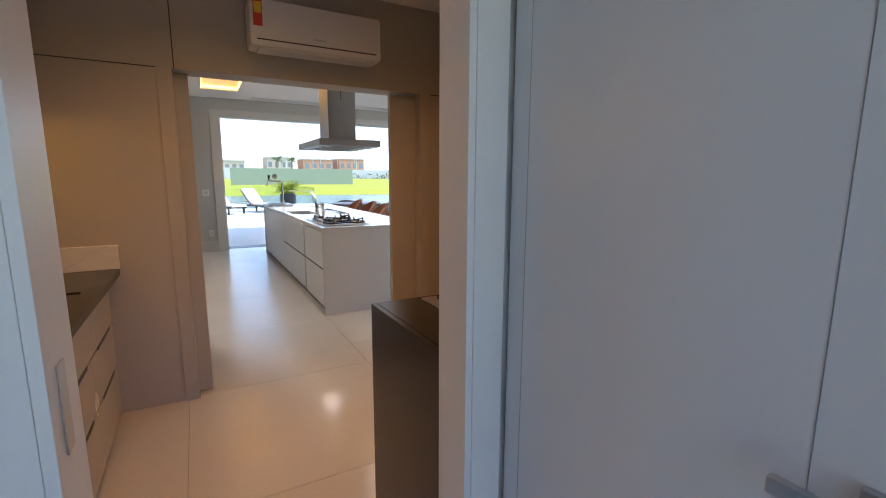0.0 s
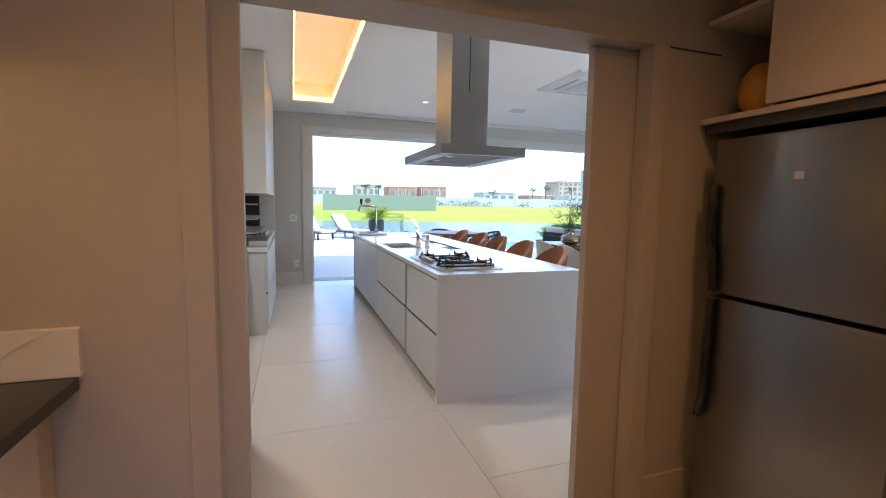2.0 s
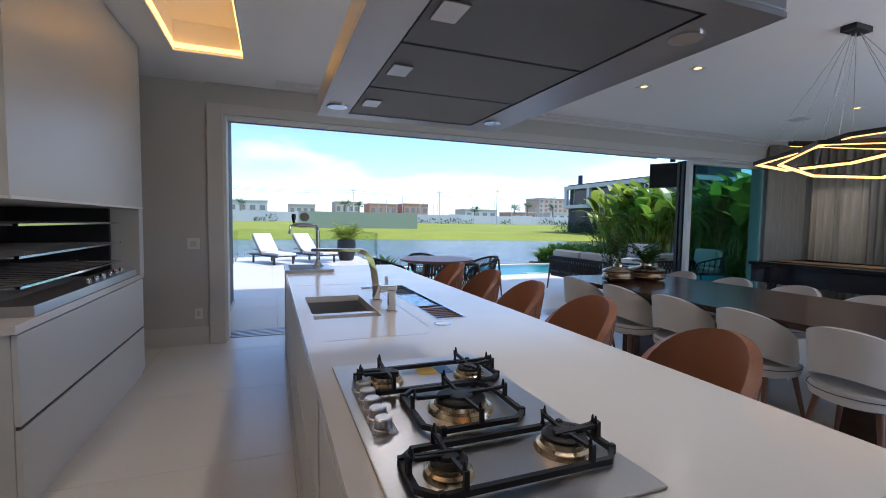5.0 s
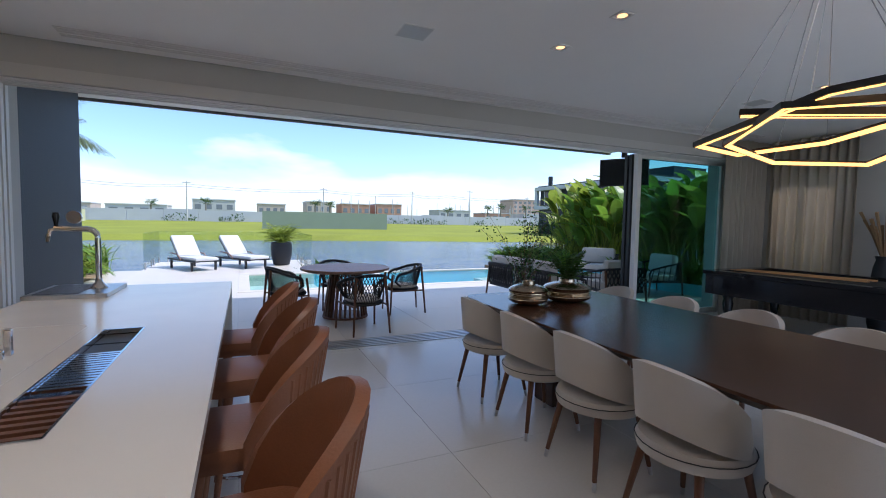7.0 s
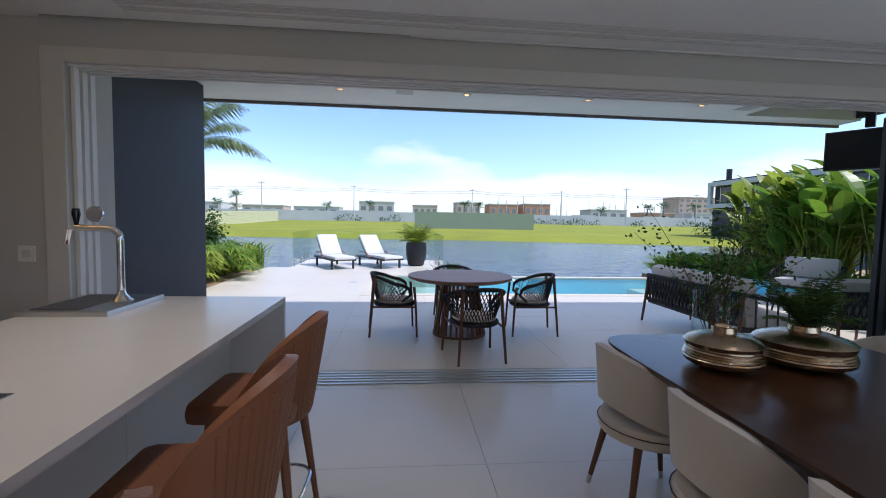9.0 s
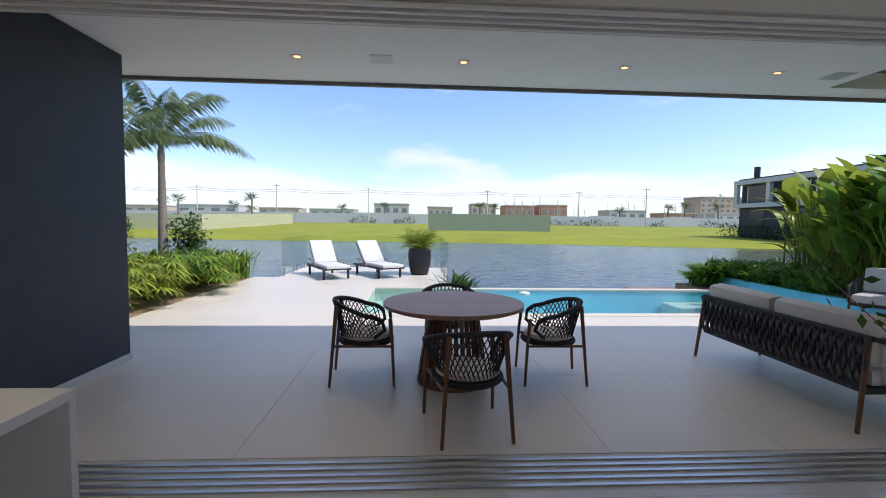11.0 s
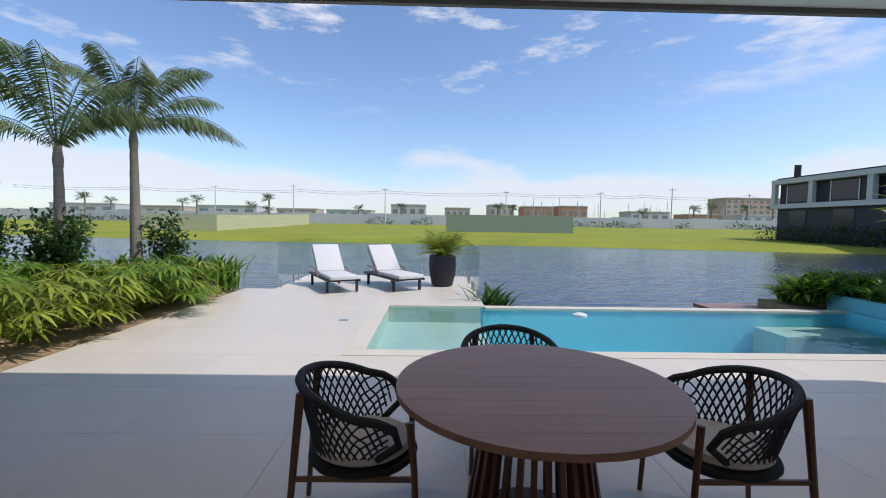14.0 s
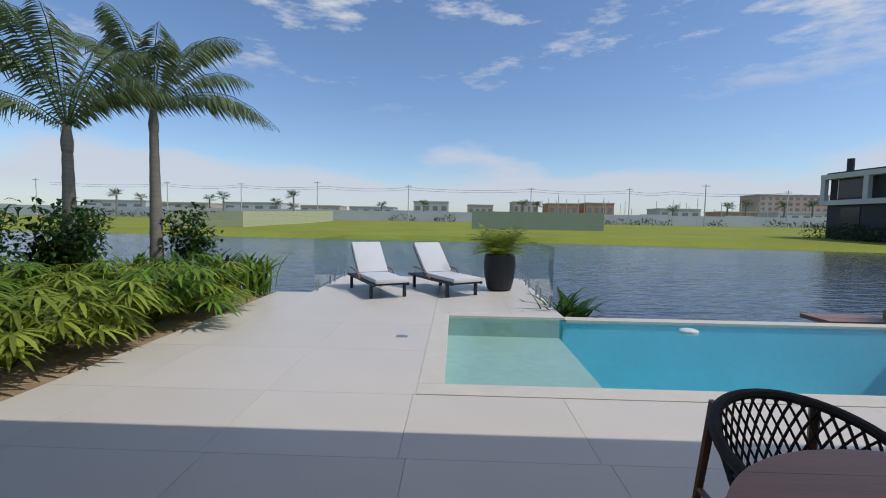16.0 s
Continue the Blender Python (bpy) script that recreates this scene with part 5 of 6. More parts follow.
def bar_stool():
    """faces -x, on the origin"""
    t = thing("bar_stool", "tan leather bar stool with fluted wrap-round back", "bar stool", None, "stools at the island")
    bm = bx(-0.25, -0.205, 0.60, 0.18, 0.205, 0.695, bevel=0.04)
    part("seat", bm, LEATHER, t, smooth=True)

    def back(u, v):
        a = -math.pi * 0.5 + math.pi * 1.0 * u
        lift = math.cos((u - 0.5) * math.pi * 0.98)
        high = 0.67 + 0.355 * lift ** 0.62
        z = 0.58 + (high - 0.58) * v
        flare = 0.075 * v * lift
        r = 0.225 + flare
        return (-0.02 + r * math.cos(a) * 1.0, (r + 0.012) * math.sin(a) * (0.95 - 0.03 * v), z)

    part("backrest", shell(bmesh.new(), back, 0.038), LEATHER, t, smooth=True)
    for k in range(19):
        u = 0.2 + 0.6 * k / 18
        pts = []
        for j in range(6):
            p = Vector(back(u, 0.04 + 0.88 * j / 5))
            out = Vector((p.x + 0.02, p.y, 0)).normalized()
            pts.append(p - out * 0.0045)
        part("flute", tube(bmesh.new(), pts, 0.0085, 6), LEATHER, t, smooth=True)
    for sx in (-1, 1):
        for sy in (-1, 1):
            part("leg", tube(bmesh.new(), [(-0.02 + sx * 0.14, sy * 0.15, 0.60), (-0.02 + sx * 0.21, sy * 0.21, 0.0)], 0.023, 10, 0.012), LEATHER, t, "leather-wrapped leg", smooth=True)
    part("footrest", tube(bmesh.new(), [(-0.02 + 0.2 * math.copysign(abs(math.cos(a * math.pi / 12)) ** 0.5, math.cos(a * math.pi / 12)), 0.205 * math.copysign(abs(math.sin(a * math.pi / 12)) ** 0.5, math.sin(a * math.pi / 12)), 0.22) for a in range(24)], 0.009, 8, closed=True), CHROME, t, "chrome foot rail")
    return t


st = bar_stool()
st.matrix_basis = pose(2.87, 5.13, 0)
for x, y, a in ((2.95, 5.88, 2), (2.96, 6.53, -3), (3.02, 7.22, 1), (3.0, 7.9, -2)):
    copy_thing(st, pose(x, y, 0, 0, 0, a))

# billiard table
pt = thing("billiard_table", "black billiard table with turned legs", "billiard table", pose(9.75, 7.8, 0))
part("apron", boxes([(-0.70, -1.25, 0.50, -0.64, 1.25, 0.78), (0.64, -1.25, 0.50, 0.70, 1.25, 0.78), (-0.64, -1.25, 0.50, 0.64, -1.19, 0.78), (-0.64, 1.19, 0.50, 0.64, 1.25, 0.78)], bevel=0.01), BLACKGLOSS, pt)
part("rail_cushion", boxes([(-0.73, -1.28, 0.781, -0.58, 1.28, 0.84), (0.58, -1.28, 0.781, 0.73, 1.28, 0.84), (-0.58, -1.28, 0.781, 0.58, -1.13, 0.84), (-0.58, 1.13, 0.781, 0.58, 1.28, 0.84)], bevel=0.012), BLACKGLOSS, pt)
part("bed_cloth", bx(-0.62, -1.17, 0.74, 0.62, 1.17, 0.80), BLACKMATT, pt, "dark playing cloth")
for x in (-0.55, 0.55):
    for y in (-1.0, 1.0):
        part("leg", lathe(bmesh.new(), [(0.05, 0), (0.055, 0.03), (0.03, 0.06), (0.045, 0.2), (0.07, 0.38), (0.055, 0.44), (0.08, 0.5)], 16, (x, y, 0)), BLACKGLOSS, pt, smooth=True)
for k, (x0, x1) in enumerate(((-0.45, -0.25), (-0.32, -0.2), (-0.2, -0.02))):
    cue = thing("billiard_cue", "maple billiard cue lying across the table", "cue", pose(9.75, 7.8, 0.853), "billiard cues")
    part("shaft", tube(bmesh.new(), [(x0, 1.05, 0), (x1, -0.4, 0)], 0.006, 8, 0.012), CUEWOOD, cue, smooth=True)

fv = thing("floor_vase", "tall dark floor vase with dried pampas grass", "vase", pose(10.75, 7.75, 0))
part("body", lathe(bmesh.new(), [(0.09, 0), (0.13, 0.2), (0.14, 0.6), (0.1, 0.95), (0.075, 1.05), (0.09, 1.1)], 20), POT, fv, smooth=True)
bm = bmesh.new()
for k in range(26):
    a, l = rnd.uniform(0, 6.28), rnd.uniform(0.35, 0.6)
    e = Vector((math.cos(a) * l * 0.45, math.sin(a) * l * 0.45, 1.1 + l))
    tube(bm, [(0, 0, 1.0), e * 0.55 + Vector((0, 0, 0.5)), e], 0.004, 4, 0.022)
part("dried_grass", bm, DRYGRASS, fv)
plate_switch(11.14, 7.95, 1.1, 0.1, 0.12, "white wall switch on the grey wall", "light_switch")


# ---- terrace ----
rt = thing("round_table", "round brown teak table on a slatted drum base", "table", pose(4.345, 11.5, 0))
for k in range(9):
    y0, y1 = -0.66 + 1.32 * k / 9, -0.66 + 1.32 * (k + 1) / 9 - 0.0015
    bm = bmesh.new()
    n = 10
    ring = []
    ysamp = [y0 + (y1 - y0) * j / n for j in range(n + 1)]
    right = [(math.sqrt(max(0.0, 0.66 ** 2 - y * y)), y) for y in ysamp]
    left = [(-x, y) for x, y in reversed(right)]
    loop = [p for i, p in enumerate(right + left) if i == 0 or (Vector(p) - Vector((right + left)[i - 1])).length > 1e-4]
    if (Vector(loop[0]) - Vector(loop[-1])).length < 1e-4:
        loop.pop()
    a = [bm.verts.new((x, y, 0.752)) for x, y in loop]
    b = [bm.verts.new((x, y, 0.722)) for x, y in loop]
    bm.faces.new(a)
    bm.faces.new(b[::-1])
    for i in range(len(loop)):
        bm.faces.new((a[i], b[i], b[(i + 1) % len(loop)], a[(i + 1) % len(loop)]))
    part("plank", bm, TEAK, rt)
part("underframe", lathe(bmesh.new(), [(0.60, 0.70), (0.645, 0.7215)], 40), TEAK, rt)
# slats and base ring take darker wood to imitate shade under the top
for k in range(28):
    a = 2 * math.pi * k / 28
    c, s = math.cos(a), math.sin(a)
    part("slat", tube(bmesh.new(), [(0.32 * c, 0.32 * s, 0.02), (0.30 * c, 0.30 * s, 0.2), (0.22 * c, 0.22 * s, 0.70)], 0.018, 4), WALNUT, rt)
part("base_ring", lathe(bmesh.new(), [(0.34, 0), (0.34, 0.03), (0.30, 0.03)], 32), WALNUT, rt)


def rope_chair():
    """faces +x, on the origin"""
    t = thing("rope_armchair", "walnut outdoor armchair with charcoal rope lattice back", "chair", None, "chairs round the terrace table")
    for sy in (-1, 1):
        part("leg", tube(bmesh.new(), [(-0.24, sy * 0.20, 0.74), (-0.30, sy * 0.25, 0.0)], 0.02, 8, 0.013), WALNUT, t, smooth=True)
        part("leg", tube(bmesh.new(), [(0.24, sy * 0.25, 0.62), (0.26, sy * 0.27, 0.42), (0.28, sy * 0.28, 0.0)], 0.018, 8, 0.013), WALNUT, t, smooth=True)
        part("side_rail", tube(bmesh.new(), [(-0.27, sy * 0.225, 0.37), (0.265, sy * 0.265, 0.37)], 0.013, 6), WALNUT, t, smooth=True)

    def edge(u, low):
        a = math.pi * (0.5 + u) + (u - 0.5) * 0.7
        lift = math.sin(math.pi * u)
        if low:
            return Vector((0.02 + 0.215 * math.cos(a), 0.215 * math.sin(a), 0.43 - 0.02 * lift))
        return Vector((0.02 + 0.30 * math.cos(a) + (0.05 if lift < 0.3 else 0.0), 0.31 * math.sin(a), 0.60 + 0.16 * lift ** 0.8))

    part("arm_rail", tube(bmesh.new(), [edge(k / 30, False) for k in range(31)], 0.021, 8), ROPE, t, "rope-wrapped arm rail", smooth=True)
    for sy, u in ((-1, 0.0), (1, 1.0)):
        e, l = edge(u, False), edge(u, True)
        part("arm_front", tube(bmesh.new(), [e, e * 0.5 + l * 0.5 + Vector((0.06, 0, 0.0)), l], 0.018, 8), ROPE, t, smooth=True)
    lat = bmesh.new()
    n = 26
    for k in range(-4, n + 1):
        for s in (1, -1):
            pts = []
            for j in range(7):
                v = j / 6
                u = (k + (4 * v if s > 0 else 4 - 4 * v)) / n
                if 0 <= u <= 1:
                    lo_, hi = edge(u, True), edge(u, False)
                    p = lo_.lerp(hi, v)
                    pts.append(p + Vector((0.012 * s, 0, 0)))
            if len(pts) > 1:
                tube(lat, pts, 0.0055, 4)
    part("rope_lattice", lat, ROPE, t)
    part("seat_frame", lathe(bmesh.new(), [(0.25, 0.36), (0.265, 0.38), (0.26, 0.40), (0.22, 0.40)], 24, (0.02, 0, 0)), ROPE, t, smooth=True)
    part("cushion", lathe(bmesh.new(), [(0.21, 0.401), (0.235, 0.42), (0.225, 0.45), (0.12, 0.46)], 24, (0.02, 0, 0)), LINEN, t, "beige seat cushion", smooth=True)
    return t


rc = rope_chair()
rc.matrix_basis = pose(3.50, 11.58, 0, 0, 0, 4)
copy_thing(rc, pose(5.30, 11.57, 0, 0, 0, 176))
copy_thing(rc, pose(4.38, 10.52, 0, 0, 0, 98))
copy_thing(rc, pose(4.36, 12.30, 0, 0, 0, -88))


def strap_sofa(name, label, length, m, group):
    """faces +x, on the origin"""
    t = thing(name, label, "sofa" if length > 1.1 else "armchair", m, group)
    h = length / 2
    for sy in (-1, 1):
        part("leg", tube(bmesh.new(), [(-0.33, sy * h * 0.97, 0.70), (-0.40, sy * h, 0.0)], 0.024, 8, 0.016), WALNUT, t, smooth=True)
        part("leg", tube(bmesh.new(), [(0.34, sy * h * 0.97, 0.40), (0.38, sy * h, 0.0)], 0.022, 8, 0.015), WALNUT, t, smooth=True)
        part("arm", tube(bmesh.new(), [(-0.33, sy * h, 0.70), (0.1, sy * (h + 0.03), 0.62), (0.34, sy * (h + 0.02), 0.56), (0.38, sy * h, 0.45), (0.36, sy * h, 0.34)], 0.02, 8), ROPE, t, smooth=True)
        for k in range(5):
            x = -0.22 + 0.13 * k
            part("arm_strap", tube(bmesh.new(), [(x, sy * (h + 0.02), 0.66 - 0.1 * k * 0.25), (x + 0.03, sy * h, 0.32)], 0.012, 4), STRAP, t)
    part("top_rail", tube(bmesh.new(), [(-0.33, -h, 0.70), (-0.36, 0, 0.71), (-0.33, h, 0.70)], 0.02, 8), ROPE, t, smooth=True)
    part("seat_rail", boxes([(-0.33, -h + 0.02, 0.28, 0.36, h - 0.02, 0.33)], bevel=0.008), BLACKMATT, t)
    n = int(length / 0.075)
    for k in range(n):
        y = -h + 0.04 + (length - 0.08) * k / max(1, n - 1)
        for s in (-1, 1):
            pts = [(-0.355 + 0.012 * s * math.sin(j * 1.57), y + s * 0.035 * math.cos(j * 1.05), 0.70 - 0.38 * j / 6) for j in range(7)]
            part("back_strap", tube(bmesh.new(), pts, 0.016, 4), STRAP, t)
    m_ = max(1, round(length / 0.8))
    for k in range(m_):
        y0, y1 = -h + 0.03 + (length - 0.06) * k / m_, -h + 0.03 + (length - 0.06) * (k + 1) / m_ - 0.01
        part("seat_cushion", bx(-0.28, y0, 0.332, 0.38, y1, 0.46, bevel=0.04), LINEN, t, "cream seat cushion", smooth=True)
        o = part("back_cushion", bx(-0.09, y0 + 0.01, -0.2, 0.09, y1 - 0.01, 0.2, bevel=0.07), LINEN, t, "cream back cushion", smooth=True)
        o.matrix_basis = pose(-0.22, 0, 0.66, 0, -10, 0)
    return t


strap_sofa("outdoor_sofa", "outdoor sofa with woven grey strap back and cream cushions", 1.9, pose(7.62, 11.28, 0, 0, 0, 0), "terrace seating")
strap_sofa("outdoor_armchair", "cream cushioned outdoor armchair with strap arms", 0.85, pose(11.0, 11.6, 0, 0, 0, 165), "terrace seating")
strap_sofa("outdoor_armchair", "cream cushioned outdoor armchair beside the planting", 0.95, pose(11.35, 13.7, 0, 0, 0, -150), "terrace seating")
strap_sofa("outdoor_armchair", "low outdoor armchair with dark woven back", 0.8, pose(9.0, 10.75, 0, 0, 0, 80), "terrace seating")
lt = thing("coffee_table", "low round dark outdoor coffee table", "table", pose(9.55, 12.0, 0))
part("top", lathe(bmesh.new(), [(0.40, 0.38), (0.42, 0.39), (0.42, 0.41), (0.40, 0.415)], 32), BLACKMATT, lt, smooth=True)
for a in range(3):
    part("leg", tube(bmesh.new(), [(0.3 * math.cos(a * 2.09), 0.3 * math.sin(a * 2.09), 0.38), (0.36 * math.cos(a * 2.09), 0.36 * math.sin(a * 2.09), 0)], 0.014, 6), BLACKMATT, lt)
tv = thing("television", "dark outdoor television hanging from the terrace ceiling", "television", pose(9.85, 11.43, 2.52, 0, 0, -58))
part("screen", bx(-0.44, -0.03, -0.25, 0.44, -0.024, 0.25), BLACKGLOSS, tv)
part("casing", bx(-0.46, -0.023, -0.27, 0.46, 0.04, 0.27, bevel=0.006), BLACKMATT, tv)
part("bracket", bx(-0.05, -0.02, 0.29, 0.05, 0.05, 0.73), BLACKMATT, tv)
solid("pergola_beam", boxes([(8.9, 10.6, 3.2, 9.0, 12.5, 3.36), (10.8, 10.6, 3.2, 10.9, 12.86, 3.36), (9.0, 11.4, 3.24, 10.8, 11.5, 3.36)]), BLACKMATT, "dark metal pergola beams beside the roof edge", "beam")


def lounger(m):
    t = thing("sun_lounger", "dark framed sun lounger with raised back and white cushion", "sun lounger", m, "loungers on the deck")
    for sx in (-1, 1):
        part("side_rail", boxes([(sx * 0.32 - 0.02, -0.95, 0.24, sx * 0.32 + 0.02, 0.85, 0.29)], bevel=0.006), BLACKMATT, t)
        for y in (-0.75, 0.6):
            part("leg", bx(sx * 0.32 - 0.025, y - 0.03, 0, sx * 0.32 + 0.025, y + 0.03, 0.239, bevel=0.004), BLACKMATT, t)
        part("arm_rest", tube(bmesh.new(), [(sx * 0.36, -0.15, 0.28), (sx * 0.37, 0.05, 0.42), (sx * 0.37, 0.5, 0.45)], 0.018, 6), TEAK, t, "wooden arm rest")
    part("slat_base", bx(-0.30, -0.92, 0.25, 0.30, 0.84, 0.28), BLACKMATT, t)
    part("seat_cushion", bx(-0.31, -0.97, 0.285, 0.31, 0.14, 0.37, bevel=0.035), WHITECLOTH, t, smooth=True)
    o = part("back_cushion", bx(-0.31, 0.0, -0.04, 0.31, 0.80, 0.045, bevel=0.035), WHITECLOTH, t, smooth=True)
    o.matrix_basis = pose(0, 0.14, 0.35, 46, 0, 0)
    o = part("back_frame", bx(-0.30, 0.0, -0.075, 0.30, 0.78, -0.042), BLACKMATT, t)
    o.matrix_basis = pose(0, 0.14, 0.35, 46, 0, 0)
    return t


lo1 = lounger(pose(1.56, 19.47, 0, 0, 0, 28))
copy_thing(lo1, pose(2.86, 19.77, 0, 0, 0, 32))

pot = thing("planter_pot", "tall round black planter pot on the deck", "plant pot", pose(4.05, 20.0, 0))
part("pot", lathe(bmesh.new(), [(0.20, 0), (0.25, 0.03), (0.31, 0.3), (0.33, 0.55), (0.31, 0.72), (0.29, 0.74), (0.27, 0.70)], 32), POT, pot, smooth=True)
pp = thing("potted_plant", "bushy arching green potted plant", "plant", pose(4.05, 20.0, 0.68))
bm = bmesh.new()
for k in range(80):
    a, el = rnd.uniform(0, 6.28), rnd.uniform(0.05, 1.6)
    frond(bm, (rnd.gauss(0, 0.06), rnd.gauss(0, 0.06), 0), (math.cos(a), math.sin(a), el), rnd.uniform(0.55, 0.9), 1.05, 16, 0.17, rnd, 0.75)
part("fronds", bm, LEAFLIGHT, pp)

# glass balustrade
bal = thing("glass_balustrade", "frameless glass balustrade on steel spigots", "balustrade", pose(0, 0, 0))
for (ax, ay), (cx, cy), n in (((0.42, 19.22), (0.42, 21.82), 2), ((0.42, 21.85), (4.72, 21.85), 3), ((4.72, 21.82), (4.72, 17.98), 3)):
    for k in range(n):
        p0, p1 = Vector((ax, ay, 0)).lerp(Vector((cx, cy, 0)), k / n), Vector((ax, ay, 0)).lerp(Vector((cx, cy, 0)), (k + 1) / n)
        d = (p1 - p0).normalized()
        s = Vector((-d.y, d.x, 0)) * 0.006
        q0, q1 = p0 + d * 0.012, p1 - d * 0.012
        bm = bmesh.new()
        c8 = [bm.verts.new(q + o + Vector((0, 0, z))) for z in (0.08, 1.03) for q, o in ((q0, s), (q1, s), (q1, -s), (q0, -s))]
        for f in ((0, 1, 2, 3), (7, 6, 5, 4), (0, 4, 5, 1), (1, 5, 6, 2), (2, 6, 7, 3), (3, 7, 4, 0)):
            bm.faces.new([c8[i] for i in f])
        gp = part("glass_panel", bm, GLASS, bal)
        gp.visible_shadow = False
        for u in (0.15, 0.85):
            c = q0.lerp(q1, u)
            part("spigot", cyl(bmesh.new(), (c.x, c.y, 0), 0.022, 0.2, 12), STEEL, bal)
solid("floor_drain", bx(2.42, 16.1, 0.001, 2.56, 16.2, 0.005), STEEL, "small square steel floor drain", "drain")
solid("jetty", boxes([(9.9, 18.9, -0.35, 12.0, 19.2, -0.27), (9.9, 19.22, -0.35, 12.0, 19.6, -0.27), (10.0, 19.0, -1.2, 10.1, 19.1, -0.36)]), TEAK, "low wooden jetty boards by the lake", "jetty")


# ---- planting ----
def blade_leaf(bm, base, tip, width, curl, n=5, fold=0.15):
    """a broad leaf between two points, arching, folded along its midrib"""
    base, tip = Vector(base), Vector(tip)
    ax = tip - base
    side = ax.cross(Vector((0, 0, 1)))
    if side.length < 1e-3:
        side = Vector((1, 0, 0))
    side.normalize()
    up = side.cross(ax).normalized()
    rows = []
    for k in range(n + 1):
        u = k / n
        c = base + ax * u + up * curl * math.sin(math.pi * u) * ax.length - Vector((0, 0, 0.18 * ax.length * u * u))
        w = width * (math.sin(math.pi * (0.06 + 0.92 * u)) ** 0.75)
        rows.append((bm.verts.new(c - side * w + up * w * fold), bm.verts.new(c), bm.verts.new(c + side * w + up * w * fold)))
    for a, b in zip(rows, rows[1:]):
        bm.faces.new((a[0], a[1], b[1], b[0]))
        bm.faces.new((a[1], a[2], b[2], b[1]))


def strelitzia(seed, height_, m, material, count=22):
    r = random.Random(seed)
    t = thing("bird_of_paradise", "tall giant bird of paradise with broad paddle leaves", "plant", m, "tall planting by the terrace")
    st_, lf = bmesh.new(), bmesh.new()
    for k in range(count):
        a = r.uniform(0, 6.28)
        b = (r.gauss(0, 0.22), r.gauss(0, 0.22), 0)
        hh = height_ * r.uniform(0.25, 0.78)
        sp = r.uniform(0.15, 0.5)
        top_ = Vector((b[0] + math.cos(a) * sp, b[1] + math.sin(a) * sp, hh))
        tube(st_, [b, (b[0] * 0.7 + top_.x * 0.3, b[1] * 0.7 + top_.y * 0.3, hh * 0.5), top_], 0.022, 5, 0.012)
        ln = r.uniform(0.7, 1.15)
        el = r.uniform(0.3, 2.2)
        dv = Vector((math.cos(a), math.sin(a), el)).normalized() * ln
        blade_leaf(lf, top_, top_ + dv, r.uniform(0.12, 0.21), r.uniform(0.02, 0.14), 6, r.uniform(0.05, 0.35))
    part("stems", st_, LEAFLIGHT, t)
    part("leaves", lf, material, t)
    return t


s1 = strelitzia(11, 2.7, pose(13.3, 16.5, 0.1), LEAFLIGHT, 46)
s2 = strelitzia(12, 2.9, pose(12.8, 14.6, 0.1), LEAF, 46)
s3 = strelitzia(13, 2.6, pose(13.2, 13.2, 0.1), LEAF, 46)
for k, (m_, x, y, a) in enumerate(((s1, 13.4, 15.5, 70), (s2, 14.6, 17.3, 130), (s3, 12.5, 12.4, 200), (s1, 13.0, 11.6, 250), (s2, 13.9, 14.2, 40), (s3, 12.9, 15.5, 300), (s1, 13.9, 17.9, 160), (s2, 13.6, 12.4, 10), (s3, 14.5, 16.2, 90), (s1, 12.9, 10.6, 20))):
    copy_thing(m_, pose(x, y, 0.1, 0, 0, a))


def arching_plant(seed, n, size, material, m, name, label, group, steep=(0.3, 1.6)):
    r = random.Random(seed)
    t = thing(name, label, "plant", m, group)
    bm = bmesh.new()
    for k in range(n):
        a, el = r.uniform(0, 6.28), r.uniform(*steep)
        b = Vector((r.gauss(0, size * 0.12), r.gauss(0, size * 0.12), 0))
        dv = Vector((math.cos(a), math.sin(a), el)).normalized() * size * r.uniform(0.6, 1.0)
        blade_leaf(bm, b, b + dv, size * r.uniform(0.025, 0.045), r.uniform(0.05, 0.2), 5, 0.3)
    part("leaves", bm, material, t)
    return t


def lobed_plant(seed, n, size, material, m, label, group):
    """deeply cut fan leaves on long stalks"""
    r = random.Random(seed)
    t = thing("philodendron", label, "plant", m, group)
    bm, sb = bmesh.new(), bmesh.new()
    for k in range(n):
        a, el = r.uniform(0, 6.28), r.uniform(0.35, 1.5)
        dv = Vector((math.cos(a), math.sin(a), el)).normalized() * size * r.uniform(0.55, 1.0)
        tube(sb, [(0, 0, 0), dv * 0.5 + Vector((0, 0, 0.06)), dv], 0.009, 4, 0.005)
        out = Vector((math.cos(a), math.sin(a), -0.25)).normalized()
        sd = out.cross(Vector((0, 0, 1))).normalized()
        for j in range(9):
            f = (j - 4) / 4
            dr = (out * math.cos(f * 1.9) + sd * math.sin(f * 1.9)).normalized()
            ln = size * r.uniform(0.26, 0.38) * (1 - 0.25 * abs(f))
            blade_leaf(bm, dv, dv + dr * ln, ln * 0.075, 0.08, 3, 0.2)
    part("stalks", sb, LEAFLIGHT, t)
    part("leaves", bm, material, t)
    return t


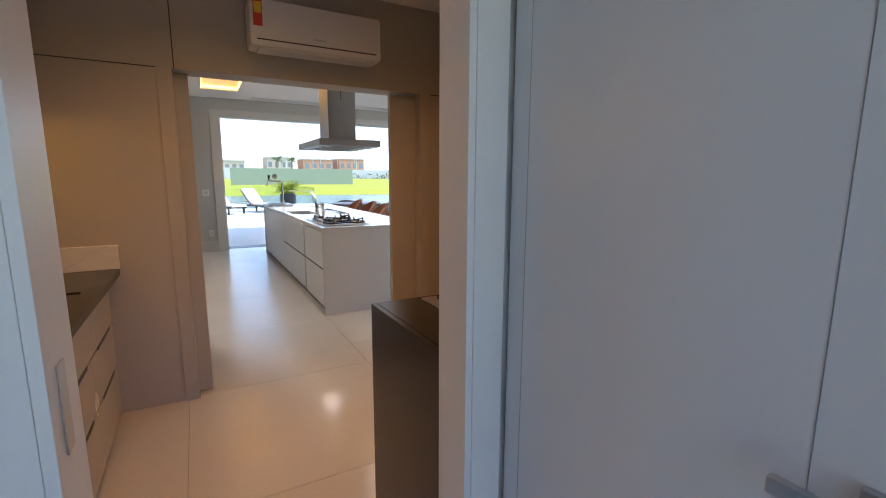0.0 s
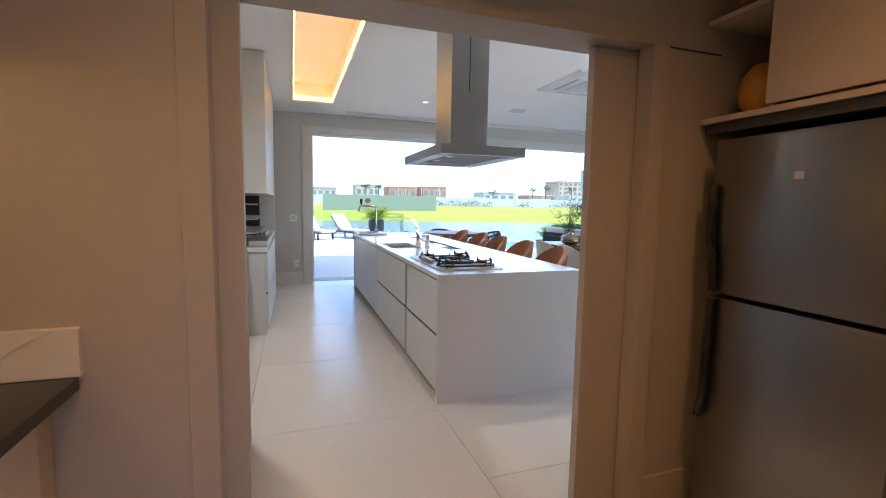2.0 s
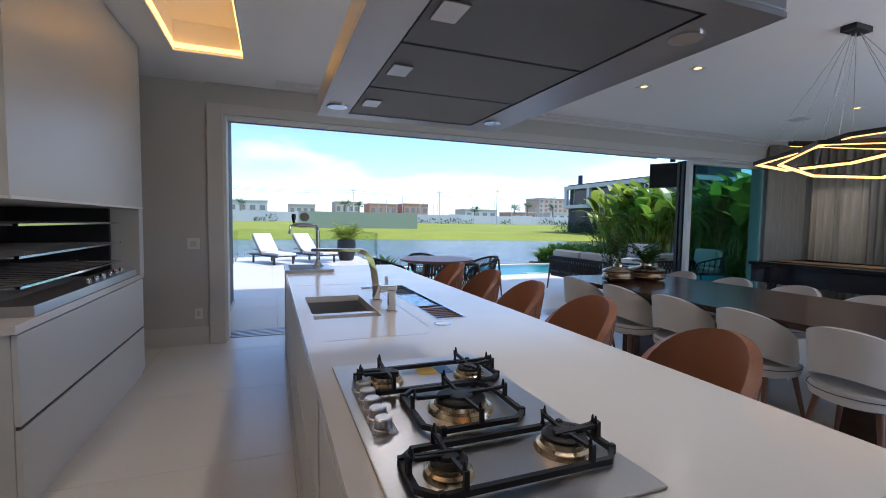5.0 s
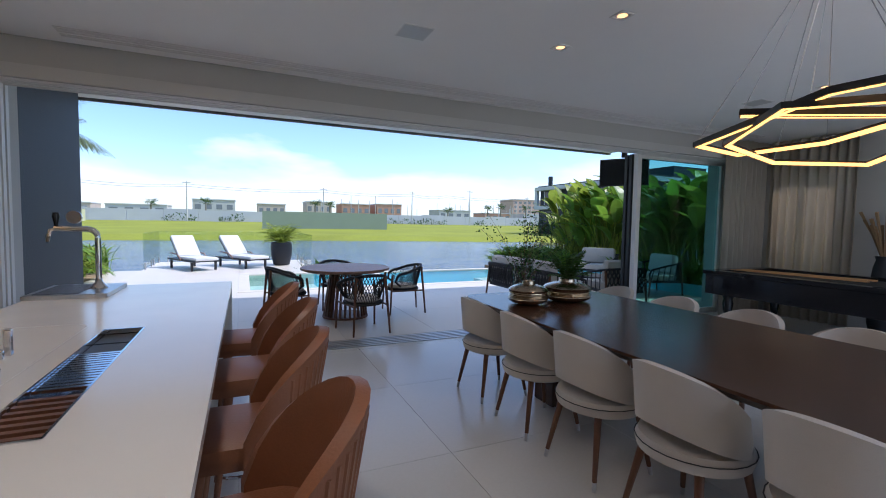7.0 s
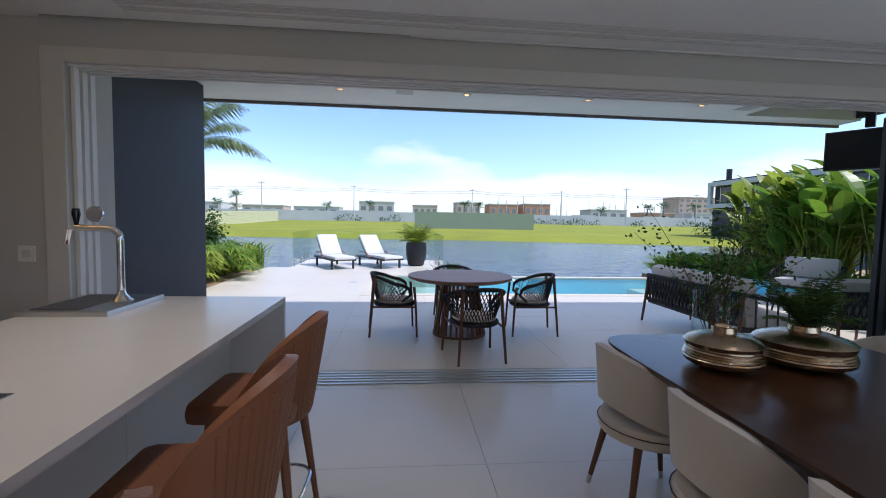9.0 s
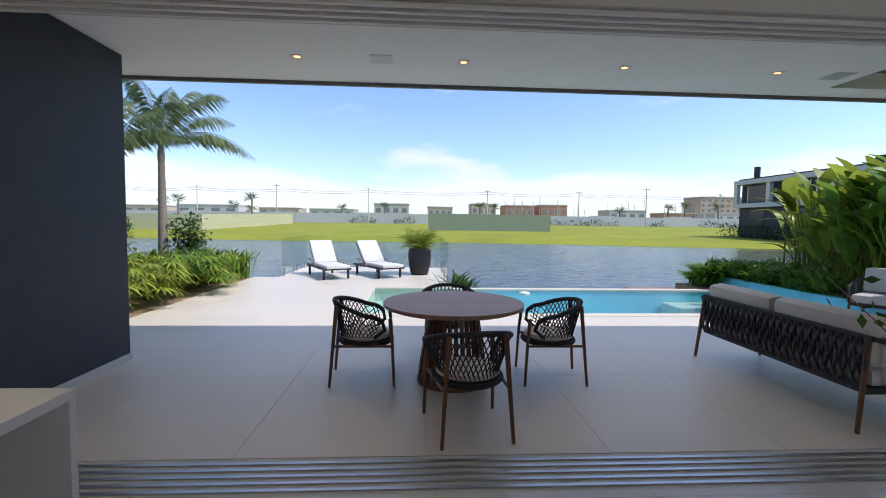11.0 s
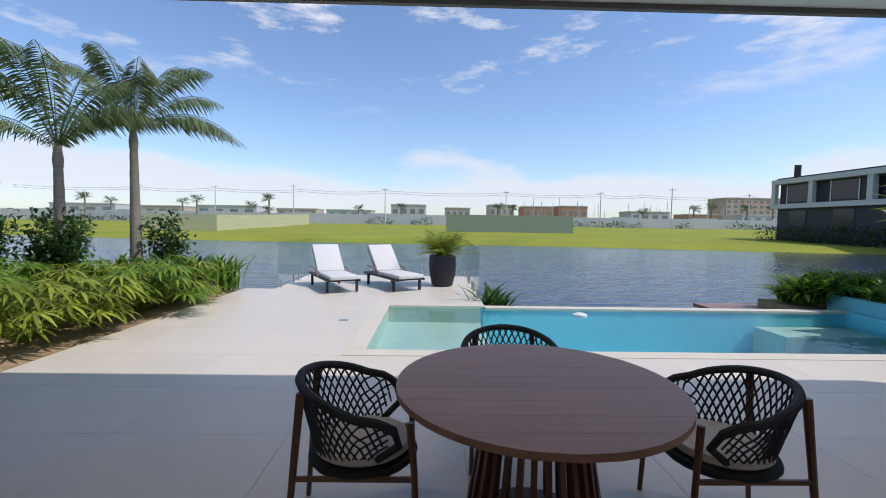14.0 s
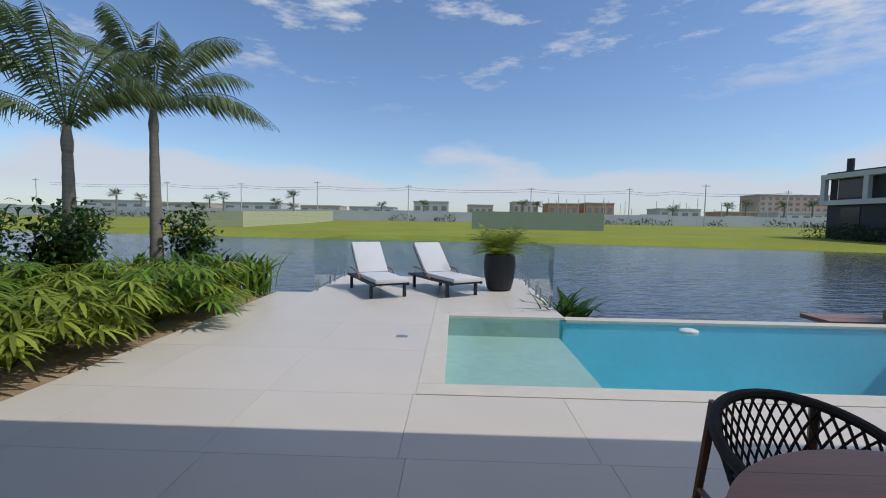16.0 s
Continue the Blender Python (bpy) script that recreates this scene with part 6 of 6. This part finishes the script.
LBL = "sprawling philodendron with deeply cut bright leaves"
p1 = lobed_plant(21, 44, 0.95, LEAFLIGHT, pose(-0.95, 14.7, 0.0), LBL, "planting beside the deck")
p2 = lobed_plant(22, 44, 0.95, LEAFLIGHT, pose(-0.85, 15.6, 0.0), LBL, "planting beside the deck")
p3 = lobed_plant(23, 50, 1.1, LEAF, pose(-0.85, 16.5, 0.0), LBL, "planting beside the deck")
for m_, x, y, a in ((p1, -1.6, 15.3, 90), (p2, -1.7, 16.3, 40), (p3, -2.4, 15.6, 200), (p1, -1.5, 17.2, 310), (p2, -2.7, 14.6, 250), (p3, -1.7, 14.2, 80), (p1, -3.4, 15.2, 140), (p2, -0.75, 17.2, 190), (p3, -3.3, 16.3, 20), (p1, -2.5, 13.6, 10), (p2, -3.6, 13.9, 60)):
    copy_thing(m_, pose(x, y, 0.0, 0, 0, a))
f1 = arching_plant(31, 60, 1.1, LEAF, pose(-0.75, 18.1, 0), "flax_plant", "upright green flax with sword leaves", "planting beside the deck", (0.7, 3.0))
f2 = arching_plant(32, 60, 1.15, LEAFDARK, pose(-1.1, 18.8, 0), "flax_plant", "upright dark green flax with sword leaves", "planting beside the deck", (0.7, 3.0))
for m_, x, y, a in ((f1, -0.6, 18.9, 60), (f2, -1.7, 18.3, 120), (f1, -2.4, 18.2, 200), (f2, -0.9, 17.6, 300), (f1, -3.2, 17.5, 30), (f2, 5.0, 18.2, 10)):
    copy_thing(m_, pose(x, y, -0.5 if x > 0 else 0, 0, 0, a))
g1 = arching_plant(33, 110, 0.95, LEAF, pose(11.7, 18.3, 0.1), "mondo_grass_clump", "arching dark green grass clump", "low planting by the pool")
for x, y, z, a in ((11.6, 18.8, -0.1, 30), (12.5, 19.0, 0.0, 70), (12.3, 18.5, 0.1, 120), (12.0, 17.9, 0.1, 200), (11.4, 18.2, 0.0, 250), (12.9, 18.3, 0.1, 300), (13.2, 18.9, 0.0, 140), (11.9, 15.6, 0.1, 20), (12.0, 14.3, 0.1, 90), (12.1, 16.2, 0.1, 160), (11.9, 13.4, 0.1, 60), (12.2, 12.6, 0.1, 220), (11.9, 17.0, 0.1, 10), (12.1, 11.6, 0.1, 320), (13.6, 18.4, 0.1, 45)):
    copy_thing(g1, pose(x, y, z, 0, 0, a))


def shrub(seed, size, tall, m, material, label, group, n=520):
    r = random.Random(seed)
    t = thing("shrub", label, "shrub", m, group)
    wood, bm = bmesh.new(), bmesh.new()
    for k in range(9):
        a = r.uniform(0, 6.28)
        tip = Vector((math.cos(a) * size * r.uniform(0.2, 0.8), math.sin(a) * size * r.uniform(0.2, 0.8), tall * r.uniform(0.6, 1.0)))
        tube(wood, [(0, 0, 0), tip * 0.5, tip], 0.012, 4, 0.004)
        for j in range(n // 9):
            u = r.uniform(0.25, 1.05)
            p = tip * u + Vector((r.gauss(0, 0.11), r.gauss(0, 0.11), r.gauss(0, 0.1)))
            dv = Vector((r.gauss(0, 1), r.gauss(0, 1), r.gauss(0.4, 0.7))).normalized() * r.uniform(0.08, 0.15)
            blade_leaf(bm, p, p + dv, 0.034, 0.1, 2, 0.3)
    part("branches", wood, WALNUT, t)
    part("foliage", bm, material, t)
    return t


h1 = shrub(41, 0.65, 1.5, pose(-2.6, 17.2, 0), LEAFDARK, "dark leafy clipped shrub behind the planting", "shrubs by the lake", 1300)
for x, y, s, a in ((-3.4, 18.2, 1.0, 60), (-4.2, 16.8, 1.05, 130), (-1.8, 18.9, 0.8, 200), (-4.6, 15.6, 1.1, 20), (-3.9, 14.6, 1.1, 260), (-5.2, 17.4, 1.0, 90), (-5.6, 14.2, 1.2, 300), (-3.1, 16.4, 0.9, 10)):
    copy_thing(h1, pose(x, y, 0, 0, 0, a))
flower = thing("orange_flower", "single orange flower head among the leaves", "flower", pose(-1.05, 16.9, 0.0))
part("stem", tube(bmesh.new(), [(0, 0, 0), (0.02, 0, 0.3), (0, 0, 0.6)], 0.006, 5), LEAFLIGHT, flower)
bm = bmesh.new()
for k in range(7):
    blade_leaf(bm, (0, 0, 0.59), (0.09 * math.cos(k * 0.9), 0.09 * math.sin(k * 0.9), 0.68), 0.018, 0.1, 3)
part("petals", bm, mat("orange_petal", (0.7, 0.16, 0.03), 0.5), flower)
structure("planting_bed", boxes([(-7.5, 12.2, -0.75, -0.302, 19.3, -0.03)]), SOIL, "sandy mulch planting bed")
structure("planter_wall", boxes([(11.62, 10.13, -0.8, 11.78, 18.0, 0.22)], bevel=0.01), POOLTILE, "blue tiled planter edge")
structure("planting_bed_right", boxes([(11.785, 10.13, -0.8, 19, 19.0, 0.1), (11.2, 17.7, -1.7, 11.78, 19.3, -0.1)]), SOIL, "mulched planting bed")


def palm_tree(seed, m, trunk_h, fronds_n, frond_len, label, name="palm_tree", wind=(0.7, -0.1), group="garden palms"):
    r = random.Random(seed)
    t = thing(name, label, "palm tree", m, group)
    prof = []
    n = 18
    for k in range(n + 1):
        u = k / n
        rr = 0.125 * (1 - 0.45 * u) + (0.03 if u < 0.1 else 0) + (0.004 if k % 2 else 0)
        prof.append((rr, trunk_h * u))
    part("trunk", lathe(bmesh.new(), prof, 14), TRUNK, t, smooth=True)
    part("crownshaft", lathe(bmesh.new(), [(0.075, trunk_h), (0.085, trunk_h + 0.15), (0.05, trunk_h + 0.42)], 12), TRUNK, t, smooth=True)
    bm = bmesh.new()
    for k in range(fronds_n):
        a = 6.283 * k / fronds_n + r.uniform(-0.2, 0.2)
        el = r.uniform(-0.1, 1.7)
        d = Vector((math.cos(a) + wind[0], math.sin(a) + wind[1], el))
        frond(bm, (0, 0, trunk_h + 0.35), d, frond_len * r.uniform(0.8, 1.1), 1.15, 58, 0.42, r, 0.8, 0.6)
    part("crown", bm, PALMLEAF, t)
    return t


palm_tree(51, pose(-2.83, 17.5, -0.05), 2.42, 12, 2.2, "slender palm with windswept feather fronds")
palm_tree(52, pose(-2.3, 18.7, -0.05), 2.95, 12, 2.2, "slender ringed palm with windswept feather fronds")
palm_tree(53, pose(-4.6, 16.6, -0.05), 3.3, 12, 2.0, "slender palm with windswept feather fronds")


# ---- far shore ----
wall_f = thing("green_hoarding", "long sage green rendered wall on the lawn", "wall", pose(0, 79, 0))
part("panel", bx(5.6, 0, -0.4, 25.6, 0.4, 2.85), GREENPAINT, wall_f)
part("footing", bx(5.5, -0.15, -0.6, 25.7, -0.001, 0.02), CONCRETE, wall_f)
fence = thing("cream_hoarding", "ribbed pale cream metal hoarding round a plot", "fence", pose(0, 0, 0))
for k in range(9):
    z = -0.2 + 0.26 * k
    part("board", bx(-36.0, 70.0, z, -25.6, 70.06, z + 0.24), CREAMFENCE, fence)
    bm = bmesh.new()
    c = [bm.verts.new(p) for p in ((-25.6, 70.0, z), (-25.6, 114.0, z + 0.9), (-25.6, 114.0, z + 1.14), (-25.6, 70.0, z + 0.24), (-25.66, 70.0, z), (-25.66, 114.0, z + 0.9), (-25.66, 114.0, z + 1.14), (-25.66, 70.0, z + 0.24))]
    for f in ((0, 1, 2, 3), (7, 6, 5, 4), (0, 4, 5, 1), (2, 6, 7, 3)):
        bm.faces.new([c[i] for i in f])
    part("board", bm, CREAMFENCE, fence)
boundary = thing("boundary_wall", "long white boundary wall behind the lawn", "wall", pose(0, 140, 0))
for k in range(40):
    part("bay", bx(-160 + 8 * k, 0, 0.2, -152.05 + 8 * k, 0.3, 3.75 + 0.25 * (k % 3 == 0)), WHITEWALL, boundary)

r = random.Random(77)
hb = bmesh.new()
for k in range(2600):
    x = r.uniform(-110, 110)
    if -37 < x < -24 or 3 < x < 10:
        continue
    if math.sin(x * 0.35) + math.sin(x * 0.13 + 1) < -0.3:
        continue
    p = Vector((x, 137.5 + r.gauss(0, 0.7), r.uniform(0.8, 2.4 + 0.6 * math.sin(x * 0.9))))
    dv = Vector((r.gauss(0, 1), r.gauss(0, 1), r.gauss(0.3, 0.7))).normalized() * r.uniform(0.5, 1.0)
    blade_leaf(hb, p, p + dv, 0.2, 0.1, 2, 0.2)
tagged(new("hedge_planting", finish("hedge_planting", hb, LEAFDARK)), "shrubs planted along the boundary wall", "hedge", kind="stuff")


def far_block(name, label, x0, y0, x1, y1, z1, material, rows, cols, glass=HAZEGLASS, z0=0.0, roof=CONCRETE):
    t = thing(name, label, "building", pose(0, 0, 0), "far buildings")
    part("wall", bx(x0, y0, z0, x1, y1, z1), material, t)
    part("roof", bx(x0 - 0.2, y0 - 0.2, z1 + 0.001, x1 + 0.2, y1 + 0.2, z1 + 0.35), roof, t)
    fh, cw = (z1 - z0 - 0.6) / rows, (x1 - x0) / cols
    for i in range(rows):
        for j in range(cols):
            part("window", bx(x0 + cw * (j + 0.22), y0 - 0.06, z0 + 0.9 + fh * i, x0 + cw * (j + 0.78), y0 - 0.001, z0 + 0.9 + fh * i + fh * 0.5), glass, t)
    return t


far_block("apartment_building", "pale pink apartment block far across the lake", 168, 258, 205, 275, 18.0, PINK, 6, 10, z0=0)
for x, w, h_, mt, nm in ((-150, 26, 7, WHITEWALL, "white"), (-118, 20, 6.5, BEIGE, "beige"), (-92, 24, 7, WHITEWALL, "white"), (-60, 16, 6.2, BEIGE, "beige"), (-40, 18, 6, WHITEWALL, "white"), (-14, 14, 8.5, CONCRETE, "grey"), (8, 10, 7.5, BEIGE, "beige"),
                         (26, 10, 9.0, BEIGE, "beige"), (40, 12, 8.6, BRICKRED, "red brick"), (55, 11, 9.0, BRICKRED, "red brick"), (84, 16, 7.2, CONCRETE, "grey"), (108, 14, 6.4, BRICKRED, "red brick"), (130, 18, 6.5, WHITEWALL, "white")):
    far_block("house", "low flat-roofed %s house beyond the wall" % nm, x, 190, x + w, 202, h_, mt, 2, 4, z0=0.5)

# neighbouring modern house
nh = thing("modern_house", "two-storey white and dark modern house on the shore", "house", pose(0, 0, 0))
part("ground_floor", bx(46.8, 43, -0.3, 60, 64.5, 3.9), SLATE, nh)
part("upper_core", bx(47.1, 43, 4.45, 60, 64.6, 6.9), SLATE, nh)
part("slab", bx(46.2, 42.5, 3.901, 60.5, 65.0, 4.449), WHITEWALL, nh)
part("roof", bx(46.2, 42.5, 6.901, 60.5, 65.0, 7.45), WHITEWALL, nh)
part("roof_parapet", bx(46.6, 42.8, 7.451, 60, 64.6, 7.65), BLACKMATT, nh)
part("roof_block", bx(52, 44, 7.651, 58, 52, 9.1), SLATE, nh)
part("chimney", cyl(bmesh.new(), (47.4, 62.5, 7.6), 0.35, 1.5, 12), BLACKMATT, nh)
for y in (64.4, 58.9, 52.0, 47.0):
    part("fin", bx(46.25, y, 4.4495, 46.7, y + 0.6, 6.9), WHITEWALL, nh)
for y in (60.2, 54.2, 49.0, 44.0):
    w_ = part("window", bx(47.04, y, 4.7, 47.099, y + 3.2, 6.7), DARKGLASS, nh)
    part("stile", bx(47.0, y - 0.1, 4.6, 47.039, y, 6.8), TRIM, w_)
    part("stile", bx(47.0, y + 3.2, 4.6, 47.039, y + 3.3, 6.8), TRIM, w_)
    part("window", bx(46.74, y, 1.2, 46.799, y + 2.4, 3.6), DARKGLASS, nh)
hb = bmesh.new()
for k in range(1500):
    p = Vector((45.6 + r.gauss(0, 0.5), r.uniform(42, 66), r.uniform(-0.2, 1.7)))
    dv = Vector((r.gauss(0, 1), r.gauss(0, 1), r.gauss(0.3, 0.7))).normalized() * r.uniform(0.25, 0.5)
    blade_leaf(hb, p, p + dv, 0.1, 0.1, 2, 0.2)
tagged(new("hedge", finish("hedge", hb, LEAFDARK)), "dense dark hedge along the modern house", "hedge", kind="stuff")


def far_palm(seed, label):
    r2 = random.Random(seed)
    t = thing("far_palm", label, "palm tree", None, "palms beyond the lake")
    part("trunk", lathe(bmesh.new(), [(0.34, -2.5), (0.26, 3), (0.24, 6.0)], 8), TRUNK, t)
    bm = bmesh.new()
    for k in range(26):
        a, el = r2.uniform(0, 6.28), r2.uniform(-0.3, 1.3)
        frond(bm, (0, 0, 6.0), (math.cos(a), math.sin(a), el), r2.uniform(2.0, 2.8), 1.1, 12, 0.75, r2, 0.4)
    part("crown", bm, LEAFDARK, t)
    return t


fp = far_palm(61, "date palm with a rounded crown beyond the lawn")
fp.matrix_basis = pose(-61, 132, 0.6)
for x, y, s in ((-88, 128, 0), (-97, 150, 0), (-75, 150, 0), (-52, 146, -1), (-45, 142, -2.5), (-40, 128, 0.3), (24, 152, 0), (70, 150, -1), (84, 146, 0), (92, 150, 1), (100, 145, 0.5), (112, 150, 1), (30, 160, 0), (-8, 165, 0), (-22, 160, -1)):
    copy_thing(fp, pose(x, y, 0.6 + s, 0, 0, x * 7 % 360))

def pole(x, y, h_):
    t = thing("utility_pole", "tall grey concrete utility pole with a crossarm", "pole", pose(x, y, 0.4), "utility poles")
    part("shaft", cyl(bmesh.new(), (0, 0, 0), 0.17, h_, 8, 0.1), CONCRETE, t)
    part("crossarm", bx(-0.9, -0.08, h_ - 0.5, 0.9, 0.08, h_ - 0.35), CONCRETE, t)


poles = [(-112, 130), (-78, 134), (-57, 134), (-33, 126), (-10, 133), (24, 136), (50, 133), (62, 118), (92, 133), (120, 134)]
for x, y in poles:
    pole(x, y, 10.5)
for k, z in enumerate((10.2, 9.6)):
    ln = thing("power_line", "thin overhead power line between poles", "cable", pose(0, 134, 0), "power lines")
    pts = []
    for (a, _), (b, _) in zip(poles, poles[1:]):
        for j in range(6):
            u = j / 6
            pts.append((a + (b - a) * u, 0, z - 1.1 * (u - u * u) * 2))
    part("wire", tube(bmesh.new(), pts, 0.035, 3), BLACKMATT, ln)
bm = bmesh.new()
for k in range(60):
    x, y = r.uniform(30, 170), r.uniform(170, 240)
    cyl(bm, (x, y, 0.5), 0.12, r.uniform(8, 12), 5)
tagged(new("distant_posts", finish("distant_posts", bm, CONCRETE)), "many thin grey posts on a distant site", "posts", kind="stuff")


# ---- floor tiles ----
def tile_mesh(name, w, d, material):
    bm = bx(-w / 2 + 0.0015, -d / 2 + 0.0015, -0.012, w / 2 - 0.0015, d / 2 - 0.0015, 0.0)
    return finish(name, bm, material)


def lay(parent, material, x_joints, y_joints_of, x_lim, y_lim):
    cache = {}
    for i in range(len(x_joints) - 1):
        a, b = max(x_joints[i], x_lim[0]), min(x_joints[i + 1], x_lim[1])
        if b - a < 0.02:
            continue
        yj = y_joints_of(i)
        for c, d in zip(yj, yj[1:]):
            c, d = max(c, y_lim[0]), min(d, y_lim[1])
            if d - c < 0.02:
                continue
            key = (round(b - a, 3), round(d - c, 3))
            if key not in cache:
                cache[key] = tile_mesh("tile", b - a, d - c, material)
            piece("tile", cache[key], parent, pose((a + b) / 2, (c + d) / 2, 0))


floor_ob = bpy.data.objects["floor"]
XJ = [4.12 + 1.22 * k for k in range(-5, 7)]
lay(floor_ob, TILE, XJ, lambda i: [(3.11 if XJ[i] < 1.6 else 3.55) + 1.22 * k for k in range(-5, 7)], (-1.35, 11.3), (-1.95, 9.72))
pave = bpy.data.objects["pavement"]
YR = [10.12, 11.61, 12.49, 13.37, 14.35]
OFF = [2.85, 2.85, 2.85, 2.80]
for j in range(4):
    xj = [OFF[j] + 1.22 * k for k in range(-4, 10)]
    lay(pave, DECK, xj, lambda i: [YR[j], YR[j + 1]], (-1.5 if j < 2 else -0.3, 14.0 if j < 0 else 11.62), (W1, 14.35))
xj = [-0.3, 0.36, 1.58, 2.82]
lay(pave, DECK, xj, lambda i: [14.35 + 1.22 * k for k in range(5)], (-0.3, 2.82), (14.35, 19.2))
lay(pave, DECK, [2.82, 4.02, 4.78], lambda i: [17.62, 19.2], (2.82, 4.78), (17.62, 19.2))
lay(pave, DECK, [0.36, 1.58, 2.8, 4.02, 4.78], lambda i: [19.2, 20.5, 21.9], (0.36, 4.78), (19.2, 21.9))
